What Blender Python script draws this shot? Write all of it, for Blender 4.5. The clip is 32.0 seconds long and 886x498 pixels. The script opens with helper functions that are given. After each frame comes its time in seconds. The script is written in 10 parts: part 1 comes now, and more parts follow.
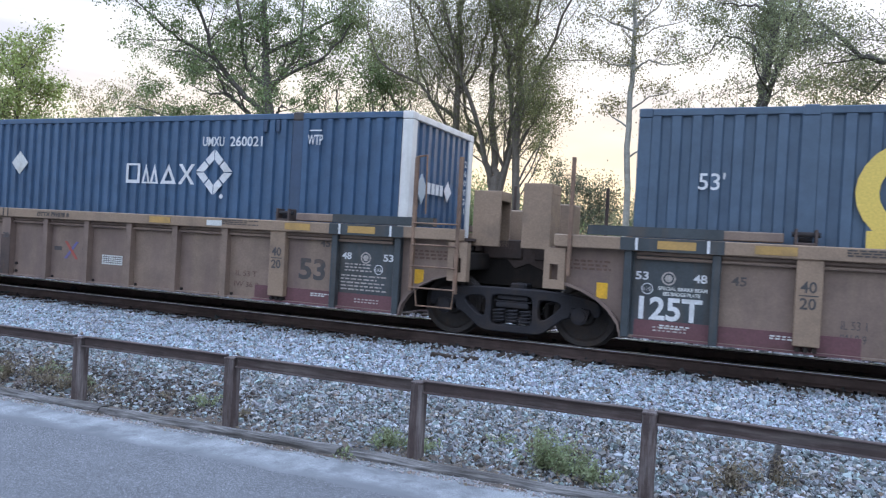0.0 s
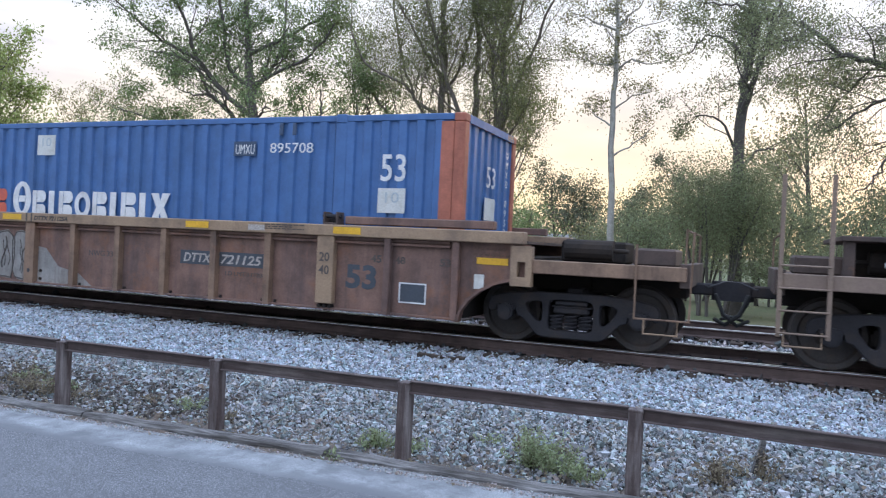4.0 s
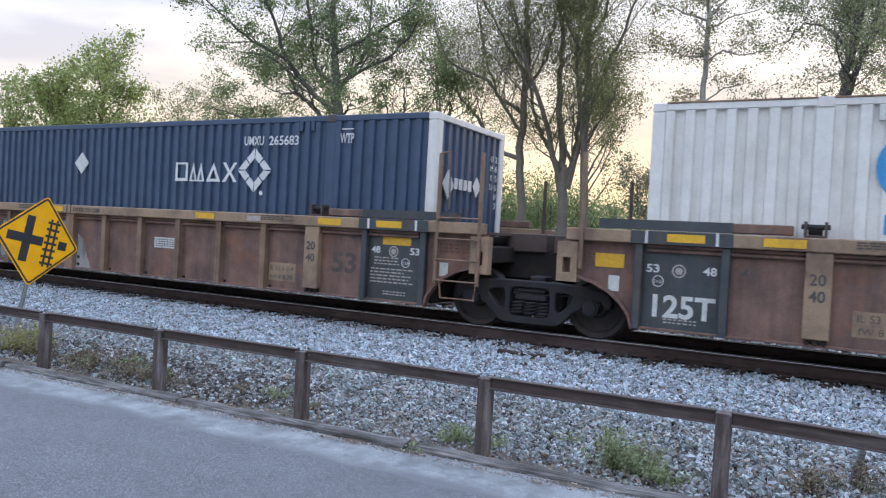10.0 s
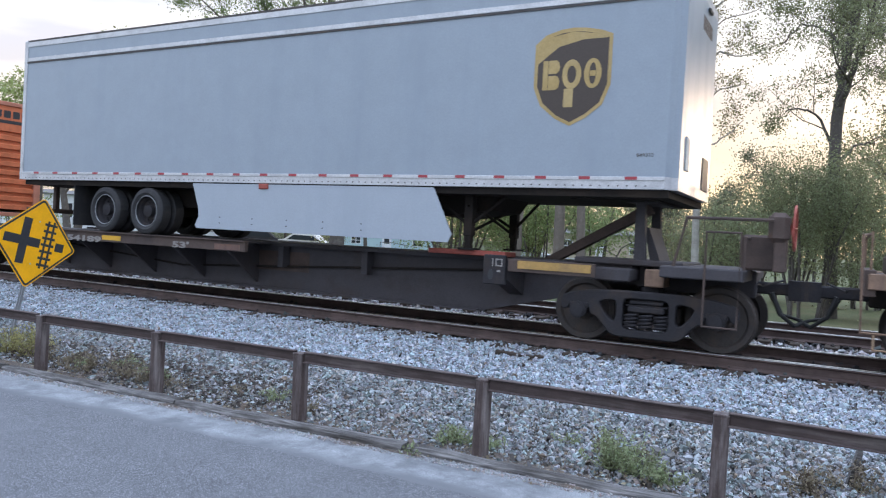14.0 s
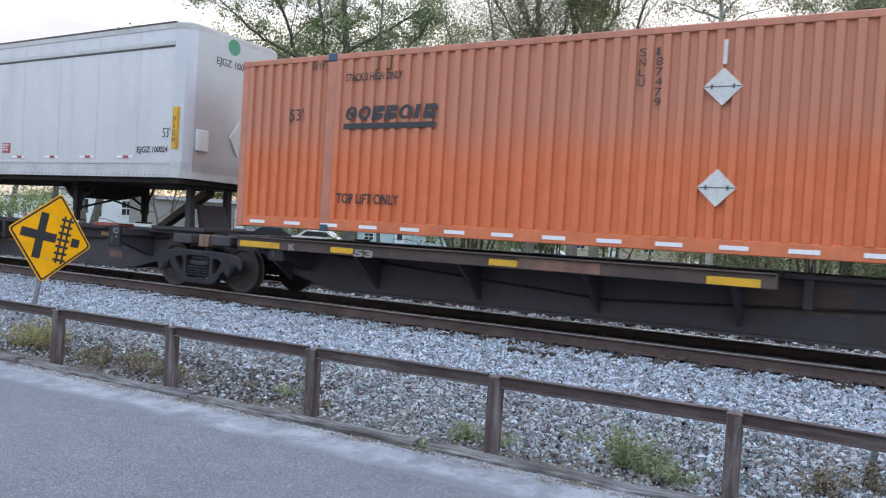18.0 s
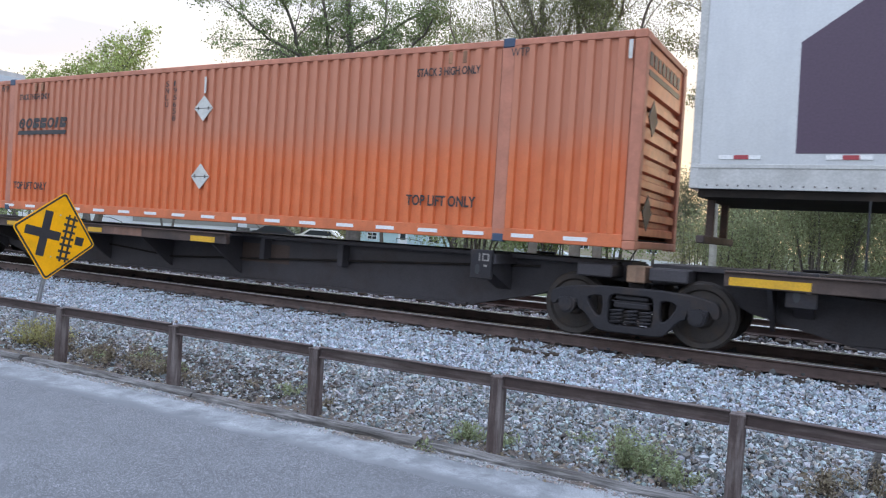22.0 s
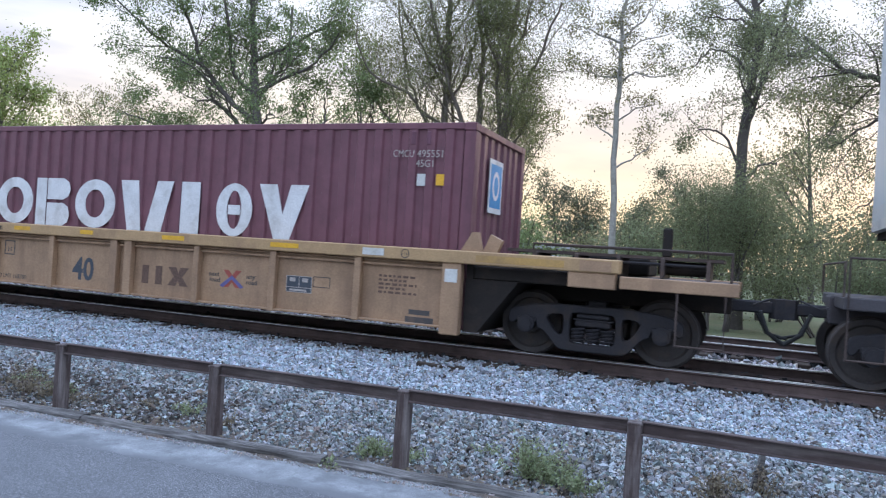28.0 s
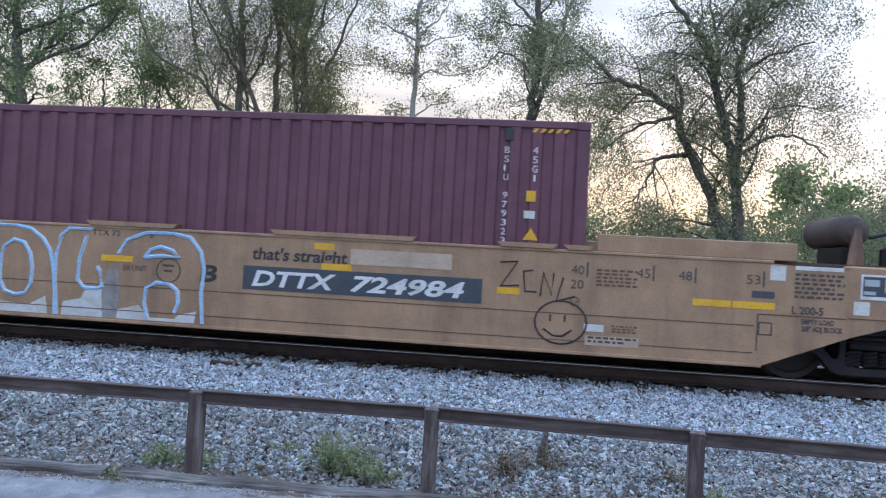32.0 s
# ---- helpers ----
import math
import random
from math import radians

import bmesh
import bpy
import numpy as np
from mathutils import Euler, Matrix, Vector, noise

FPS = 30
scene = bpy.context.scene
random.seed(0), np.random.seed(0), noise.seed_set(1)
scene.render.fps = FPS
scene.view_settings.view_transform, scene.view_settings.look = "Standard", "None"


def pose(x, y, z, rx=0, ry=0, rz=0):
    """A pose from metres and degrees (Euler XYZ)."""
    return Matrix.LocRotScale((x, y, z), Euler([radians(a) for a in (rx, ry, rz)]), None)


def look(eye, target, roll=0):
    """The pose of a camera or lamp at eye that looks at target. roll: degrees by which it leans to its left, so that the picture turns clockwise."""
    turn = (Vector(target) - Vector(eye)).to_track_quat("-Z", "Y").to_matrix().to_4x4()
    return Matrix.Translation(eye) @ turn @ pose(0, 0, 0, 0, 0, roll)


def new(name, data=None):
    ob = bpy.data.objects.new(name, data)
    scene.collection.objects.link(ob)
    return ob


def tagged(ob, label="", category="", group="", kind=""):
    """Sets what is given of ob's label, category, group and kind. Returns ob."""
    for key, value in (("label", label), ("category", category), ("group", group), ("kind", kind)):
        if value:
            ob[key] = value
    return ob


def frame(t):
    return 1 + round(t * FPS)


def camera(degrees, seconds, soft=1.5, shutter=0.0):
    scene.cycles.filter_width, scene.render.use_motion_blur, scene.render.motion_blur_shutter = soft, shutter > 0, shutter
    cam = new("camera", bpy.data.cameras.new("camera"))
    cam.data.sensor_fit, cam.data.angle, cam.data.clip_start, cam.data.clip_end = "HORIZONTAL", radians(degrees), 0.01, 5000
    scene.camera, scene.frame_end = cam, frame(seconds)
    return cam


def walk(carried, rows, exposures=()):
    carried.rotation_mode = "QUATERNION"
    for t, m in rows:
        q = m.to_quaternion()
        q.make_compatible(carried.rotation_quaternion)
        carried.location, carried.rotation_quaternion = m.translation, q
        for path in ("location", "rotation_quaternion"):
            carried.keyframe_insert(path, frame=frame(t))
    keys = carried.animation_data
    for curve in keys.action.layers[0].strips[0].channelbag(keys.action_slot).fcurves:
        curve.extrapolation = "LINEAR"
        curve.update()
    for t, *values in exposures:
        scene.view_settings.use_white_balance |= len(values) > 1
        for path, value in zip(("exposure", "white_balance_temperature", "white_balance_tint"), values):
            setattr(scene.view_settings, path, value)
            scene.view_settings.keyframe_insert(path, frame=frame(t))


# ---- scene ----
# The camera stands at the roadside and only turns: seconds, tilt, lean, turn.
EYE = (0.0, 0.0, 1.306)
TURNS = [
    (0, 89.57, -3.23, 23.40), (0.5, 89.66, -3.03, 22.63), (1, 89.70, -2.79, 22.06), (1.5, 89.71, -2.74, 21.64), (2, 89.67, -2.71, 21.38),
    (2.5, 89.62, -2.68, 21.25), (4.5, 89.61, -2.75, 23.02), (5, 89.56, -2.81, 23.87), (5.5, 89.48, -3.00, 24.69), (6, 89.35, -3.07, 25.46),
    (6.5, 89.24, -3.10, 26.18), (7, 89.18, -3.15, 26.83), (7.5, 89.14, -3.14, 27.35), (8, 89.12, -3.18, 27.75), (8.5, 89.07, -3.17, 28.07),
    (9, 89.05, -3.15, 28.32), (9.5, 89.02, -3.16, 28.50), (10, 89.00, -3.15, 28.57), (10.5, 89.00, -3.13, 28.59), (11, 88.99, -3.08, 28.58),
    (11.5, 89.01, -3.09, 28.54), (12, 89.04, -3.02, 28.49), (12.5, 89.05, -3.05, 28.47), (13, 89.06, -3.02, 28.45), (13.5, 89.09, -3.03, 28.43),
    (14, 89.11, -3.07, 28.38), (14.5, 89.11, -3.13, 28.39), (16.5, 88.95, -3.33, 29.11), (17, 88.89, -3.36, 29.24), (17.5, 88.87, -3.41, 29.33),
    (18, 88.82, -3.34, 29.37), (18.5, 88.82, -3.32, 29.42), (19, 88.82, -3.33, 29.45), (19.5, 88.84, -3.41, 29.46), (20, 88.83, -3.39, 29.46),
    (20.5, 88.78, -3.26, 29.41), (21, 88.81, -3.30, 29.40), (21.5, 88.81, -3.41, 29.45), (22, 88.77, -3.55, 29.62), (22.5, 88.76, -3.50, 29.65),
    (23, 88.77, -3.38, 29.25), (23.5, 88.87, -3.29, 28.70), (24, 88.93, -3.24, 28.40), (24.5, 88.94, -3.31, 28.33), (25, 89.06, -3.39, 27.90),
    (25.5, 89.25, -3.51, 26.83), (27.5, 90.26, -3.77, 22.67), (28, 90.33, -3.67, 22.39), (28.5, 90.37, -3.64, 22.01), (29, 90.37, -3.48, 21.15),
    (29.5, 90.39, -3.37, 19.33), (30, 90.48, -3.33, 16.51), (30.5, 90.54, -3.25, 13.24), (31, 90.62, -3.20, 10.35), (31.5, 90.69, -3.17, 8.24),
    (32, 90.71, -3.17, 6.93),
]
cam = camera(61.65, 32.0, soft=1.15, shutter=0.1)
walk(cam, [(t, pose(*EYE, a, b, c)) for t, a, b, c in TURNS], exposures=[(0, 0.59, 6350, 14), (5, 0.53, 6550, 14), (9, 0.46, 6700, 14), (12.5, 0.58, 6650, 14), (18, 0.68, 6900, 14), (24, 0.69, 6850, 14), (28, 0.49, 6250, 14), (32, 0.34, 6100, 14)])

# The train's way along the track: metres run since the start, from its speed every two seconds.
TRACK_Y = 10.886
SPEED = [6.043, 6.079, 6.115, 6.15, 6.18, 6.205, 6.227, 6.25, 6.272, 6.293, 6.313, 6.333, 6.358, 6.394, 6.44, 6.491, 6.544]


def run(t):
    total, step = 0.0, 0
    while t > 0:
        u = min(t, 2.0)
        a, b = SPEED[step], SPEED[step + 1]
        total += u * (a + (b - a) * u / 4)
        t, step = t - 2.0, step + 1
    return total

# ---- light ----
SUN_TURN = radians(14)  # the sun has just set behind the trees, a little to the right of straight across the track
world = bpy.data.worlds.new("world")
scene.world = world
world.use_nodes = True
_n = world.node_tree.nodes
_l = world.node_tree.links
_bg = _n["Background"]
_sky = _n.new("ShaderNodeTexSky")
_sky.sky_type, _sky.sun_disc = "NISHITA", False
_sky.sun_elevation, _sky.sun_rotation = radians(5.0), SUN_TURN
_sky.air_density, _sky.dust_density, _sky.ozone_density, _sky.altitude = 1.0, 1.6, 1.4, 10
# thin high cloud veils the whole sky, whiter overhead and warm above the trees
_tc = _n.new("ShaderNodeTexCoord")
_sep = _n.new("ShaderNodeSeparateXYZ")
_l.new(_tc.outputs["Generated"], _sep.inputs[0])
_ramp = _n.new("ShaderNodeValToRGB")
_e = _ramp.color_ramp.elements
_e[0].position, _e[0].color = 0.0, (0.93, 0.71, 0.46, 1)
_e[1].position, _e[1].color = 0.85, (1.60, 2.02, 2.68, 1)
for _p, _c in ((0.06, (1.14, 0.88, 0.56, 1)), (0.15, (1.07, 0.91, 0.70, 1)), (0.27, (0.85, 0.86, 0.88, 1)), (0.42, (0.88, 1.02, 1.22, 1))):
    _k = _ramp.color_ramp.elements.new(_p)
    _k.color = _c
_l.new(_sep.outputs["Z"], _ramp.inputs[0])
_no = _n.new("ShaderNodeTexNoise")
_no.inputs["Scale"].default_value, _no.inputs["Detail"].default_value = 3.2, 5
_mp = _n.new("ShaderNodeMapping")
_mp.inputs["Scale"].default_value = (1, 1, 5.0)
_l.new(_tc.outputs["Generated"], _mp.inputs[0])
_l.new(_mp.outputs[0], _no.inputs["Vector"])
_cl = _n.new("ShaderNodeValToRGB")
_cl.color_ramp.elements[0].position, _cl.color_ramp.elements[0].color = 0.46, (1, 1, 1, 1)
_cl.color_ramp.elements[1].position, _cl.color_ramp.elements[1].color = 0.66, (0.73, 0.75, 0.83, 1)
_l.new(_no.outputs["Fac"], _cl.inputs[0])
_mul = _n.new("ShaderNodeMix")
_mul.data_type, _mul.blend_type = "RGBA", "MULTIPLY"
_mul.inputs["Factor"].default_value = 1.0
# away from the sunset the low sky is cool and even
_east = _n.new("ShaderNodeValToRGB")
_e = _east.color_ramp.elements
_e[0].position, _e[0].color = 0.0, (0.66, 0.74, 0.86, 1)
_e[1].position, _e[1].color = 0.85, (1.60, 2.02, 2.68, 1)
for _p, _c in ((0.15, (0.72, 0.83, 0.98, 1)), (0.42, (0.95, 1.13, 1.38, 1))):
    _k = _east.color_ramp.elements.new(_p)
    _k.color = _c
_l.new(_sep.outputs["Z"], _east.inputs[0])
_side = _n.new("ShaderNodeMapRange")
_side.inputs["From Min"].default_value, _side.inputs["From Max"].default_value = 0.5, 0.97
_west = _n.new("ShaderNodeVectorMath")
_west.operation = "DOT_PRODUCT"
_west.inputs[1].default_value = (-0.36, 0.93, 0.0)
_l.new(_tc.outputs["Generated"], _west.inputs[0])
_l.new(_west.outputs["Value"], _side.inputs["Value"])
_both = _n.new("ShaderNodeMix")
_both.data_type = "RGBA"
_l.new(_side.outputs[0], _both.inputs["Factor"])
_l.new(_east.outputs[0], _both.inputs[6])
_l.new(_ramp.outputs[0], _both.inputs[7])
_l.new(_both.outputs[2], _mul.inputs[6])
_l.new(_cl.outputs[0], _mul.inputs[7])
_sc = _n.new("ShaderNodeMix")
_sc.data_type, _sc.blend_type = "RGBA", "MIX"
_sc.inputs["Factor"].default_value = 0.86
_dim = _n.new("ShaderNodeMix")
_dim.data_type, _dim.blend_type = "RGBA", "MULTIPLY"
_dim.inputs["Factor"].default_value = 1.0
_dim.inputs[7].default_value = (0.09, 0.09, 0.09, 1)
_l.new(_sky.outputs[0], _dim.inputs[6])
_l.new(_dim.outputs[2], _sc.inputs[6])
_l.new(_mul.outputs[2], _sc.inputs[7])
_l.new(_sc.outputs[2], _bg.inputs["Color"])
_bg.inputs["Strength"].default_value = 1.0
_sun = new("sun", bpy.data.lights.new("sun", "SUN"))
_sun.data.energy, _sun.data.angle, _sun.data.color = 0.6, radians(10), (1.0, 0.78, 0.55)
_sun.matrix_world = look((0, 0, 30), (-math.sin(SUN_TURN), -math.cos(SUN_TURN), 30 - math.tan(radians(5))))


# ---- mesh tools ----
class Geo:
    """Collects simple solids into one mesh."""

    def __init__(self):
        self.v, self.f = [], []

    def add(self, vs, fs):
        n = len(self.v)
        self.v += [tuple(p) for p in vs]
        self.f += [tuple(i + n for i in q) for q in fs]
        return self

    def box(self, x0, x1, y0, y1, z0, z1, c=0.0):
        lo, hi = (min(x0, x1), min(y0, y1), min(z0, z1)), (max(x0, x1), max(y0, y1), max(z0, z1))
        c = min(c, min(h - l for l, h in zip(lo, hi)) * 0.45)
        if c <= 0:
            vs = [((lo, hi)[i][0], (lo, hi)[j][1], (lo, hi)[k][2]) for i in (0, 1) for j in (0, 1) for k in (0, 1)]
            return self.add(vs, [(0, 1, 3, 2), (4, 6, 7, 5), (0, 4, 5, 1), (2, 3, 7, 6), (0, 2, 6, 4), (1, 5, 7, 3)])
        vs, at = [], {}
        for i in (0, 1):
            for j in (0, 1):
                for k in (0, 1):
                    for a in range(3):
                        p = []
                        for ax, s in enumerate((i, j, k)):
                            d = 0 if ax == a else c
                            p.append(hi[ax] - d if s else lo[ax] + d)
                        at[i, j, k, a] = len(vs)
                        vs.append(p)
        fs = []
        for a in range(3):
            b, d = (a + 1) % 3, (a + 2) % 3
            for s in (0, 1):
                q = []
                for u, w in ((0, 0), (1, 0), (1, 1), (0, 1)):
                    k = [0, 0, 0]
                    k[a], k[b], k[d] = s, u, w
                    q.append(at[(*k, a)])
                fs.append(tuple(q) if s else tuple(q[::-1]))
            for u in (0, 1):
                for w in (0, 1):
                    k0, k1 = [0, 0, 0], [0, 0, 0]
                    k0[b], k0[d], k1[b], k1[d], k1[a] = u, w, u, w, 1
                    q = (at[(*k0, b)], at[(*k1, b)], at[(*k1, d)], at[(*k0, d)])
                    fs.append(q if u == w else q[::-1])
        for i in (0, 1):
            for j in (0, 1):
                for k in (0, 1):
                    q = tuple(at[i, j, k, a] for a in range(3))
                    fs.append(q if (i + j + k) % 2 else q[::-1])
        return self.add(vs, fs)

    def cyl(self, p, q, r, n=12, r2=None, caps=True):
        p, q = Vector(p), Vector(q)
        r2 = r if r2 is None else r2
        d = (q - p).normalized()
        a = d.orthogonal().normalized()
        b = d.cross(a)
        ring = [(math.cos(2 * math.pi * i / n), math.sin(2 * math.pi * i / n)) for i in range(n)]
        vs = [p + r * (a * x + b * y) for x, y in ring] + [q + r2 * (a * x + b * y) for x, y in ring]
        fs = [(i, (i + 1) % n, n + (i + 1) % n, n + i) for i in range(n)]
        if caps:
            fs += [tuple(range(n))[::-1], tuple(range(n, 2 * n))]
        return self.add(vs, fs)

    def tube(self, pts, r, n=6):
        """One unbroken round bar along the points."""
        pts, vs, fs = [Vector(p) for p in pts], [], []
        for j, p in enumerate(pts):
            u = (p - pts[j - 1]).normalized() if j else (pts[1] - p).normalized()
            w = (pts[j + 1] - p).normalized() if j < len(pts) - 1 else u
            ax = (u + w).normalized()
            a = ax.cross(Vector((0.31, 0.21, 0.93))).normalized()
            b = ax.cross(a)
            k = 1 / max(0.5, ax.dot(u))
            vs += [p + r * k ** 0.5 * (a * math.cos(2 * math.pi * i / n) + b * math.sin(2 * math.pi * i / n)) for i in range(n)]
        for j in range(len(pts) - 1):
            fs += [(j * n + i, j * n + (i + 1) % n, (j + 1) * n + (i + 1) % n, (j + 1) * n + i) for i in range(n)]
        fs += [tuple(range(n)), tuple(range((len(pts) - 1) * n, len(pts) * n))[::-1]]
        return self.add(vs, fs)

    def prism(self, poly, a0, a1, axis="y"):
        """A polygon in the plane of the other two axes, pushed from a0 to a1 along the axis."""
        n = len(poly)
        put = {"y": lambda u, w, a: (u, a, w), "x": lambda u, w, a: (a, u, w), "z": lambda u, w, a: (u, w, a)}[axis]
        vs = [put(u, w, a0) for u, w in poly] + [put(u, w, a1) for u, w in poly]
        fs = [(i, (i + 1) % n, n + (i + 1) % n, n + i) for i in range(n)] + [tuple(range(n))[::-1], tuple(range(n, 2 * n))]
        return self.add(vs, fs)

    def frame_of(self, outer, inner, a0, a1):
        """A ring between two outlines of the same count, in the xz plane, from y a0 to a1."""
        n = len(outer)
        vs = [(u, a, w) for a in (a0, a1) for poly in (outer, inner) for u, w in poly]
        fs = []
        for i in range(n):
            j = (i + 1) % n
            fs += [(i, j, n + j, n + i), (2 * n + i, 3 * n + i, 3 * n + j, 2 * n + j), (i, 2 * n + i, 2 * n + j, j), (n + i, n + j, 3 * n + j, 3 * n + i)]
        return self.add(vs, fs)

    def mesh(self, name):
        me = bpy.data.meshes.new(name)
        me.from_pydata(self.v, [], self.f)
        if len(self.f) < 30000:
            bm = bmesh.new()
            bm.from_mesh(me)
            bmesh.ops.recalc_face_normals(bm, faces=bm.faces)
            bm.to_mesh(me)
            bm.free()
        me.update()
        return me


def part(name, geo, material, parent=None, label="", smooth=False):
    """One mesh object, under a thing or a part."""
    me = geo.mesh(name) if isinstance(geo, Geo) else geo
    if material and not me.materials:
        me.materials.append(material)
    if smooth:
        me.polygons.foreach_set("use_smooth", [True] * len(me.polygons))
    ob = new(name, me)
    if parent:
        ob.parent = parent
    return tagged(ob, label=label)


def thing(name, label, category, m=None, group="", kind=""):
    ob = tagged(new(name), label, category, group, kind)
    if m is not None:
        ob.matrix_basis = m
    return ob


_glyphs = {}


def letters(body, size, bold=0.0, shear=0.0, squeeze=1.0):
    """The mesh of a line of writing that stands in the xz plane and faces -y, its lower left at the origin."""
    key = (body, size, bold, shear, squeeze)
    if key not in _glyphs:
        cu = bpy.data.curves.new("writing", "FONT")
        cu.body, cu.size, cu.offset, cu.shear, cu.extrude, cu.resolution_u = body, size, bold, shear, 0.002, 3
        ob = bpy.data.objects.new("writing", cu)
        scene.collection.objects.link(ob)
        me = bpy.data.meshes.new_from_object(ob)
        bpy.data.objects.remove(ob)
        me.transform(Matrix.Diagonal((squeeze, 1, 1, 1)))
        me.transform(pose(0, 0, 0, 90))
        _glyphs[key] = me
    return _glyphs[key]


def write(body, x, y, z, size, material, parent, width=None, bold=0.0, shear=0.0, name="lettering"):
    """Writing at x, z on the side y, as wide as told; one mesh under its thing."""
    me = letters(body, size, bold, shear)
    xs = [v.co.x for v in me.vertices]
    if width:
        me = letters(body, size, bold, shear, round(width / (max(xs) - min(xs)), 3))
        xs = [v.co.x for v in me.vertices]
    me = me.copy()
    me.transform(Matrix.Translation((x - min(xs), y, z)))
    me.materials.clear()
    return part(name, me, material, parent)


def write_end(body, x, y, z, size, material, parent, width, name="lettering"):
    """Writing on an end wall that faces +x, starting at y."""
    me = letters(body, size)
    xs = [v.co.x for v in me.vertices]
    me = letters(body, size, 0.0, 0.0, round(width / (max(xs) - min(xs)), 3)).copy()
    me.transform(Matrix.Translation((x, y, z)) @ pose(0, 0, 0, 0, 0, 90))
    me.materials.clear()
    return part(name, me, material, parent)


def bars(rows, y, material, parent, name="lettering", lean=0.0):
    """Plain bars for writing that is not spelled out: rows of x0, x1, z0, z1."""
    g = Geo()
    for x0, x1, z0, z1 in rows:
        d = lean * (z1 - z0)
        g.prism([(x0, z0), (x1, z0), (x1 + d, z1), (x0 + d, z1)], y, y - 0.003)
    return tagged(part(name, g, material, parent), kind="stuff" if len(rows) > 4 else "")


def lines_of(x0, x1, z0, z1, n, seed=1, fill=0.55):
    """Rows of word-long bars that stand for small writing."""
    r = random.Random(seed)
    out, h = [], (z1 - z0) / n
    for i in range(n):
        x, end = x0, x1 - (x1 - x0) * r.uniform(0, 0.35) * (i % 2)
        while x < end - 0.02:
            w = min(r.uniform(0.04, 0.13) * (x1 - x0) + 0.012, end - x)
            out.append((x, x + w, z1 - i * h - h * fill, z1 - i * h))
            x += w + 0.3 * h + 0.01
    return out


def marks(spec, x0, x1, z0, z1, y, material, parent, name="brand_mark", lean=0.0):
    """Big plain shapes in place of a trade name: o ring, b slab with slots, s bars, v wedge, i post, x and y crosses, f frame, t and z triangles."""
    wide = {"i": 0.6, "o": 1.0, "b": 0.9, "v": 1.0, "x": 1.1, "y": 1.1, "w": 1.45, "s": 0.9, "f": 1.0, "t": 1.1, "z": 1.2}
    unit = (x1 - x0) / (sum(wide[c] for c in spec) + 0.14 * (len(spec) - 1))
    x, h = x0, z1 - z0
    for c in spec:
        w, g = wide[c] * unit, Geo()
        k = lambda u, q: (x + u * w + lean * q * h, z0 + q * h)
        ring = lambda a, b: [k(0.5 + a * math.cos(2 * math.pi * i / 28), 0.5 + b * math.sin(2 * math.pi * i / 28)) for i in range(28)]
        if c == "o":
            g.frame_of(ring(0.5, 0.5), ring(0.24, 0.29), y, y - 0.003)
        elif c == "b":
            g.prism([k(0, 0), k(0.3, 0), k(0.3, 1), k(0, 1)], y, y - 0.003)
            g.prism([k(0.33, 0.55), k(0.8, 0.55), k(0.95, 0.63), k(1, 0.77), k(0.95, 0.92), k(0.8, 1), k(0.33, 1)], y, y - 0.003)
            g.prism([k(0.33, 0), k(0.8, 0), k(0.95, 0.08), k(1, 0.23), k(0.95, 0.4), k(0.8, 0.48), k(0.33, 0.48)], y, y - 0.003)
        elif c == "s":
            g.frame_of(ring(0.5, 0.5), ring(0.2, 0.36), y, y - 0.003)
            g.prism([k(0.33, 0.41), k(0.67, 0.41), k(0.67, 0.59), k(0.33, 0.59)], y, y - 0.0025)
        elif c == "i":
            g.prism([k(0.1, 0), k(0.7, 0), k(0.7, 1), k(0.1, 1)], y, y - 0.003)
        elif c == "f":
            g.frame_of([k(0, 0), k(1, 0), k(1, 1), k(0, 1)], [k(0.17, 0.17), k(0.83, 0.17), k(0.83, 0.9), k(0.17, 0.9)], y, y - 0.003)
        elif c == "t":
            g.frame_of([k(0, 0), k(1, 0), k(0.5, 1)], [k(0.26, 0.15), k(0.74, 0.15), k(0.5, 0.66)], y, y - 0.003)
        elif c == "z":
            for u in (0, 0.5):
                g.frame_of([k(u, 0), k(u + 0.5, 0), k(u + 0.25, 1)], [k(u + 0.14, 0.08), k(u + 0.36, 0.08), k(u + 0.25, 0.6)], y, y - 0.003)
        elif c == "v":
            g.prism([k(0.34, 0), k(0.66, 0), k(1, 1), k(0.64, 1), k(0.5, 0.45), k(0.36, 1), k(0, 1)], y, y - 0.003)
        elif c == "w":
            g.prism([k(0.16, 0), k(0.42, 0), k(0.34, 1), k(0, 1)], y, y - 0.003)
            g.prism([k(0.5, 0), k(0.8, 0), k(1, 1), k(0.7, 1)], y, y - 0.003)
        else:
            a = 0.2 if c == "x" else 0.11
            g.prism([k(0, 0), k(2 * a, 0), k(0.5, 0.5 - a), k(1 - 2 * a, 0), k(1, 0), k(0.5 + a, 0.5), k(1, 1), k(1 - 2 * a, 1), k(0.5, 0.5 + a), k(2 * a, 1), k(0, 1), k(0.5 - a, 0.5)], y, y - 0.003)
        part(name, g, material, parent)
        x += w + 0.14 * unit


# ---- materials ----
_mats = {}


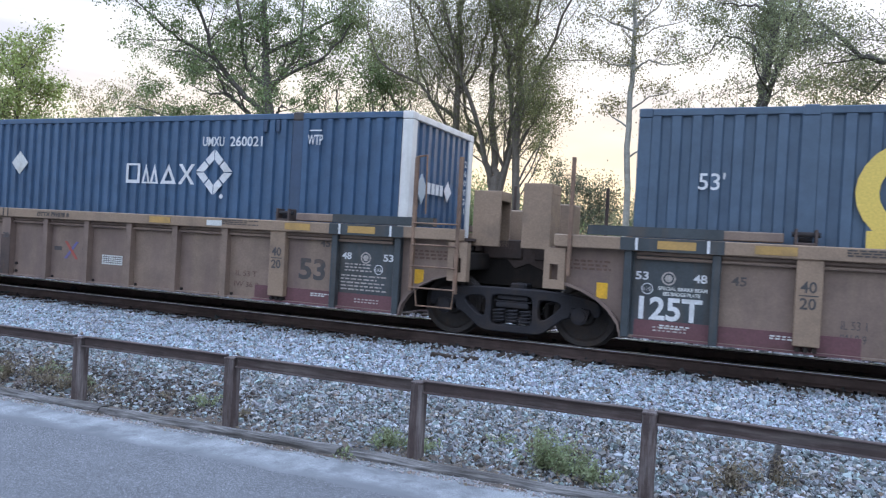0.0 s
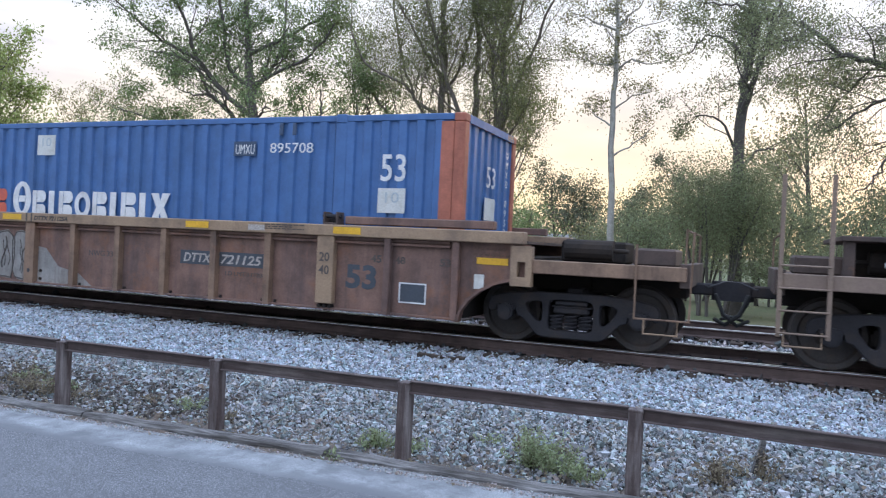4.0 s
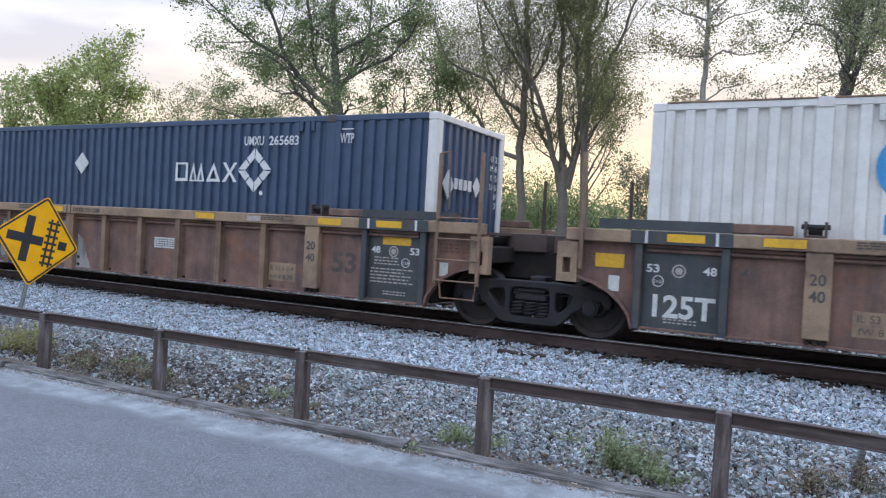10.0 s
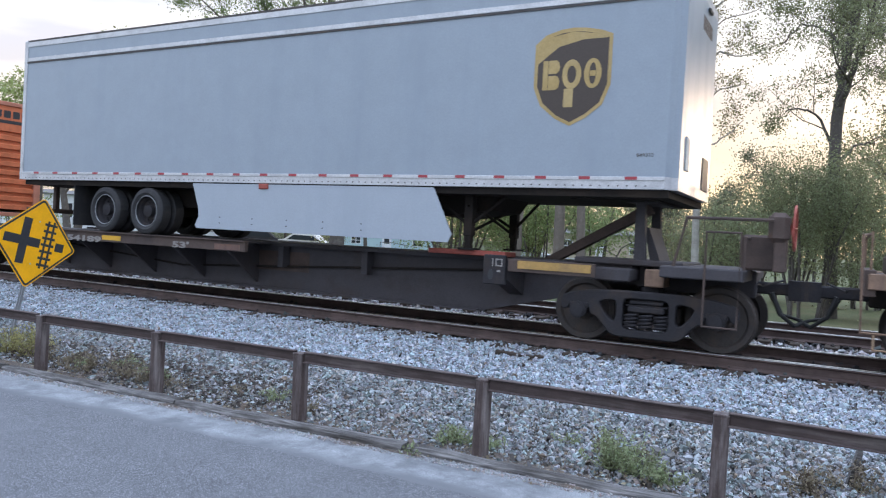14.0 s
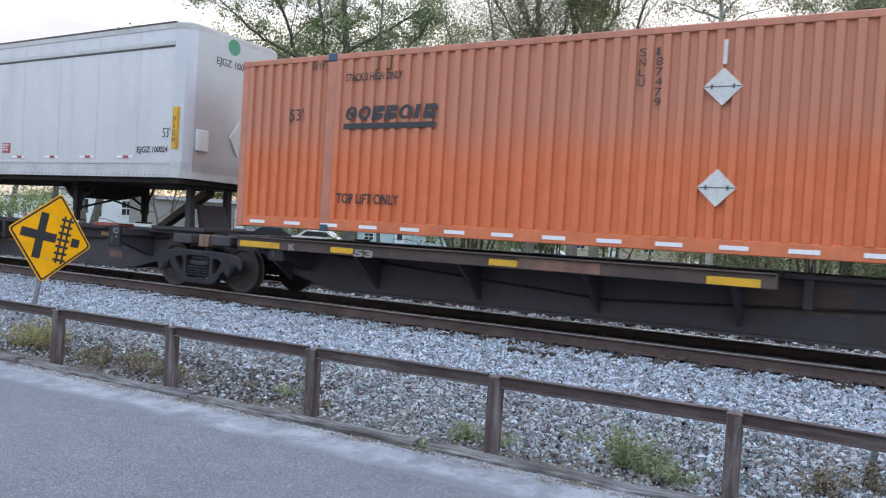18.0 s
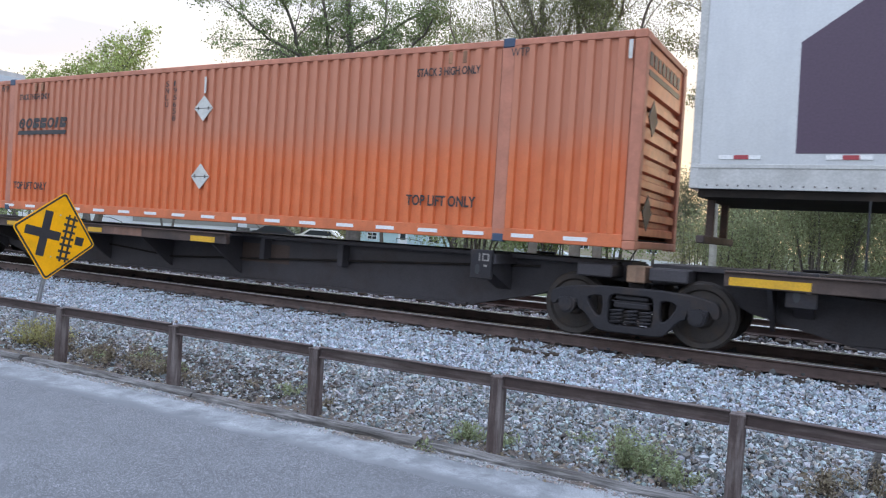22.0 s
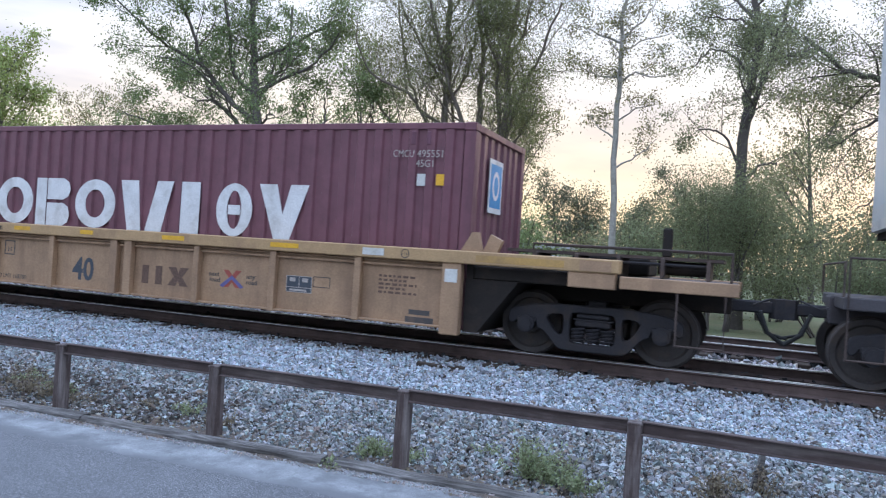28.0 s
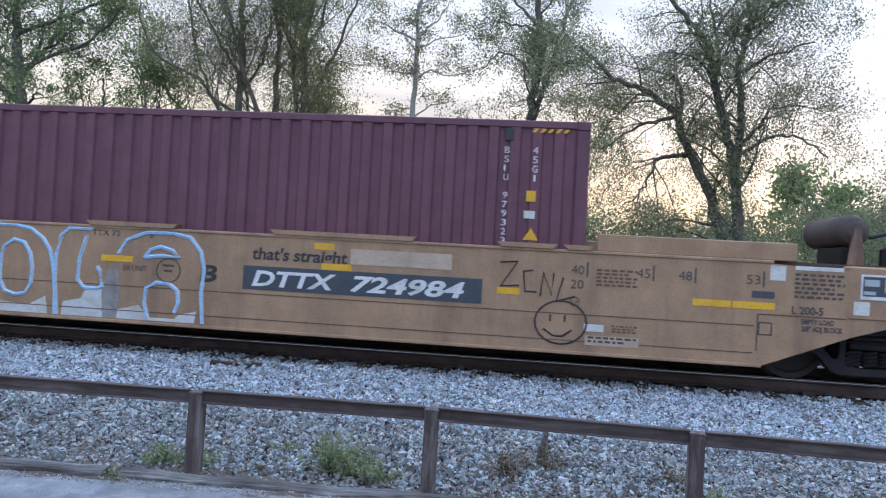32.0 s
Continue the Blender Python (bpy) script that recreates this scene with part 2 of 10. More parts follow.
def mat(name, color, rough=0.6, metal=0.0, stain=None, amount=0.4, scale=1.0, streak=False, bump=0.15, grain=40.0, vary=0.12, island=0.0, spec=0.5, blotch=None, rust=0.0):
    """A worn surface: base colour with fine grain, large stains of a second colour (in downward streaks if told) and fine relief."""
    if name in _mats:
        return _mats[name]
    m = bpy.data.materials.new(name)
    _mats[name] = m
    m.use_nodes = True
    n, l = m.node_tree.nodes, m.node_tree.links
    b = n["Principled BSDF"]
    b.inputs["Metallic"].default_value = metal
    b.inputs["Specular IOR Level"].default_value = spec
    tc = n.new("ShaderNodeTexCoord")
    fine = n.new("ShaderNodeTexNoise")
    fine.inputs["Scale"].default_value, fine.inputs["Detail"].default_value = grain, 4
    along = n.new("ShaderNodeMapping")
    along.inputs["Scale"].default_value = (0.08, 1, 1) if streak == "x" else (1, 1, 1)
    l.new(tc.outputs["Object"], along.inputs["Vector"])
    l.new(along.outputs[0], fine.inputs["Vector"])
    mr = n.new("ShaderNodeMapRange")
    mr.inputs["From Min"].default_value, mr.inputs["From Max"].default_value = 0.3, 0.7
    mr.inputs["To Min"].default_value, mr.inputs["To Max"].default_value = 1 - vary, 1 + vary
    l.new(fine.outputs["Fac"], mr.inputs["Value"])
    tint = n.new("ShaderNodeMix")
    tint.data_type, tint.blend_type = "RGBA", "MULTIPLY"
    tint.inputs["Factor"].default_value = 1
    tint.inputs[6].default_value = (*color, 1)
    l.new(mr.outputs[0], tint.inputs[7])
    out = tint.outputs[2]
    if stain:
        big = n.new("ShaderNodeTexNoise")
        big.inputs["Scale"].default_value, big.inputs["Detail"].default_value, big.inputs["Roughness"].default_value = scale, 6, 0.65
        mp = n.new("ShaderNodeMapping")
        mp.inputs["Scale"].default_value = (0.3, 3.0, 3.0) if streak == "x" else (3.0, 3.0, 0.35) if streak else (1, 1, 1)
        oi = n.new("ShaderNodeObjectInfo")
        l.new(tc.outputs["Object"], mp.inputs["Vector"])
        mp2 = n.new("ShaderNodeVectorMath")
        l.new(mp.outputs[0], mp2.inputs[0])
        l.new(oi.outputs["Random"], mp2.inputs[1])
        l.new(mp2.outputs[0], big.inputs["Vector"])
        rp = n.new("ShaderNodeMapRange")
        rp.inputs["From Min"].default_value, rp.inputs["From Max"].default_value = 0.62 - 0.3 * amount, 0.78 - 0.2 * amount
        rp.inputs["To Max"].default_value = min(1.0, 0.45 + 0.5 * amount)
        l.new(big.outputs["Fac"], rp.inputs["Value"])
        mx = n.new("ShaderNodeMix")
        mx.data_type = "RGBA"
        mx.inputs[7].default_value = (*stain, 1)
        l.new(rp.outputs[0], mx.inputs["Factor"])
        l.new(out, mx.inputs[6])
        out = mx.outputs[2]
        if blotch is None:
            blotch = 0.3 if streak else 0.12
        sm = n.new("ShaderNodeTexNoise")
        sm.inputs["Scale"].default_value, sm.inputs["Detail"].default_value, sm.inputs["Roughness"].default_value = 2.6, 7, 0.7
        l.new(mp2.outputs[0] if not streak else tc.outputs["Object"], sm.inputs["Vector"])
        sr = n.new("ShaderNodeMapRange")
        sr.inputs["From Min"].default_value, sr.inputs["From Max"].default_value = 0.35, 0.65
        sr.inputs["To Min"].default_value, sr.inputs["To Max"].default_value = 1 - blotch, 1 + 0.6 * blotch
        l.new(sm.outputs["Fac"], sr.inputs["Value"])
        ml = n.new("ShaderNodeMix")
        ml.data_type, ml.blend_type = "RGBA", "MULTIPLY"
        ml.inputs["Factor"].default_value = 1
        l.new(out, ml.inputs[6])
        l.new(sr.outputs[0], ml.inputs[7])
        out = ml.outputs[2]
        if rust:
            rn = n.new("ShaderNodeTexNoise")
            rn.inputs["Scale"].default_value, rn.inputs["Detail"].default_value, rn.inputs["Roughness"].default_value = 1.1, 9, 0.72
            rm = n.new("ShaderNodeMapRange")
            rm.inputs["From Min"].default_value, rm.inputs["From Max"].default_value = 0.66 - 0.22 * rust, 0.80 - 0.18 * rust
            rm.inputs["To Max"].default_value = 0.75
            l.new(mp2.outputs[0] if not streak else tc.outputs["Object"], rn.inputs["Vector"])
            l.new(rn.outputs["Fac"], rm.inputs["Value"])
            rx = n.new("ShaderNodeMix")
            rx.data_type = "RGBA"
            rx.inputs[7].default_value = (0.24, 0.098, 0.045, 1)
            l.new(rm.outputs[0], rx.inputs["Factor"])
            l.new(out, rx.inputs[6])
            out = rx.outputs[2]
        rr = n.new("ShaderNodeMapRange")
        rr.inputs["To Min"].default_value, rr.inputs["To Max"].default_value = rough, min(1, rough + 0.25)
        l.new(rp.outputs[0], rr.inputs["Value"])
        l.new(rr.outputs[0], b.inputs["Roughness"])
    else:
        b.inputs["Roughness"].default_value = rough
    if island:
        ge = n.new("ShaderNodeNewGeometry")
        hs = n.new("ShaderNodeHueSaturation")
        mv = n.new("ShaderNodeMapRange")
        mv.inputs["To Min"].default_value, mv.inputs["To Max"].default_value = 1 - island, 1 + island
        l.new(ge.outputs["Random Per Island"], mv.inputs["Value"])
        l.new(mv.outputs[0], hs.inputs["Value"])
        l.new(out, hs.inputs["Color"])
        # each piece leans a little to another hue: greenish, lilac, tan
        again, part_of, hue = (n.new("ShaderNode" + k) for k in ("Math", "Math", "ValToRGB"))
        again.operation, again.inputs[1].default_value = "MULTIPLY", 37.0
        part_of.operation = "FRACT"
        l.new(ge.outputs["Random Per Island"], again.inputs[0])
        l.new(again.outputs[0], part_of.inputs[0])
        l.new(part_of.outputs[0], hue.inputs[0])
        tones = ((0.0, (0.88, 1.03, 1.0)), (0.4, (0.97, 1.0, 1.05)), (0.7, (1.05, 0.97, 1.06)), (1.0, (1.14, 1.0, 0.86)))
        while len(hue.color_ramp.elements) < len(tones):
            hue.color_ramp.elements.new(0.5)
        for e, (at, tone) in zip(hue.color_ramp.elements, tones):
            e.position, e.color = at, (*tone, 1)
        lean = n.new("ShaderNodeMix")
        lean.data_type, lean.blend_type = "RGBA", "MULTIPLY"
        lean.inputs["Factor"].default_value = 1
        l.new(hs.outputs[0], lean.inputs[6])
        l.new(hue.outputs[0], lean.inputs[7])
        out = lean.outputs[2]
    l.new(out, b.inputs["Base Color"])
    if bump:
        bp = n.new("ShaderNodeBump")
        bp.inputs["Strength"].default_value, bp.inputs["Distance"].default_value = bump, 0.01
        l.new(fine.outputs["Fac"], bp.inputs["Height"])
        l.new(bp.outputs[0], b.inputs["Normal"])
    return m


def glass(name="window_glass"):
    if name not in _mats:
        m = bpy.data.materials.new(name)
        m.use_nodes = True
        b = m.node_tree.nodes["Principled BSDF"]
        b.inputs["Base Color"].default_value = (0.03, 0.035, 0.04, 1)
        b.inputs["Roughness"].default_value = 0.08
        _mats[name] = m
    return _mats[name]


M_TAN = mat("car_paint_tan", (0.208, 0.146, 0.108), 0.66, stain=(0.148, 0.102, 0.09), amount=0.62, scale=0.35, streak=True, rust=0.08, blotch=0.16)
M_TAN_B = mat("car_paint_tan_bright", (0.335, 0.208, 0.12), 0.6, stain=(0.205, 0.125, 0.08), amount=0.5, scale=0.6, streak=True, blotch=0.18)
M_BROWN = mat("car_paint_rusted", (0.188, 0.104, 0.078), 0.7, stain=(0.092, 0.064, 0.06), amount=0.65, scale=0.8, streak=True, rust=0.55)
M_SILL_TAN = mat("sill_paint_tan", (0.265, 0.182, 0.122), 0.62, stain=(0.15, 0.108, 0.082), amount=0.4, scale=1.6)
M_SILL_BR = mat("sill_paint_faded", (0.30, 0.20, 0.125), 0.65, stain=(0.12, 0.08, 0.062), amount=0.6, scale=1.6, rust=0.3)
M_POST_BR = mat("post_paint_rusted", (0.225, 0.138, 0.09), 0.68, stain=(0.10, 0.066, 0.053), amount=0.6, scale=1.8, streak=True, rust=0.35)
M_YELLOW_F = mat("faded_yellow", (0.42, 0.25, 0.075), 0.6, stain=(0.25, 0.16, 0.08), amount=0.5, scale=3.0, bump=0.05)
M_FRAME_RUST = mat("door_frame_rust", (0.33, 0.165, 0.09), 0.75, stain=(0.17, 0.09, 0.06), amount=0.6, scale=1.6, streak=True)
M_PANEL = mat("panel_paint_dark", (0.04, 0.049, 0.054), 0.5, stain=(0.10, 0.075, 0.055), amount=0.35, scale=1.2, streak=True)
M_PRIMER = mat("primer_patch_maroon", (0.13, 0.055, 0.06), 0.7, stain=(0.08, 0.045, 0.04), amount=0.4, scale=1.5)
M_SILL_Y = mat("sill_paint_yellowed", (0.40, 0.255, 0.125), 0.62, stain=(0.24, 0.15, 0.09), amount=0.45, scale=1.6)
M_DARK = mat("underframe_grime", (0.028, 0.024, 0.022), 0.85, stain=(0.06, 0.045, 0.035), amount=0.4, scale=2.0, spec=0.12)
M_TRUCK = mat("truck_steel_grimy", (0.034, 0.032, 0.035), 0.75, stain=(0.07, 0.052, 0.042), amount=0.4, scale=3.0, spec=0.15)
M_WHEEL = mat("wheel_steel", (0.05, 0.043, 0.04), 0.65, stain=(0.085, 0.06, 0.045), amount=0.4, scale=4.0, spec=0.22)
M_SIGNFAINT = mat("worn_pale_lettering", (0.24, 0.22, 0.205), 0.7, vary=0.3)
M_SPINE = mat("spine_car_steel_dirty", (0.06, 0.055, 0.06), 0.7, stain=(0.06, 0.045, 0.04), amount=0.35, scale=1.0, spec=0.3)
M_SPINE_SILL = mat("spine_sill_paint", (0.095, 0.068, 0.058), 0.7, stain=(0.05, 0.043, 0.042), amount=0.55, scale=1.2, spec=0.22, rust=0.25)
M_YELLOW = mat("reflective_yellow", (0.66, 0.36, 0.02), 0.45, stain=(0.35, 0.2, 0.04), amount=0.3, scale=3.0, bump=0.05)
M_WHITE = mat("white_paint", (0.62, 0.62, 0.62), 0.5, stain=(0.38, 0.36, 0.33), amount=0.35, scale=3.0, bump=0.05)
M_OFFWHITE = mat("decal_paper_white", (0.55, 0.55, 0.52), 0.6, stain=(0.4, 0.36, 0.3), amount=0.3, scale=4, bump=0.05)
M_BLACK = mat("black_paint", (0.025, 0.026, 0.03), 0.55, stain=(0.06, 0.05, 0.045), amount=0.3, scale=3.0, bump=0.05)
M_GREYMARK = mat("faded_black_paint", (0.055, 0.05, 0.049), 0.6, stain=(0.13, 0.09, 0.065), amount=0.5, scale=4.0, bump=0.05)
M_NUMPANEL = mat("number_panel_slate", (0.045, 0.055, 0.07), 0.55, stain=(0.09, 0.075, 0.065), amount=0.35, scale=2.5, bump=0.05)
M_FAINT = mat("worn_stencil", (0.115, 0.066, 0.046), 0.7, vary=0.3)
M_FADED_53 = mat("faded_stencil_brown", (0.072, 0.055, 0.05), 0.65, stain=(0.12, 0.078, 0.06), amount=0.55, scale=4.0, bump=0.05)
M_FAINT_W = mat("worn_white_stencil", (0.36, 0.32, 0.29), 0.7, vary=0.3)
M_NAVY = mat("container_navy_blue", (0.044, 0.093, 0.167), 0.45, stain=(0.034, 0.072, 0.135), amount=0.5, scale=0.8, streak=True, blotch=0.18, bump=0.04, vary=0.045)
M_NAVY_B = mat("container_dark_navy", (0.034, 0.062, 0.115), 0.5, stain=(0.055, 0.085, 0.13), amount=0.45, scale=0.8, streak=True, blotch=0.18, bump=0.04, vary=0.045)
M_NAVY_C = mat("container_faded_navy", (0.064, 0.101, 0.148), 0.5, stain=(0.05, 0.08, 0.125), amount=0.4, scale=0.8, streak=True, blotch=0.18, bump=0.04, vary=0.045)
M_BLUE = mat("container_royal_blue", (0.047, 0.127, 0.305), 0.5, stain=(0.042, 0.105, 0.235), amount=0.5, scale=0.8, streak=True, blotch=0.18, bump=0.04, vary=0.045)
M_CWHITE = mat("container_white", (0.66, 0.64, 0.605), 0.5, stain=(0.50, 0.46, 0.41), amount=0.4, scale=1.0, streak=True, blotch=0.1, bump=0.04, vary=0.045)
M_ORANGE = mat("container_orange", (0.60, 0.155, 0.06), 0.5, stain=(0.46, 0.125, 0.05), amount=0.4, scale=0.7, streak=True, blotch=0.18, bump=0.04, vary=0.045)
M_ORANGE_F = mat("container_orange_faded", (0.47, 0.18, 0.115), 0.6, stain=(0.41, 0.16, 0.09), amount=0.4, scale=0.7, streak=True, blotch=0.18, bump=0.04, vary=0.045)
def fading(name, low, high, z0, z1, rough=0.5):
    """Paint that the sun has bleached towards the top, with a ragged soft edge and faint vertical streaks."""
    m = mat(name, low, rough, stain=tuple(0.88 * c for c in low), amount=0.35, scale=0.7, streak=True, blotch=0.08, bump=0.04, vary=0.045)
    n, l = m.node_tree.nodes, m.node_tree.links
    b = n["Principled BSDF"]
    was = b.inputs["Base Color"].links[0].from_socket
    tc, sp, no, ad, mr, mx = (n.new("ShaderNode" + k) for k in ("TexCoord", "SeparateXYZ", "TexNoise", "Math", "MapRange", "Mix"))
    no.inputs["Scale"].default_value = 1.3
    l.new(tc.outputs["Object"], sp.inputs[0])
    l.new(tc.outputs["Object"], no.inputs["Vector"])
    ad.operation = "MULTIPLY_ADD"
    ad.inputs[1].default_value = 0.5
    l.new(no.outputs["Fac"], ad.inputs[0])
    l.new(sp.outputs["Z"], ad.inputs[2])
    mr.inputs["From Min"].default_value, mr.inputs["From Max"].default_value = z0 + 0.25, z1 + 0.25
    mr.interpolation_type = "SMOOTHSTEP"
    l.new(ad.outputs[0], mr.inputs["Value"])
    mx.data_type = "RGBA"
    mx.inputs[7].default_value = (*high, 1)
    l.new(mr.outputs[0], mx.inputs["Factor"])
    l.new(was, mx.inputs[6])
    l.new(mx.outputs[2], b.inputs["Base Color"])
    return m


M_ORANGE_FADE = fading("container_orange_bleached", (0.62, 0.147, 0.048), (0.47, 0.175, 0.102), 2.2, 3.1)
M_MAROON = mat("container_maroon", (0.155, 0.056, 0.074), 0.5, stain=(0.115, 0.046, 0.06), amount=0.5, scale=0.9, streak=True, blotch=0.18, bump=0.04, vary=0.045)
M_MAROON_B = mat("container_maroon_dull", (0.135, 0.05, 0.074), 0.55, stain=(0.105, 0.043, 0.06), amount=0.5, scale=0.9, streak=True, blotch=0.18, bump=0.04, vary=0.045)
M_LOGO_BLUE = mat("logo_blue", (0.03, 0.24, 0.50), 0.5, stain=(0.05, 0.28, 0.5), amount=0.3, scale=2.0, bump=0.05)
M_LOGO_RED = mat("logo_orange_red", (0.55, 0.10, 0.045), 0.5, stain=(0.38, 0.09, 0.09), amount=0.45, scale=2.5, bump=0.05)
M_FRAME_OR = mat("frame_paint_orange", (0.37, 0.115, 0.07), 0.55, stain=(0.28, 0.09, 0.06), amount=0.5, scale=1.6, streak=True, bump=0.05)
M_GOLD = mat("logo_gold", (0.66, 0.47, 0.10), 0.5, bump=0.05)
M_BRONZE = mat("logo_bronze", (0.40, 0.275, 0.10), 0.4, stain=(0.52, 0.39, 0.19), amount=0.5, scale=1.4, bump=0.03)
M_SHIELD = mat("logo_dark_brown", (0.052, 0.036, 0.028), 0.4, bump=0.05)
M_TRAILER = mat("trailer_white_grey", (0.285, 0.33, 0.375), 0.3, stain=(0.26, 0.305, 0.352), amount=0.4, scale=0.6, streak=True, bump=0.04, vary=0.04, blotch=0.04)
M_TRAILER_S = mat("trailer_brushed_silver", (0.50, 0.515, 0.535), 0.33, metal=0.6, stain=(0.44, 0.455, 0.48), amount=0.35, scale=0.7, streak=True, bump=0.06, vary=0.06, blotch=0.04)
M_TRAILER_W = mat("trailer_clean_white", (0.46, 0.515, 0.555), 0.35, stain=(0.425, 0.48, 0.52), amount=0.35, scale=0.6, streak=True, bump=0.04, vary=0.04, blotch=0.04)
M_ALU = mat("aluminium_rail", (0.55, 0.55, 0.56), 0.4, metal=0.4, stain=(0.4, 0.4, 0.41), amount=0.4, scale=2.0)
M_TRIM = mat("trailer_trim_dull", (0.47, 0.465, 0.45), 0.5, stain=(0.36, 0.35, 0.33), amount=0.4, scale=2.0)
M_RUBBER = mat("tyre_rubber", (0.028, 0.028, 0.03), 0.8, stain=(0.07, 0.065, 0.06), amount=0.3, scale=6.0)
M_REDREF = mat("reflector_red", (0.34, 0.04, 0.05), 0.35, bump=0.0)
M_WREF = mat("reflector_white", (0.7, 0.7, 0.7), 0.35, bump=0.0)
M_PURPLE = mat("logo_deep_plum", (0.075, 0.045, 0.075), 0.45, bump=0.05)
M_GREYBLUE = mat("logo_grey_blue", (0.35, 0.40, 0.43), 0.45, bump=0.05)
M_RED = mat("red_paint_faded", (0.33, 0.07, 0.05), 0.55, stain=(0.2, 0.06, 0.04), amount=0.4, scale=4)
M_GREEN = mat("sticker_green", (0.05, 0.25, 0.14), 0.5)
M_SPRAY = mat("sprayed_grey_paint", (0.265, 0.25, 0.235), 0.6, stain=(0.15, 0.12, 0.10), amount=0.6, scale=1.8, streak=True, rust=0.1)
M_SPRAY_W = mat("sprayed_white_paint", (0.52, 0.52, 0.52), 0.6, stain=(0.36, 0.3, 0.22), amount=0.4, scale=2.0)
M_SPRAY_B = mat("sprayed_light_blue_paint", (0.30, 0.48, 0.68), 0.6, vary=0.25)
M_HOSE = mat("black_hose", (0.02, 0.02, 0.02), 0.7)
M_RAIL = mat("rail_rusted", (0.098, 0.068, 0.06), 0.75, stain=(0.06, 0.045, 0.042), amount=0.5, scale=2.0, spec=0.25, streak="x")
M_RAILTOP = mat("rail_head_polished", (0.92, 0.90, 0.87), 0.28, metal=0.9, bump=0.03)
M_TIE = mat("tie_creosoted", (0.055, 0.042, 0.034), 0.9, stain=(0.11, 0.09, 0.075), amount=0.4, scale=4.0, spec=0.15)
M_FENCE = mat("fence_weathered_brown", (0.066, 0.044, 0.04), 0.8, stain=(0.24, 0.21, 0.20), amount=0.56, scale=5.0, streak=True, bump=0.3)
M_FENCE_RAIL = mat("fence_rail_brown", (0.066, 0.045, 0.042), 0.75, stain=(0.19, 0.165, 0.155), amount=0.5, scale=5.0, bump=0.25, streak="x")
M_GALV = mat("galvanised_post", (0.27, 0.28, 0.29), 0.5, metal=0.5, stain=(0.18, 0.18, 0.18), amount=0.4, scale=4.0)
M_TIMBER = mat("kerb_timber_grey", (0.16, 0.152, 0.148), 0.9, stain=(0.045, 0.038, 0.033), amount=0.75, scale=4.0, bump=1.0, streak="x", vary=0.65, grain=70)
M_STONE_B = mat("ballast_stone_brown", (0.15, 0.13, 0.112), 0.9, stain=(0.09, 0.08, 0.07), amount=0.5, scale=4.0, island=0.6, grain=60, bump=0.4)
M_CRUMB = mat("crumbled_concrete", (0.34, 0.335, 0.33), 0.95, stain=(0.22, 0.15, 0.11), amount=0.5, scale=5.0, island=0.4, grain=60, bump=0.4)
M_STONE_S = mat("ballast_stone_soiled", (0.085, 0.072, 0.062), 0.95, stain=(0.05, 0.042, 0.036), amount=0.5, scale=4.0, island=0.6, grain=60, bump=0.4)
M_STONE_M = mat("ballast_stone_dusty", (0.34, 0.33, 0.33), 0.85, stain=(0.11, 0.10, 0.098), amount=0.5, scale=4.0, island=0.6, grain=60, bump=0.4)
M_STONE_N = mat("ballast_stone_weathered", (0.262, 0.28, 0.28), 0.85, stain=(0.10, 0.10, 0.10), amount=0.5, scale=4.0, island=0.58, grain=60, bump=0.4)
M_STONE = mat("ballast_stone", (0.36, 0.40, 0.43), 0.85, stain=(0.145, 0.145, 0.148), amount=0.45, scale=4.0, island=0.48, grain=60, bump=0.4)
M_STONE_D = mat("ballast_stone_dark", (0.065, 0.062, 0.062), 0.85, stain=(0.06, 0.055, 0.052), amount=0.5, scale=4.0, island=0.6, grain=60, bump=0.4, spec=0.15)
M_BARK = mat("bark", (0.105, 0.09, 0.08), 0.95, stain=(0.17, 0.155, 0.14), amount=0.4, scale=5.0, bump=0.8, grain=25)
M_BARK_MID = mat("bark_brown", (0.165, 0.138, 0.115), 0.95, stain=(0.24, 0.21, 0.185), amount=0.4, scale=5.0, bump=0.8, grain=25)
M_BARK_PALE = mat("bark_pale", (0.38, 0.36, 0.32), 0.95, stain=(0.22, 0.20, 0.175), amount=0.5, scale=4.0, bump=0.6, grain=25)

# ---- ground, road, track ----
RAIL_OFF = 0.755
FENCE_Y, FENCE_STEP, FENCE_X = 5.20, 1.729, -2.385
SKEW = 0.0343  # fence, kerb and road run at a slight angle to the track
ROAD_Z = -0.385


def asphalt():
    """Worn asphalt: dark binder with pale grains of stone showing through."""
    m = mat("asphalt_worn", (0.112, 0.116, 0.125), 0.85, stain=(0.097, 0.099, 0.107), amount=0.5, scale=0.7, grain=150, vary=0.8, bump=1.0)
    n, l = m.node_tree.nodes, m.node_tree.links
    b = n["Principled BSDF"]
    was = b.inputs["Base Color"].links[0].from_socket
    tc, cell, pick, mx = (n.new("ShaderNode" + k) for k in ("TexCoord", "TexVoronoi", "MapRange", "Mix"))
    cell.inputs["Scale"].default_value = 190
    l.new(tc.outputs["Object"], cell.inputs["Vector"])
    sep = n.new("ShaderNodeSeparateColor")
    l.new(cell.outputs["Color"], sep.inputs[0])
    pick.inputs["From Min"].default_value, pick.inputs["From Max"].default_value, pick.inputs["To Max"].default_value = 0.76, 1.0, 0.6
    l.new(sep.outputs[0], pick.inputs["Value"])
    mx.data_type = "RGBA"
    mx.inputs[7].default_value = (0.46, 0.475, 0.50, 1)
    l.new(pick.outputs[0], mx.inputs["Factor"])
    l.new(was, mx.inputs[6])
    l.new(mx.outputs[2], b.inputs["Base Color"])
    return m


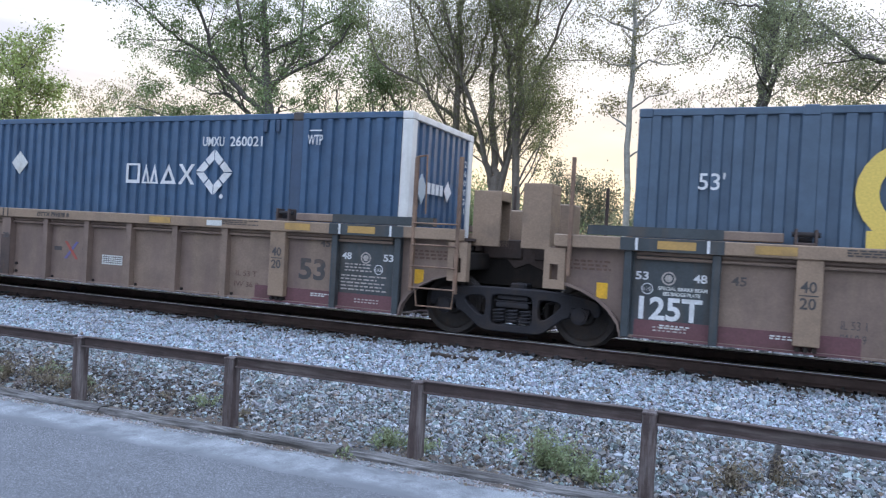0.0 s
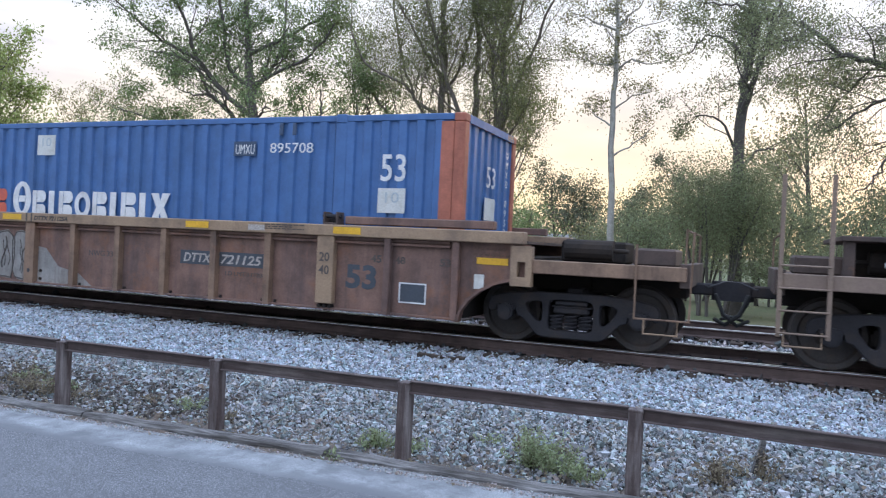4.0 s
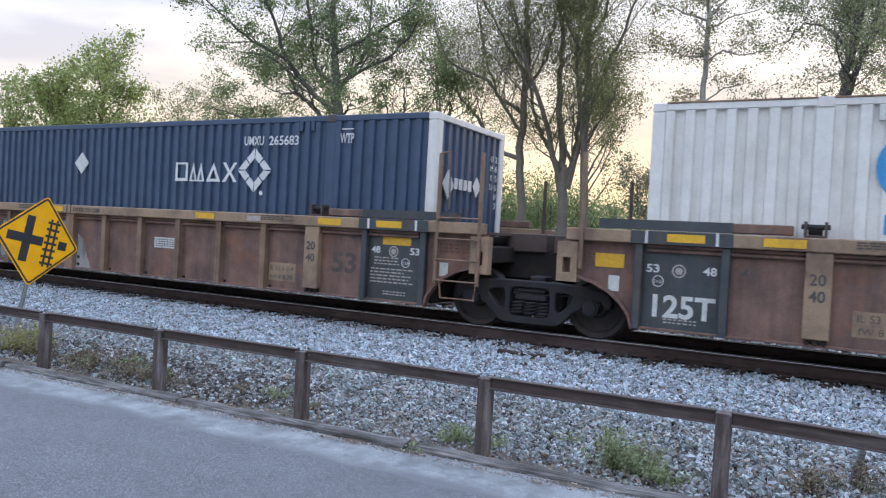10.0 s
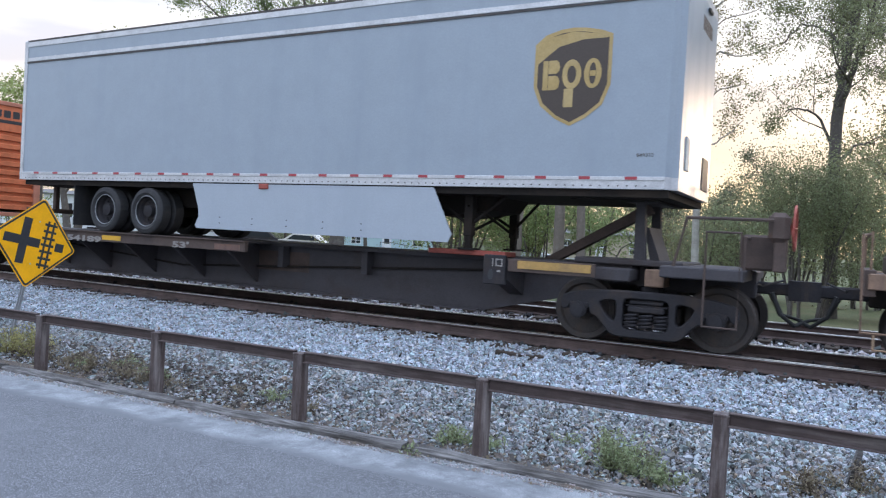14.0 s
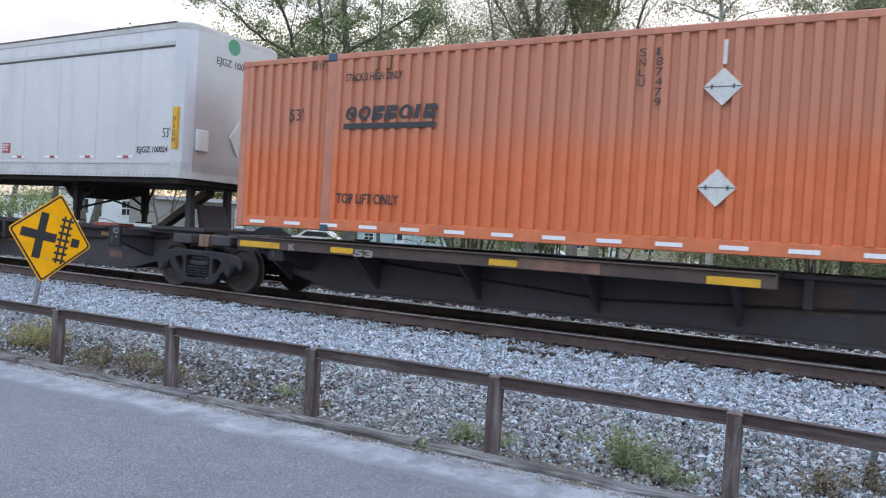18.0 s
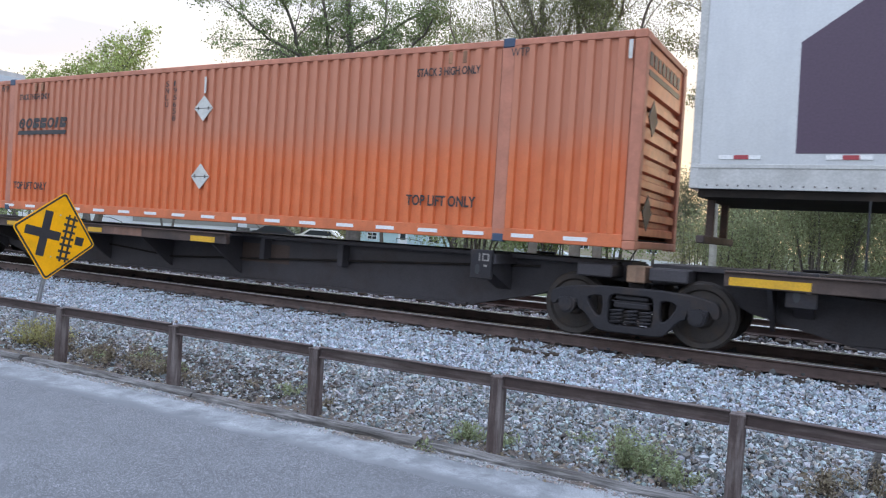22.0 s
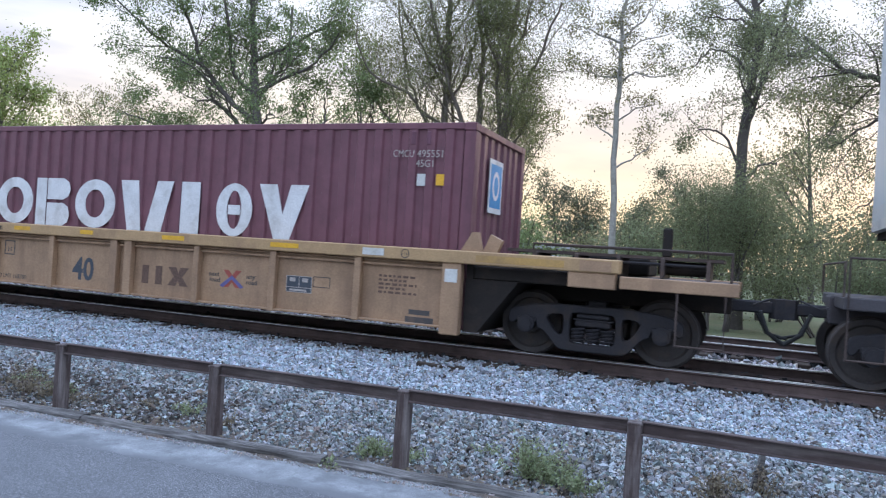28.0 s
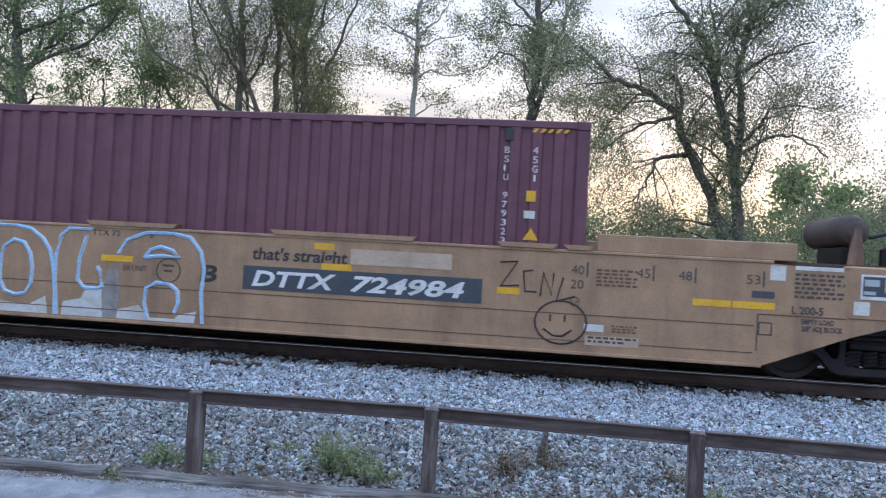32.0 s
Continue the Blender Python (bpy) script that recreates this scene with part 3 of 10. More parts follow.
M_ROAD = asphalt()
M_EDGE = mat("road_edge_pale_concrete", (0.29, 0.303, 0.315), 0.9, stain=(0.15, 0.155, 0.165), amount=0.7, scale=3.2, grain=120, vary=0.34, bump=0.8, blotch=0.2, spec=0.2)


def fray(m, colour, y0, y1):
    """The pale strip thins out towards the road, raggedly."""
    n, l = m.node_tree.nodes, m.node_tree.links
    b = n["Principled BSDF"]
    was = b.inputs["Base Color"].links[0].from_socket
    tc, dot, no, ad, mr, mx = (n.new("ShaderNode" + k) for k in ("TexCoord", "VectorMath", "TexNoise", "Math", "MapRange", "Mix"))
    dot.operation = "DOT_PRODUCT"
    dot.inputs[1].default_value = (-SKEW, 1, 0)
    l.new(tc.outputs["Object"], dot.inputs[0])
    no.inputs["Scale"].default_value, no.inputs["Detail"].default_value = 2.2, 8
    l.new(tc.outputs["Object"], no.inputs["Vector"])
    ad.operation = "MULTIPLY_ADD"
    ad.inputs[1].default_value = 0.3
    l.new(no.outputs["Fac"], ad.inputs[0])
    l.new(dot.outputs["Value"], ad.inputs[2])
    mr.inputs["From Min"].default_value, mr.inputs["From Max"].default_value = y0 + 0.15 - SKEW * FENCE_X, y1 + 0.15 - SKEW * FENCE_X
    mr.inputs["To Min"].default_value, mr.inputs["To Max"].default_value = 1.0, 0.0
    l.new(ad.outputs[0], mr.inputs["Value"])
    mx.data_type = "RGBA"
    mx.inputs[7].default_value = (*colour, 1)
    l.new(mr.outputs[0], mx.inputs["Factor"])
    l.new(was, mx.inputs[6])
    l.new(mx.outputs[2], b.inputs["Base Color"])


fray(M_EDGE, (0.15, 0.154, 0.164), 4.44, 4.60)
M_SOIL = mat("soil_with_dry_litter", (0.092, 0.074, 0.062), 0.95, stain=(0.15, 0.105, 0.075), amount=0.5, scale=9.0, grain=60, vary=0.6, bump=1.0)
M_GRASSLAND = mat("rough_grass_ground", (0.075, 0.095, 0.035), 0.95, stain=(0.13, 0.115, 0.06), amount=0.5, scale=0.35, grain=14, vary=0.35, bump=0.8)
# the bed is near black: its colour holds the shade between loose stones
M_BED_SHADED = mat("ballast_bed", (0.06, 0.058, 0.058), 0.95, stain=(0.035, 0.033, 0.03), amount=0.5, scale=2.0, grain=45, vary=0.45, bump=1.0, spec=0.15)


def skewed(ob):
    """Turns what lies along the road into the road's own direction."""
    for v in ob.data.vertices:
        v.co.y += SKEW * (v.co.x - FENCE_X)
    return ob


def bed_height(x, y):
    """Height of the ballast bed: a low shoulder by the fence, rising to the sleepers."""
    pts = ((-40, -0.42), (5.05, -0.42), (5.5, -0.395), (6.6, -0.345), (8.2, -0.285), (9.2, -0.235), (9.6, -0.2), (11.55, -0.2), (11.75, -0.16), (12.5, -0.165), (13.4, -0.26), (14.3, -0.22), (17.0, -0.22), (18.6, -0.4), (24, -0.5), (40, -0.45), (3000, -0.45))
    for (a, p), (b, q) in zip(pts, pts[1:]):
        if y <= b:
            return p + (q - p) * (y - a) / (b - a)
    return -0.45


def sheet(name, xs, ys, material, height, label, kind="structure", rough=0.0):
    r = random.Random(4)
    vs = [(x, y, height(x, y) + r.uniform(-rough, rough)) for y in ys for x in xs]
    n = len(xs)
    fs = [(j * n + i, j * n + i + 1, (j + 1) * n + i + 1, (j + 1) * n + i) for j in range(len(ys) - 1) for i in range(n - 1)]
    return tagged(part(name, Geo().add(vs, fs), material), label, name.replace("_", " "), kind=kind)


sheet("ground", [-1500, -300, -80, -40, -20, 0, 20, 40, 80, 300, 1500], [-1200, -60, -12, 0, 4.7, 5.05, 5.5, 6.6, 8.2, 9.2, 9.6, 12.6, 13.4, 14.3, 17.0, 18.6, 19.4, 19.8, 24, 40, 90, 300, 1500], M_GRASSLAND, lambda x, y: bed_height(x, y) - 0.12 if y < 19.6 else bed_height(x, y), "rough grass and soil beyond the tracks")
sheet("ballast_bed", [x * 1.0 for x in range(-70, 41)], [5.15, 5.5, 6.0, 6.6, 7.4, 8.2, 9.2, 9.6, 11.0, 12.6, 13.4, 14.3, 15.6, 17.0, 18.6, 19.6], M_BED_SHADED, lambda x, y: bed_height(x, y) - 0.035, "crushed stone bed under the tracks, darkened for the shade between stones", rough=0.015)
def dirt_patches():
    """Brown soil and crumbs washed out from under the kerb."""
    r = random.Random(12)
    for i in range(14):
        cx, w, d = r.uniform(-13, 3.5), r.uniform(0.08, 0.3), r.uniform(0.02, 0.06)
        if i < 6:
            cx = (-3.35, -2.9, -6.2, -5.4, -1.6, 0.4)[i]
        k = 16
        rim = [(cx + w * math.cos(2 * math.pi * j / k) * r.uniform(0.7, 1.2), 4.93 + d * math.sin(2 * math.pi * j / k) * r.uniform(0.6, 1.3)) for j in range(k)]
        vs = [(u, v, ROAD_Z + 0.013) for u, v in rim] + [(cx, 4.95, ROAD_Z + 0.026)]
        tagged(skewed(part("dirt_patch", Geo().add(vs, [(j, (j + 1) % k, k) for j in range(k)]), M_SOIL)), "brown soil washed onto the road's edge", "dirt", kind="structure")


skewed(sheet("road", [-90, -40, -20, -10, 0, 10, 40], [-9, -4, 0, 2, 4.0, 4.99], M_ROAD, lambda x, y: ROAD_Z, "worn grey asphalt road beside the fence"))
g = Geo()
r = random.Random(3)
xs = [-40 + 0.1 * i for i in range(560)]
inner = [4.46 + 0.06 * noise.noise((x * 0.4, 0, 0)) + 0.03 * noise.noise((x * 2.7, 0, 5)) + r.uniform(-0.012, 0.012) for x in xs]
n = len(xs)
vs = [(x, y - 0.05, ROAD_Z - 0.002) for x, y in zip(xs, inner)] + [(x, y, ROAD_Z + 0.005) for x, y in zip(xs, inner)] + [(x, 5.0, ROAD_Z + 0.012) for x in xs]
g.add(vs, [(j * n + i, j * n + i + 1, (j + 1) * n + i + 1, (j + 1) * n + i) for j in range(2) for i in range(n - 1)])
tagged(skewed(part("road_edge", g, M_EDGE)), "pale concrete strip along the road's edge", "road edge", kind="structure")
g = Geo()
vs = [(x, y, ROAD_Z - 0.012 + 0.03 * noise.noise((x * 1.3, y * 4, 2.0))) for y in (4.96, 5.1, 5.25, 5.4, 5.6, 5.8) for x in xs]
n = len(xs)
g.add(vs, [(j * n + i, j * n + i + 1, (j + 1) * n + i + 1, (j + 1) * n + i) for j in range(5) for i in range(n - 1)])
tagged(skewed(part("verge", g, M_SOIL)), "strip of bare soil and litter under the fence", "verge", kind="structure")


def timber_kerb():
    """Squared old timbers laid end to end along the verge."""
    r = random.Random(8)
    x = -30.0
    while x < 12:
        w = r.uniform(2.3, 2.6)
        t = thing("kerb_timber", "weathered grey timber laid along the road's edge", "kerb", pose(x, 5.03 + SKEW * (x - FENCE_X) + r.uniform(-0.015, 0.015), ROAD_Z - 0.035, 0, r.uniform(-0.3, 0.3), 1.964 + r.uniform(-0.4, 0.4)), group="timbers along the road")
        b = Geo()
        k = 9
        vs, fs = [], []
        for i in range(k):
            u = w * i / (k - 1)
            d = [r.uniform(-0.012, 0.012) for _ in range(6)]
            vs += [(u, -0.07 + d[0], 0), (u, -0.066 + d[1], 0.066 + d[2]), (u, -0.045, 0.092 + d[3]), (u, 0.05, 0.09 + d[4]), (u, 0.08 + d[5], 0.06), (u, 0.085, 0)]
        for i in range(k - 1):
            fs += [(i * 6 + j, i * 6 + (j + 1) % 6, i * 6 + 6 + (j + 1) % 6, i * 6 + 6 + j) for j in range(6)]
        fs += [tuple(range(6)), tuple(range((k - 1) * 6, k * 6))[::-1]]
        b.add(vs, fs)
        part("timber", b, M_TIMBER, t)
        x += w + 0.03


timber_kerb()
dirt_patches()


def rail_profile(y, top=0.0):
    """A flat-bottomed rail, as a section in y and z."""
    return [(y - 0.07, top - 0.172), (y + 0.07, top - 0.172), (y + 0.07, top - 0.16), (y + 0.012, top - 0.135), (y + 0.01, top - 0.05), (y + 0.036, top - 0.035), (y + 0.036, top - 0.006), (y + 0.028, top - 0.002), (y - 0.028, top - 0.002), (y - 0.036, top - 0.006), (y - 0.036, top - 0.035), (y - 0.01, top - 0.05), (y - 0.012, top - 0.135), (y - 0.07, top - 0.16)]


def track(name, yc, top, label):
    t = thing(name, label, "railway track", kind="structure")
    for s in (-1, 1):
        y = yc + s * RAIL_OFF
        rail = part("rail", Geo().prism(rail_profile(y, top), -120, 60, "x"), M_RAIL, t)
        part("running_surface", Geo().prism([(y - 0.0375, top - 0.016), (y + 0.0375, top - 0.016), (y + 0.0375, top - 0.009), (y + 0.026, top - 0.001), (y + 0.012, top + 0.001), (y - 0.012, top + 0.001), (y - 0.026, top - 0.001), (y - 0.0375, top - 0.009)], -120, 60, "x"), M_RAILTOP, rail, "worn bright top of the rail")
    r = random.Random(5)
    base = Geo().box(-0.115, 0.115, -1.3, 1.3, -0.18, 0, 0.012).mesh("tie")
    base.materials.append(M_TIE)
    for i in range(70):
        ob = part("tie", base, None, t)
        ob.matrix_basis = pose(-24 + i * 0.52, yc, top - 0.175, 0, 0, r.uniform(-1, 1))
    plate = Geo().box(-0.09, 0.09, -0.16, 0.16, -0.004, 0.012, 0.004).mesh("tie_plate")
    plate.materials.append(M_RAIL)
    for i in range(70):
        for s in (-1, 1):
            ob = part("tie_plate", plate, None, t)
            ob.matrix_basis = pose(-24 + i * 0.52, yc + s * RAIL_OFF, top - 0.171)
    far = Geo()
    for i in range(150):
        far.box(-103 + i * 0.52 - 0.115, -103 + i * 0.52 + 0.115, yc - 1.3, yc + 1.3, top - 0.355, top - 0.175)
    tagged(part("far_ties", far, M_TIE, t), kind="stuff")
    return t


track("track_main", TRACK_Y, 0.0, "rusty rails with a bright top on dark wooden ties")
track("track_second", TRACK_Y + 4.3, 0.0, "second pair of rails behind the train")


def stones(name, n, area, size, seed, label, stone=None):
    """Crushed stone, lying on the bed: rough angular lumps, all in one mesh."""
    rng = np.random.default_rng(seed)
    p = np.array([(i, j, k) for i in (-1, 1) for j in (-1, 1) for k in (-1, 1)]) * 0.6
    quad = np.array([(0, 1, 3, 2), (4, 6, 7, 5), (0, 4, 5, 1), (2, 3, 7, 6), (0, 2, 6, 4), (1, 5, 7, 3)])
    x0, x1, y0, y1 = area
    xy = np.stack([rng.uniform(x0, x1, n), rng.uniform(y0, y1, n)], 1)
    # keep to the wedge of ground that faces the road
    xy = xy[(xy[:, 0] > -1.85 * xy[:, 1]) & (xy[:, 0] < 0.72 * xy[:, 1] + 0.3)]
    # thinner over the dirt along the fence
    xy = xy[rng.uniform(0, 1, len(xy)) < np.clip((xy[:, 1] - 4.6) / 1.3, 0.6, 1.0)]
    n = len(xy)
    z = np.array([bed_height(0, y) for y in xy[:, 1]])
    s = size * rng.lognormal(0, 0.27, n)
    shape = 1 + 0.35 * rng.uniform(-1, 1, (n, 8, 3))
    q = (p[None] + (shape - 1) * 1.15) * (s[:, None, None] * rng.uniform(0.6, 1.3, (n, 1, 3)))
    a = rng.uniform(0, 2 * np.pi, (n, 3))
    for k in range(3):
        c, d = np.cos(a[:, k])[:, None], np.sin(a[:, k])[:, None]
        i, j = (k, (k + 1) % 3)
        u, w = q[:, :, i].copy(), q[:, :, j].copy()
        q[:, :, i], q[:, :, j] = c * u - d * w, d * u + c * w
    q[:, :, :2] += xy[:, None]
    q[:, :, 2] += (z + s * rng.uniform(-0.5, 0.7, n))[:, None]
    me = bpy.data.meshes.new(name)
    me.vertices.add(n * 8)
    me.vertices.foreach_set("co", q.reshape(-1))
    f = (quad[None] + 8 * np.arange(n)[:, None, None]).reshape(-1)
    me.loops.add(len(f))
    me.loops.foreach_set("vertex_index", f.astype(np.int32))
    me.polygons.add(len(f) // 4)
    me.polygons.foreach_set("loop_start", np.arange(0, len(f), 4, dtype=np.int32))
    me.update(calc_edges=True)
    me.shade_flat()
    return tagged(part(name, me, stone or M_STONE), label, "gravel", kind="stuff")


stones("ballast_gravel", 95000, (-18.4, 7.4, 7.15, 9.95), 0.0172, 11, "bluish grey crushed stone between fence and rails")
stones("ballast_gravel_weathered", 78000, (-18.4, 7.4, 5.2, 7.3), 0.0172, 16, "darker weathered crushed stone along the fence", M_STONE_N)
# stone between the rails carries the train's shade in its colour, besides dirt
stones("ballast_gravel_track", 7000, (-30, 8, 9.95, 11.7), 0.036, 13, "dirty crushed stone between the rails, darkened for the shade under the train", M_STONE_D)
stones("ballast_gravel_brown", 18000, (-18.4, 7.4, 5.3, 6.9), 0.0155, 17, "brown weathered stone and dirt along the fence", M_STONE_B)
stones("ballast_gravel_dark", 20000, (-18.4, 7.4, 5.3, 9.95), 0.0155, 18, "darker crushed stone among the grey", M_STONE_B)
stones("ballast_gravel_soiled", 15000, (-9.4, -4.6, 5.2, 6.35), 0.0155, 20, "stones dark with soil along the fence", M_STONE_S)
stones("ballast_gravel_far", 5000, (-30, 14, 16.9, 19.5), 0.04, 19, "dusty crushed stone beyond the second track", M_STONE_M)
stones("ballast_gravel_middle", 17000, (-26, 10, 11.73, 14.1), 0.034, 14, "dusty crushed stone between the two tracks", M_STONE_M)
stones("ballast_gravel_second", 5000, (-28, 12, 14.1, 16.9), 0.045, 15, "dark crushed stone under the second track", M_STONE_D)

crumbs = skewed(stones("road_edge_crumbs", 18000, (-14, 5, 4.84, 5.0), 0.0055, 21, "pale crumbled concrete along the timbers", M_CRUMB))
crumbs.location.z = 0.048


def fence_at(i):
    """Where the posts stand: a straight row that bends a little towards the road at its near end."""
    if i <= 4:
        return FENCE_X + (i - 3) * FENCE_STEP, FENCE_Y + SKEW * (i - 3) * FENCE_STEP
    return -0.656 + (i - 4) * 1.806, 5.259 - (i - 4) * 0.09


def fence():
    """A low guard fence: square posts with an angle-shaped rail along their tops."""
    post = None
    for i in range(-8, 9):
        x, y = fence_at(i)
        r = random.Random(40 + i)
        h = 0.249 - ROAD_Z
        t = thing("fence_post", "weathered brown square fence post with flaking paint", "fence post", pose(x, y, ROAD_Z - 0.02, r.uniform(-0.6, 0.6), r.uniform(-0.8, 0.8), r.uniform(-3, 3)), group="posts of the roadside fence")
        part("post", Geo().box(-0.05, 0.05, -0.052, 0.052, -0.15, h, 0.008), M_FENCE, t)
        part("post_cap", Geo().box(-0.053, 0.053, -0.055, 0.055, h - 0.012, h + 0.006, 0.004), M_FENCE, t)
    for i in range(-8, 8):
        (x, y), (x1, y1) = fence_at(i), fence_at(i + 1)
        turn, long = math.atan2(y1 - y, x1 - x), math.hypot(x1 - x, y1 - y)
        z = 0.249 - 0.045
        t = thing("fence_rail", "rusty brown steel channel rail between two fence posts", "fence rail", pose(x + 0.05 * math.cos(turn), y + 0.05 * math.sin(turn), z, 0, 0, math.degrees(turn)), group="rails of the roadside fence")
        w = long - 0.1
        part("web", Geo().box(0, w, -0.012, 0.0, -0.05, 0.05, 0.003), M_FENCE_RAIL, t)
        part("upper_flange", Geo().box(0, w, -0.05, -0.012, 0.038, 0.05, 0.003), M_FENCE_RAIL, t)
        part("lower_flange", Geo().box(0, w, -0.05, -0.012, -0.05, -0.038, 0.003), M_FENCE_RAIL, t)


fence()

# ---- the train ----
MOVING = []
ROLLING = []
WHEEL_R = 0.43


def hexring(cx, cz, rx, rz, n=16, a0=0.0):
    return [(cx + rx * math.cos(a0 + 2 * math.pi * i / n), cz + rz * math.sin(a0 + 2 * math.pi * i / n)) for i in range(n)]


def build_wheelset(r):
    g = Geo()
    for s in (-1, 1):
        y = s * 0.755
        # disc, dished web, rim, flange
        prof = ((0.0, 0.06), (0.13, 0.06), (0.16, 0.02), (r - 0.10, 0.012), (r - 0.075, 0.05), (r - 0.012, 0.06), (r, 0.045), (r + 0.003, -0.045), (r + 0.026, -0.06), (r + 0.02, -0.085), (r - 0.08, -0.08), (r - 0.10, -0.03), (0.16, -0.03), (0.1, -0.09), (0.0, -0.09))
        n, vs, fs = 32, [], []
        for rr, d in prof:
            for i in range(n):
                a = 2 * math.pi * i / n
                vs.append((rr * math.cos(a), y + s * d, rr * math.sin(a)))
        for j in range(len(prof) - 1):
            fs += [(j * n + i, j * n + (i + 1) % n, (j + 1) * n + (i + 1) % n, (j + 1) * n + i) for i in range(n)]
        g.add(vs, fs)
        for k in range(3):
            a = 2 * math.pi * k / 3
            g.cyl((0.05 * math.cos(a), s * 1.12, 0.05 * math.sin(a)), (0.05 * math.cos(a), s * 1.145, 0.05 * math.sin(a)), 0.016, 6)
        g.cyl((0, s * 0.8, 0), (0, s * 1.12, 0), 0.085, 14)
    g.cyl((0, -0.7, 0), (0, 0.7, 0), 0.085, 14)
    return g.mesh("wheelset")


def build_sideframe(w, r):
    """Cast side frame in one piece: the outline less the two triangular openings and the bolster and spring opening."""
    b, t = r - 0.315, r + 0.30
    o = [(-w - 0.25, r + 0.20), (-w - 0.27, r - 0.0), (-w - 0.17, r - 0.02), (-w - 0.13, r + 0.09), (-w + 0.13, r + 0.09), (-w + 0.14, r - 0.06), (-w + 0.23, r - 0.06), (-0.47, b + 0.03), (-0.38, b), (0.38, b), (0.47, b + 0.03), (w - 0.23, r - 0.06), (w - 0.14, r - 0.06), (w - 0.13, r + 0.09), (w + 0.13, r + 0.09), (w + 0.17, r - 0.02), (w + 0.27, r - 0.0), (w + 0.25, r + 0.20), (w - 0.06, r + 0.27), (0.42, t), (-0.42, t), (-w + 0.06, r + 0.27)]
    holes = [[(s * (w - 0.29), r + 0.15), (s * 0.41, r + 0.175), (s * 0.385, r + 0.12), (s * 0.385, r - 0.1), (s * 0.46, r - 0.12), (s * (w - 0.27), r + 0.08)] for s in (-1, 1)]
    holes += [[(-0.30, r + 0.2), (0.30, r + 0.2), (0.30, r - 0.21), (-0.30, r - 0.21)]]

    def rounded(loop):
        q = []
        for i, (x, z) in enumerate(loop):
            for k in (i - 1, (i + 1) % len(loop)):
                dx, dz = loop[k][0] - x, loop[k][1] - z
                f = min(0.32, 0.045 / math.hypot(dx, dz))
                q.append((x + dx * f, z + dz * f))
        return q

    o, holes = rounded(rounded(o)), [rounded(rounded(h)) for h in holes]
    bm = bmesh.new()
    edges = []
    for loop in [o] + holes:
        vs = [bm.verts.new((x, -0.07, z)) for x, z in loop]
        edges += [bm.edges.new((vs[i], vs[(i + 1) % len(vs)])) for i in range(len(vs))]
    made = bmesh.ops.triangle_fill(bm, use_beauty=True, edges=edges)
    faces = [f for f in made["geom"] if isinstance(f, bmesh.types.BMFace)]
    push = bmesh.ops.extrude_face_region(bm, geom=faces)
    for v in push["geom"]:
        if isinstance(v, bmesh.types.BMVert):
            v.co.y = 0.07
    bmesh.ops.recalc_face_normals(bm, faces=bm.faces)
    rim = [e for e in bm.edges if len(e.link_faces) == 2 and e.calc_face_angle() > 1.2 and abs(e.verts[0].co.y - e.verts[1].co.y) < 0.01]
    bmesh.ops.bevel(bm, geom=rim, offset=0.014, segments=1, affect="EDGES")
    me = bpy.data.meshes.new("side_frame")
    bm.to_mesh(me)
    bm.free()
    return me


def build_spring(r):
    """One coil spring, wound as a single bar."""
    n, k, g = 10, 4, []
    turns, rad, bar = 4, 0.082, 0.02
    pts = [Vector((rad * math.cos(2 * math.pi * i / n), rad * math.sin(2 * math.pi * i / n), r - 0.195 + 0.19 * i / (n * turns))) for i in range(n * turns + 1)]
    return branch_like("spring", pts, bar, k)


def branch_like(name, pts, rad, k=6):
    """One unbroken round bar along the points."""
    vs, fs = [], []
    for j, p in enumerate(pts):
        p = Vector(p)
        ax = (Vector(pts[min(j + 1, len(pts) - 1)]) - Vector(pts[max(j - 1, 0)])).normalized()
        a = ax.cross(Vector((0.31, 0.21, 0.93))).normalized()
        b = ax.cross(a)
        vs += [tuple(p + rad * (a * math.cos(2 * math.pi * i / k) + b * math.sin(2 * math.pi * i / k))) for i in range(k)]
    for j in range(len(pts) - 1):
        fs += [(j * k + i, j * k + (i + 1) % k, (j + 1) * k + (i + 1) % k, (j + 1) * k + i) for i in range(k)]
    fs += [tuple(range(k)), tuple(range((len(pts) - 1) * k, len(pts) * k))[::-1]]
    me = bpy.data.meshes.new(name)
    me.from_pydata(vs, [], fs)
    return me


_truck = {}


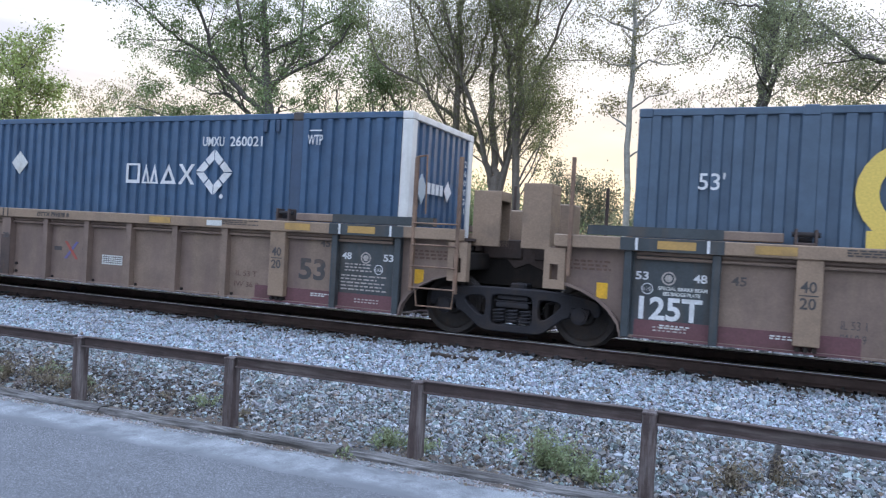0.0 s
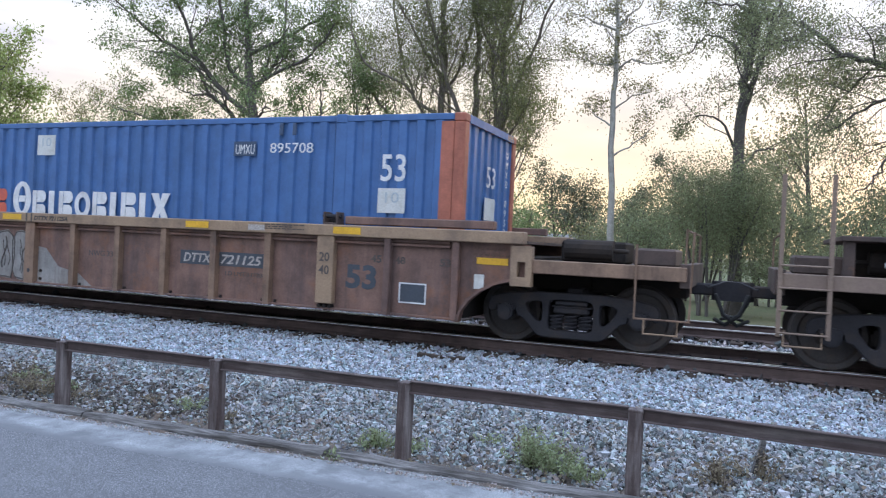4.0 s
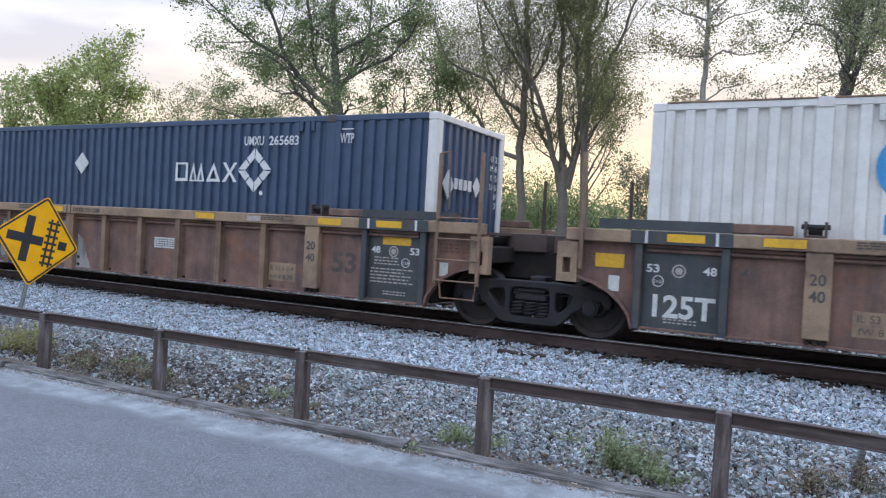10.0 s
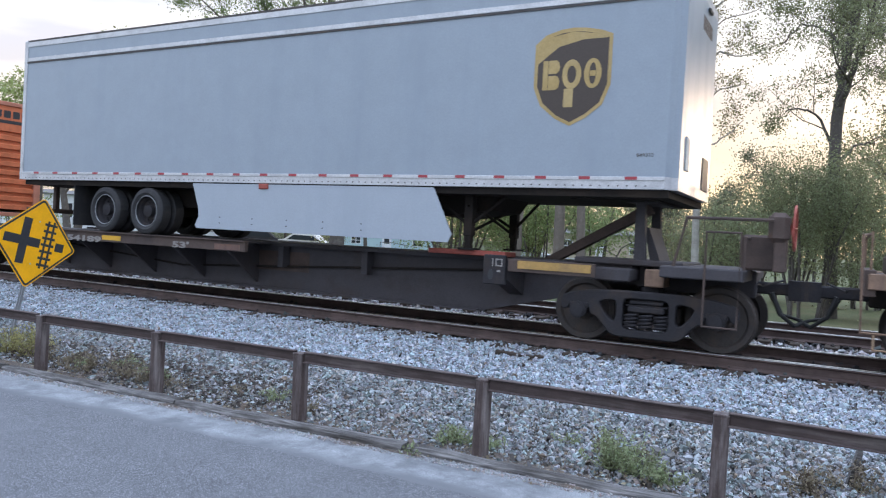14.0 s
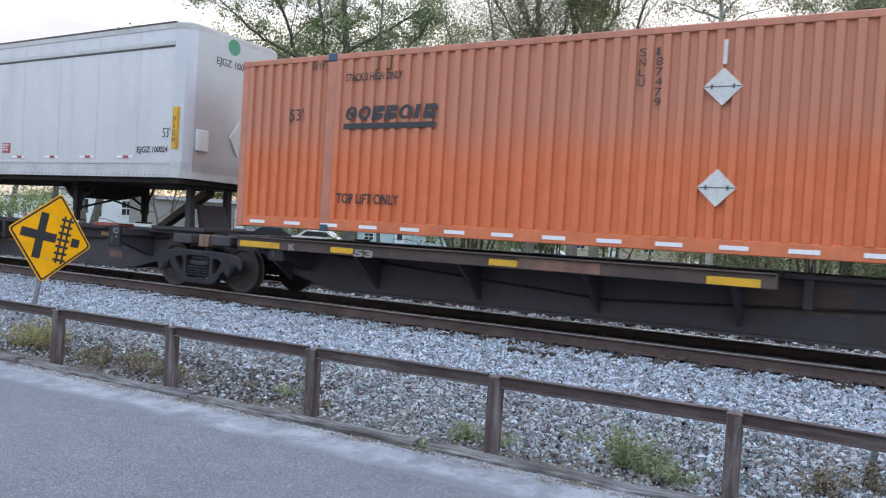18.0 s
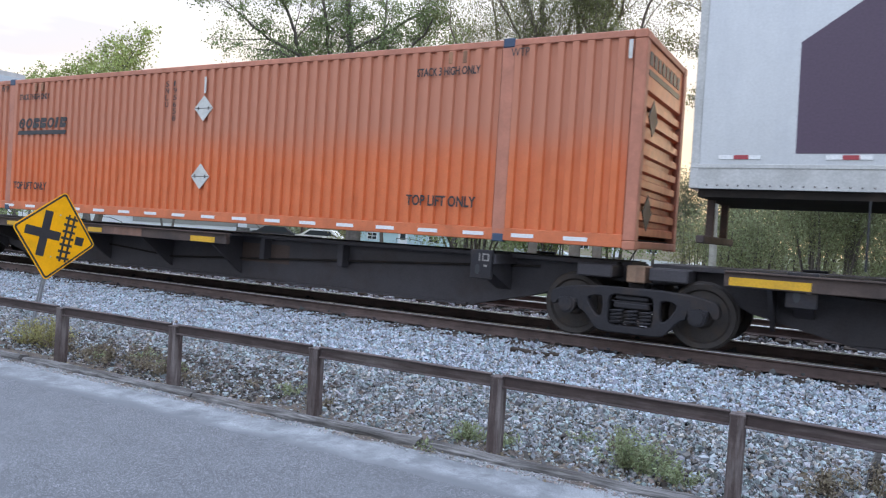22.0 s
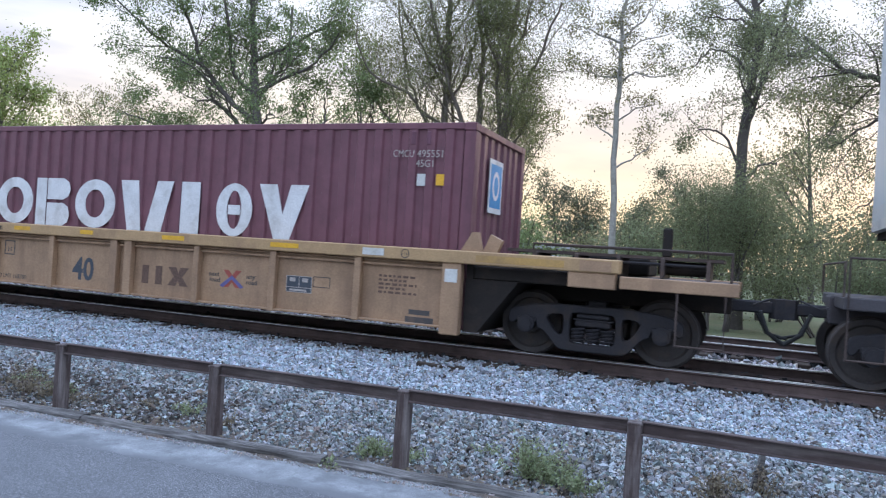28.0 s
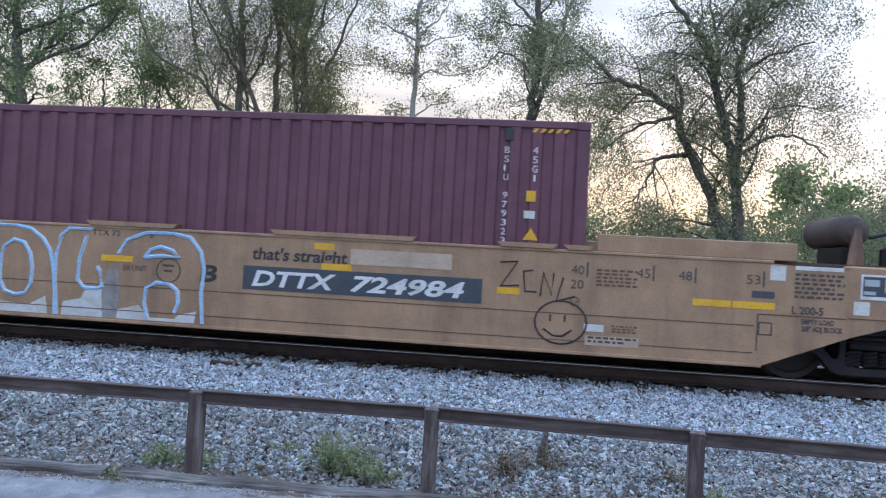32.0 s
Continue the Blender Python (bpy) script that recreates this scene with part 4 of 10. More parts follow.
def truck(parent, x, half=0.89, r=WHEEL_R):
    """A two-axle freight truck under a car, with turning wheelsets."""
    key = (half, r)
    if key not in _truck:
        ms = (build_wheelset(r), build_sideframe(half, r), build_spring(r), Geo().box(-0.24, 0.24, -1.04, 1.04, r + 0.015, r + 0.1, 0.02).box(-0.27, 0.27, -1.02, 1.02, r + 0.1, r + 0.12, 0.005).box(-0.22, 0.22, -1.03, 1.03, r + 0.13, r + 0.19, 0.015).box(-0.2, 0.2, -0.92, 0.92, r + 0.04, r + 0.28, 0.03).box(-0.26, 0.26, -0.3, 0.3, r + 0.2, r + 0.34, 0.02).box(-0.12, 0.12, -0.8, -0.5, r + 0.26, r + 0.36, 0.02).box(-0.12, 0.12, 0.5, 0.8, r + 0.26, r + 0.36, 0.02).mesh("truck"), Geo().box(-0.13, 0.13, -0.03, 0.03, 0.02, 0.10, 0.015).cyl((0, -0.06, 0), (0, 0.02, 0), 0.115, 18).cyl((0, -0.085, 0), (0, -0.06, 0), 0.085, 18).cyl((0, 0.045, -0.01), (0, 0.02, -0.01), 0.085, 14).mesh("bearing_box"), Geo().box(-0.03, 0.03, -0.9, 0.9, -0.1, 0.12, 0.02).cyl((-0.06, -0.755, -0.02), (0.02, -0.755, -0.02), 0.1, 8).mesh("brake_beam"))
        for m, k in zip(ms, (M_WHEEL, M_TRUCK, M_TRUCK, M_TRUCK, M_TRUCK, M_DARK)):
            m.materials.append(k)
        _truck[key] = ms
    wheel, side, spring, bolster, box, beam = _truck[key]
    t = part("truck", bolster, None, parent, "grimy cast steel two-axle truck")
    t.location = (x, 0, 0)
    for s in (-1, 1):
        o = part("wheelset", wheel, None, t)
        o.location = (s * half, 0, r)
        ROLLING.append((o, s * half, r))
        o = part("side_frame", side, None, t)
        o.location = (0, s * 1.0, 0)
        for q in (-0.195, 0.0, 0.195):
            o = part("spring", spring, None, t)
            o.location = (q, s * 1.0, 0)
        for q in (-1, 1):
            o = part("bearing_box", box, None, t)
            o.location = (q * half, s * 1.08, r)
        o = part("brake_beam", beam, None, t)
        o.location = (s * (half - r - 0.07), 0, r)
    return t


def coupler(parent, x, d):
    """Knuckle coupler with air hose, pointing along d from the car's end at x."""
    g = Geo()
    g.box(x - d * 0.3, x + d * 0.32, -0.08, 0.08, 0.78, 0.94, 0.02)
    g.prism([(x + d * 0.28, -0.13), (x + d * 0.52, -0.15), (x + d * 0.58, -0.02), (x + d * 0.42, 0.05), (x + d * 0.55, 0.14), (x + d * 0.3, 0.17)], 0.72, 0.98, "z")
    part("coupler", g, M_TRUCK, parent, "cast steel knuckle coupler")
    g = Geo().tube([(x + d * 0.1, -0.32, 0.82), (x + d * 0.2, -0.3, 0.55), (x + d * 0.38, -0.2, 0.4), (x + d * 0.52, -0.08, 0.46)], 0.028, 8)
    g.tube([(x + d * 0.05, 0.3, 0.8), (x + d * 0.2, 0.26, 0.5), (x + d * 0.45, 0.1, 0.45)], 0.022, 8)
    part("air_hose", g, M_HOSE, parent)
    g = Geo().tube([(x, -1.25, 0.95), (x, -0.5, 0.9), (x + d * 0.22, -0.2, 0.98)], 0.014, 6)
    part("uncoupling_lever", g, M_TRUCK, parent)


def ladder(parent, x0, x1, y, z0, z1, rungs, material, tall=0.0, both=False):
    for x, top in ((x0, z1 + tall), (x1, z1 + tall * both)):
        part("ladder_stile", Geo().box(x - 0.025, x + 0.025, y - 0.03, y + 0.03, z0, top, 0.006), material, parent)
    for i in range(rungs):
        z = z0 + 0.05 + (z1 - z0 - 0.1) * i / (rungs - 1)
        part("ladder_rung", Geo().cyl((x0, y - 0.035, z), (x1, y - 0.035, z), 0.012, 8), material, parent)


def arch_outline(d, x_in, x_out, z_lo, z_hi, r):
    """The end of a side sheet, cut away above the wheels."""
    pts = [(x_in, z_lo)]
    for k in range(7):
        a = math.pi / 2 * k / 6
        pts.append((x_in + 0.06 + (x_out - x_in - 0.06) * (1 - math.cos(a)) ** 0.9, z_lo + (r - z_lo) * math.sin(a)))
    return [(d * u, w) for u, w in pts + [(x_out, z_hi), (x_in, z_hi)]]


POSTS = (1.02, 2.03, 3.02, 4.02, 5.04)


def well_car(c, label, paint, sill, left, right, dark=True, mark=M_GREYMARK, patch=None, numbers=True, tall=False, panel_flag=(), sheet_flag=(), number=None, upright=False):
    """One 53-foot unit of a ribbed well car; its ends are 'art' (shared truck) or 'end' (own truck and coupler)."""
    car = thing("well_car", label, "railcar", group="well cars of the train")
    MOVING.append((car, c))
    bright = sill
    for s in (-1, 1):
        y = s * 1.37
        part("side_sheet", Geo().box(-8.1, 8.1, y - 0.012, y + 0.012, 0.274 if s < 0 else 0.29, 1.36), paint, car)
        part("lower_flange", Geo().box(-8.1, 8.1, s * 1.33, s * 1.45, 0.27 if s < 0 else 0.285, 0.3 if s < 0 else 0.32, 0.006), paint, car)
        part("top_sill", Geo().box(-9.05, 9.05, s * 1.30, s * 1.52, 1.35, 1.515, 0.012), bright, car)
        part("inner_rail", Geo().cyl((-8.0, s * 1.425, 1.27), (8.0, s * 1.425, 1.27), 0.022, 8), paint, car)
        part("inner_ledge", Geo().box(-8.0, 8.0, s * 1.385, s * 1.43, 1.305, 1.345, 0.004), paint, car)
        for d, kind in ((-1, left), (1, right)):
            g = Geo()
            g.prism(arch_outline(d, 8.1, 9.12, 0.25, 1.35, 0.88), y - 0.012, y + 0.012)
            part("end_sheet", g, paint, car)
            rim = arch_outline(d, 8.1, 9.12, 0.25, 1.35, 0.88)[1:8]
            part("wheel_arch_flange", Geo().prism(rim + [(u - d * 0.025, w + 0.03) for u, w in rim[::-1]], s * 1.36, s * 1.47), paint, car)
            g = Geo()
            outer = [(d * (9.02 + u), w) for u, w in ((-0.13, 0.80), (0.15, 0.80), (0.15, 1.33), (-0.13, 1.33))]
            inner = [(d * (9.02 + u), w) for u, w in ((-0.04, 0.92), (0.07, 0.92), (0.07, 1.12), (-0.04, 1.12))]
            g.frame_of(outer, inner, s * 1.36, s * 1.50)
            part("end_casting", g, bright, car)
            g = Geo().box(d * 6.35, d * 8.62, s * 1.31, s * 1.47, 1.53, 1.645, 0.012)
            part("guide_beam", g, paint, car)
            lock = part("container_lock", Geo().box(d * 6.0, d * 6.24, s * 1.28, s * 1.5, 1.515, 1.545, 0.006).box(d * 6.0, d * 6.03, s * 1.3, s * 1.5, 1.54, 1.70, 0.006).box(d * 6.21, d * 6.24, s * 1.3, s * 1.5, 1.54, 1.70, 0.006), M_SPINE_SILL, car)
            part("lock_pin", Geo().cyl((d * 5.97, s * 1.43, 1.64), (d * 6.27, s * 1.43, 1.64), 0.03, 10).cyl((d * 6.05, s * 1.36, 1.58), (d * 6.2, s * 1.36, 1.58), 0.04, 10), M_TRUCK, lock)
        for x in [0.0] + [q * k for k in POSTS for q in (-1, 1)]:
            h = 0.11 if x == 0 else 0.055
            part("side_post", Geo().prism([(x - h, 0.27), (x + h, 0.27), (x + h, 1.35), (x - h, 1.35)], s * 1.38, s * 1.49), M_POST_BR if paint is not M_TAN else paint, car)
            if x and s < 0:
                for k in (-1, 1):
                    part("bolt", Geo().box(x + k * (h + 0.06) - 0.022, x + k * (h + 0.06) + 0.022, -1.41, -1.38, 0.3, 0.345, 0.006), M_DARK, car)
            part("post_foot", Geo().box(x - h - 0.03, x + h + 0.03, s * 1.38, s * 1.47, 0.275, 0.30, 0.004), paint, car)
        for d in (-1, 1):
            x = d * 6.06
            post = part("wide_post", Geo().box(x - 0.14, x + 0.14, s * 1.382, s * 1.5, 0.36, 1.35, 0.01), bright, car)
            for k in (-0.09, 0.0, 0.09):
                part("bolt", Geo().cyl((x + k, s * 1.38, 0.32), (x + k, s * 1.47, 0.32), 0.03, 8), M_DARK, post)
    for d in (-1, 1):
        dk = dark and d in dark_ends(dark)
        pm = M_PANEL if dk else paint
        for x in (7.06, 8.1):
            part("panel_post", Geo().box(d * x - 0.05, d * x + 0.05, -1.49, -1.38, 0.27, 1.35, 0.01), pm, car)
            part("panel_post", Geo().box(d * x - 0.05, d * x + 0.05, 1.38, 1.49, 0.27, 1.35, 0.01), pm, car)
        if dk:
            part("dark_panel", Geo().box(d * 7.11, d * 8.05, -1.388, -1.383, 0.27, 1.34), M_PANEL, car, "dark slate stencil panel")
            part("dark_sill_patch", Geo().box(d * 6.98, d * 8.2, -1.526, -1.52, 1.353, 1.512), M_PANEL, car)
            part("dark_beam_patch", Geo().box(d * 7.0, d * 8.63, -1.476, -1.471, 1.528, 1.648), M_PANEL, car)
            part("dark_beam_top", Geo().box(d * 7.0, d * 8.63, -1.474, -1.31, 1.646, 1.65), M_PANEL, car)
            for x in (7.16, 8.0):
                part("white_tick", Geo().box(d * x - 0.017, d * x + 0.017, -1.532, -1.527, 1.36, 1.51), M_WHITE, car)
        low_flag = paint is not M_TAN and d > 0 and right == "end"
        if low_flag:
            part("reflector", Geo().box(8.38, 8.82, -1.389, -1.384, 1.06, 1.15), M_YELLOW, car)
            write("SPECIAL BRAKE BEAM", 8.3, -1.384, 1.25, 0.06, M_FAINT, car, width=0.5)
            write("USE BADGE PLATE", 8.32, -1.384, 1.18, 0.06, M_FAINT, car, width=0.4)
        for a, b in (() if low_flag else ((8.25, 9.1),) if (left, right)[d > 0] == "end" else ((7.3, 7.75),)) + ((6.2, 6.65), (3.5, 3.95), (0.18, 0.65)):
            if d > 0 and a == 0.18:
                continue
            part("reflector", Geo().box(d * a, d * b, -1.5305, -1.527, 1.385, 1.485), M_YELLOW_F if paint is M_TAN else M_YELLOW, car)
        if d in panel_flag:
            part("reflector", Geo().box(d * 7.35, d * 7.85, -1.393, -1.39, 1.13, 1.26), M_YELLOW, car)
        if d in sheet_flag:
            part("reflector", Geo().box(d * 8.3, d * 8.68, -1.389, -1.384, 1.02, 1.2), M_YELLOW, car)
        part("sill_joint", Geo().box(d * 0.06 - 0.012, d * 0.06 + 0.012, -1.526, -1.52, 1.36, 1.51), M_GREYMARK, car)
        for q, w, k in ((5.35, 0.7, 2), (1.22, 0.8, 2))[:1 if d > 0 else 2]:
            bars(lines_of(d * q - w / 2, d * q + w / 2, 1.40, 1.49, 3, seed=int(q * 10)), -1.523, M_GREYMARK, car, "small_writing")
    for u in (-0.19, 0.19):
        for w in (0.36, 0.5):
            part("bolt", Geo().cyl((u, -1.382, w), (u, -1.41, w), 0.026, 8), M_DARK, car)
    part("post_hole", Geo().cyl((0, -1.489, 0.5), (0, -1.4925, 0.5), 0.035, 12), M_BLACK, car)
    pale = M_OFFWHITE if paint is M_TAN else M_FAINT_W
    part("notice", Geo().box(4.7, 5.0, -1.526, -1.52, 1.385, 1.47), pale, car)
    part("notice", Geo().box(-5.0, -4.71, -1.526, -1.52, 1.385, 1.47), pale, car)
    if number:
        write(number, number_at(c), -1.523, 1.395, 0.1, M_BLACK, car, width=0.8, bold=0.002, shear=0.2)
    # floor and ends
    for k in range(6):
        part("floor_beam", Geo().box(-7.9 + k * 3.16 - 0.12, -7.9 + k * 3.16 + 0.12, -1.33, 1.33, 0.268, 0.283), M_DARK, car)
    for d, kind in ((-1, left), (1, right)):
        part("bulkhead", Geo().box(d * 8.12, d * 8.2, -1.33, 1.33, 0.3, 1.35), M_DARK, car)
        part("body_bolster", Geo().box(d * 8.2, d * 9.1, -1.34, 1.34, 0.95, 1.2, 0.02).box(d * 8.2, d * 9.75, -0.35, 0.35, 0.72, 1.15, 0.02), M_DARK, car)
        part("end_deck", Geo().box(d * 8.3, d * 9.05, -1.28, 1.28, 1.36, 1.40), M_SPINE_SILL, car)
        if kind == "art":
            part("hinge_housing", Geo().box(d * 9.0, d * 9.62, -0.42, 0.42, 1.13, 1.42, 0.02), M_SPINE_SILL, car)
            if upright:
                h = 2.1 if d > 0 else 2.22
                x0, x1 = (8.98, 9.4) if d > 0 else (-9.7, -9.28)
                part("upright_box", Geo().box(x0, x1, -0.86, -0.82, 1.3, h, 0.008).box(x0, x1, -0.42, -0.38, 1.3, h, 0.008).box(x0, x1, -0.82, -0.42, h - 0.14, h, 0.008).box(min(x0, x1, key=abs), min(x0, x1, key=abs) + d * 0.04, -0.82, -0.42, 1.3, h - 0.14), bright, car, "tall open-sided steel end box")
                part("upright_box", Geo().box(x0, x1, 0.4, 0.9, 1.3, h - 0.2, 0.02), bright, car)
                part("hinge_cover", Geo().prism([(d * 9.1, 1.42), (d * 9.7, 1.42), (d * 9.75, 1.1), (d * 9.5, 1.0)], -0.38, -0.34), M_SPINE_SILL, car)
            if d > 0:
                ladder(car, 8.35, 9.02, -1.50, 0.62, 1.62, 4, M_POST_BR, tall=0.88, both=True)
                part("grab_iron", Geo().tube([(8.35, -1.5, 2.5), (8.5, -1.5, 2.52), (8.5, -1.46, 1.7)], 0.013, 6), M_POST_BR, car)
                part("step_stirrup", Geo().tube([(8.42, -1.5, 0.65), (8.45, -1.5, 0.42), (8.98, -1.5, 0.42), (9.0, -1.5, 0.65)], 0.014, 6), M_POST_BR, car)
            else:
                part("handrail_post", Geo().box(-8.86, -8.81, -1.56, -1.51, 0.98, 2.5, 0.006), M_POST_BR, car)
            part("handrail_post", Geo().box(d * 8.9, d * 8.95, 1.2, 1.25, 1.4, 2.35, 0.005), M_SPINE_SILL, car)
        else:
            part("draft_sill", Geo().box(d * 9.0, d * 11.05, -0.32, 0.32, 0.72, 1.12, 0.02), M_DARK, car)
            part("end_platform", Geo().box(d * 9.05, d * 11.1, -1.35, 1.35, 1.08, 1.14), M_SPINE_SILL, car)
            part("platform_side_beam", Geo().box(d * 9.12, d * 11.1, -1.45, -1.35, 0.98, 1.16, 0.01), M_POST_BR if paint is not M_TAN else paint, car)
            part("platform_side_beam", Geo().box(d * 9.12, d * 11.1, 1.35, 1.45, 0.98, 1.16, 0.01), bright, car)
            part("end_sill", Geo().box(d * 11.02, d * 11.14, -1.4, 1.4, 0.9, 1.2, 0.01), M_SPINE_SILL, car)
            part("end_railing", Geo().tube([(d * 11.08, -1.38, 1.2), (d * 11.08, -1.38, 1.62), (d * 11.08, 1.38, 1.62), (d * 11.08, 1.38, 1.2)], 0.014, 6), M_POST_BR, car)
            part("machinery_box", Geo().box(d * 10.35, d * 10.9, -0.7, 0.4, 1.14, 1.38, 0.03), M_SPINE_SILL, car)
            part("brake_cylinder", Geo().cyl((d * 9.45, -0.75, 1.32), (d * 10.1, -0.75, 1.32), 0.14, 14).cyl((d * 10.1, -0.75, 1.32), (d * 10.3, -0.75, 1.32), 0.03, 8), M_DARK, car)
            part("machinery_guard", Geo().box(d * 9.3, d * 10.2, -0.4, 0.5, 1.14, 1.45, 0.03), M_DARK, car)
            if tall:
                part("upper_deck", Geo().box(d * 8.62, d * 10.45, -1.3, 1.0, 1.56, 1.62, 0.008), M_SPINE_SILL, car, "dark steel deck over the end platform")
                # dark sheet added to stand in for the shaded void below the deck
                part("deck_web", Geo().box(d * 9.1, d * 10.35, -0.55, -0.5, 1.14, 1.56), M_DARK, car)
                part("deck_bracket", Geo().box(d * 10.3, d * 10.42, -1.25, -1.15, 1.14, 1.56, 0.008), M_SPINE_SILL, car)
                part("piston_rod", Geo().cyl((d * 9.2, -1.25, 1.3), (d * 10.0, -1.25, 1.3), 0.03, 8), M_ALU, car)
                part("brake_shield", Geo().box(d * 8.52, d * 9.25, -0.84, -0.76, 1.40, 2.06, 0.01), paint, car)
                ladder(car, d * 10.56, d * 11.08, -1.46, 0.42, 1.3, 4, paint, tall=1.0, both=True)
            else:
                part("side_step", Geo().tube([(d * 10.5, -1.46, 1.42), (d * 10.5, -1.46, 0.5), (d * 11.15, -1.46, 0.5), (d * 11.17, -1.46, 1.58), (d * 11.1, -1.2, 1.6)], 0.016, 6), M_POST_BR, car)
            part("step_stirrup", Geo().tube([(d * 10.62, -1.46, 0.5), (d * 10.62, -1.46, 0.32), (d * 11.02, -1.46, 0.32), (d * 11.02, -1.46, 0.5)], 0.014, 6), bright, car)
            coupler(car, d * 11.3, d)
    # markings
    if numbers:
        for d in (-1, 1):
            x = d * 6.06
            two = ("40", "20") if paint is M_TAN else ("20", "40")
            write(two[0], x - 0.09, -1.503, 0.98, 0.18, mark, car, width=0.17, bold=0.003)
            write(two[1], x - 0.09, -1.503, 0.79, 0.18, mark, car, width=0.17, bold=0.003)
            if paint is M_TAN:
                part("stencil_rule", Geo().box(x - 0.1, x + 0.1, -1.5035, -1.5, 0.935, 0.95), mark, car)
            write("45", d * 6.78 - 0.11 if d < 0 else 6.76, -1.384, 1.0 if d < 0 or right != "art" else 1.16, 0.15, mark, car, width=0.17, bold=0.003)
            shown = dark and d in dark_ends(dark)
            w = M_WHITE if shown else mark
            a, b = ("53", "48") if d < 0 else ("48", "53")
            e = -8.05 if d < 0 else 7.11
            write(a, e + 0.04, -1.39, 1.0, 0.14, w, car, width=0.16, bold=0.003)
            write(b, e + 0.73, -1.39, 1.0, 0.14, w, car, width=0.16, bold=0.003)
            if shown:
                g = Geo().frame_of(hexring(e + 0.44, 1.03, 0.085, 0.085), hexring(e + 0.44, 1.03, 0.066, 0.066), -1.389, -1.392)
                g.prism(hexring(e + 0.44, 1.03, 0.05, 0.05, 6), -1.389, -1.392)
                part("round_emblem", g, M_FAINT_W, car)
                cx, cz = (e + 0.19, 0.89) if d < 0 else (e + 0.66, 0.87)
                part("weight_badge", Geo().frame_of(hexring(cx, cz, 0.072, 0.072), hexring(cx, cz, 0.062, 0.062), -1.389, -1.392), M_WHITE, car)
                write("110", cx - 0.045, -1.39, cz - 0.025, 0.065, M_WHITE, car, width=0.09)
                bars(lines_of(e + 0.28, e + 0.68, 0.35, 0.43, 2, 7, 0.45), -1.389, M_FAINT_W, car, "small_writing")
                if d < 0:
                    write("125T", e + (0.1 if paint is M_TAN else 0.14), -1.39, 0.52 if paint is M_TAN else 0.45, 0.385, M_WHITE if paint is M_TAN else M_OFFWHITE, car, width=0.75, bold=0.01)
                    if paint is M_TAN:
                        write("SPECIAL BRAKE BEAM", e + 0.32, -1.39, 0.885, 0.06, M_OFFWHITE, car, width=0.58, bold=0.002)
                        write("SEE BADGE PLATE", e + 0.38, -1.39, 0.82, 0.06, M_OFFWHITE, car, width=0.44, bold=0.002)
                else:
                    bars(lines_of(e + 0.1, e + 0.55, 0.80, 0.94, 3, 8, 0.42) + lines_of(e + 0.04, e + 0.8, 0.52, 0.77, 5, 9, 0.4), -1.389, M_FAINT_W, car, "small_writing")
        if right == "art":
            write("53", 6.4, -1.384, 0.66, 0.43, M_GREYMARK if paint is M_TAN else M_FADED_53, car, width=0.47, bold=0.012)
        else:
            write("53", 6.36, -1.384, 0.62, 0.46, M_NUMPANEL, car, width=0.5, bold=0.016)
    for d in (-1, 1):
        part("inspection_tag", Geo().box(d * 8.42 - 0.07, d * 8.42 + 0.07, -1.388, -1.383, 0.72, 0.92), M_YELLOW if paint is M_TAN else M_OFFWHITE, car)
        bars(lines_of(d * 8.6 - 0.28, d * 8.6 + 0.28, 1.05, 1.2, 3, 3), -1.384, M_FAINT, car, "small_writing")
    if patch:
        for a, b in patch:
            part("primer_patch", Geo().box(a, b, -1.389, -1.3835, 0.27, 0.5), M_PRIMER, car, "maroon primer patch low on the side")
            part("primer_flange", Geo().box(a, b, -1.4545, -1.451, 0.272, 0.298), M_PRIMER, car)
            bars(lines_of((a + b) / 2 - 0.19, (a + b) / 2 + 0.19, 0.395, 0.455, 2, 6, 0.6), -1.3905, M_OFFWHITE, car, "small_writing")
    return car


def grid_notice(car, x0, x1, z0, z1):
    """White notice plate, ruled in dark boxes."""
    p = part("grid_notice", Geo().box(x0, x1, -1.389, -1.384, z0, z1), M_OFFWHITE, car, "white ruled notice plate")
    g = Geo()
    for i in range(1, 5):
        z = z0 + (z1 - z0) * i / 5
        g.box(x0 + 0.01, x1 - 0.01, -1.3905, -1.3892, z - 0.005, z + 0.005)
    for i in range(1, 9):
        x = x0 + (x1 - x0) * i / 9
        g.box(x - 0.004, x + 0.004, -1.391, -1.3892, z0 + 0.01, z1 - 0.01)
    tagged(part("notice_rules", g, M_GREYMARK, p), kind="stuff")


def number_at(c):
    return 0.13 if c < -30 else 0.83


def dark_ends(d):
    return d if isinstance(d, tuple) else ()


def number_panel(car, x0, x1, z0, z1, digits, panel=M_NUMPANEL, y=-1.384, ink=M_WHITE, lean=0.22, at=(0.48, 0.46), first=0.33, bold=0.004):
    """Dark plate with the owner's mark as plain bars and the running number."""
    part("number_panel", Geo().box(x0, x1, y - 0.004, y, z0, z1), panel, car)
    h, w = z1 - z0, x1 - x0
    write("DTTX", x0 + w * 0.04, y - 0.005, z0 + h * 0.18, h * 0.9, ink, car, width=w * first, bold=bold, shear=lean, name="owner_mark")
    write(digits, x0 + w * at[0], y - 0.005, z0 + h * 0.18, h * 0.9, ink, car, width=w * at[1], bold=bold, shear=lean)


def spray(car, blobs, y, material, name="graffiti"):
    for i, pts in enumerate(blobs):
        part(name, Geo().prism(pts, y - 0.0004 * i, y - 0.002 - 0.0004 * i), material, car)


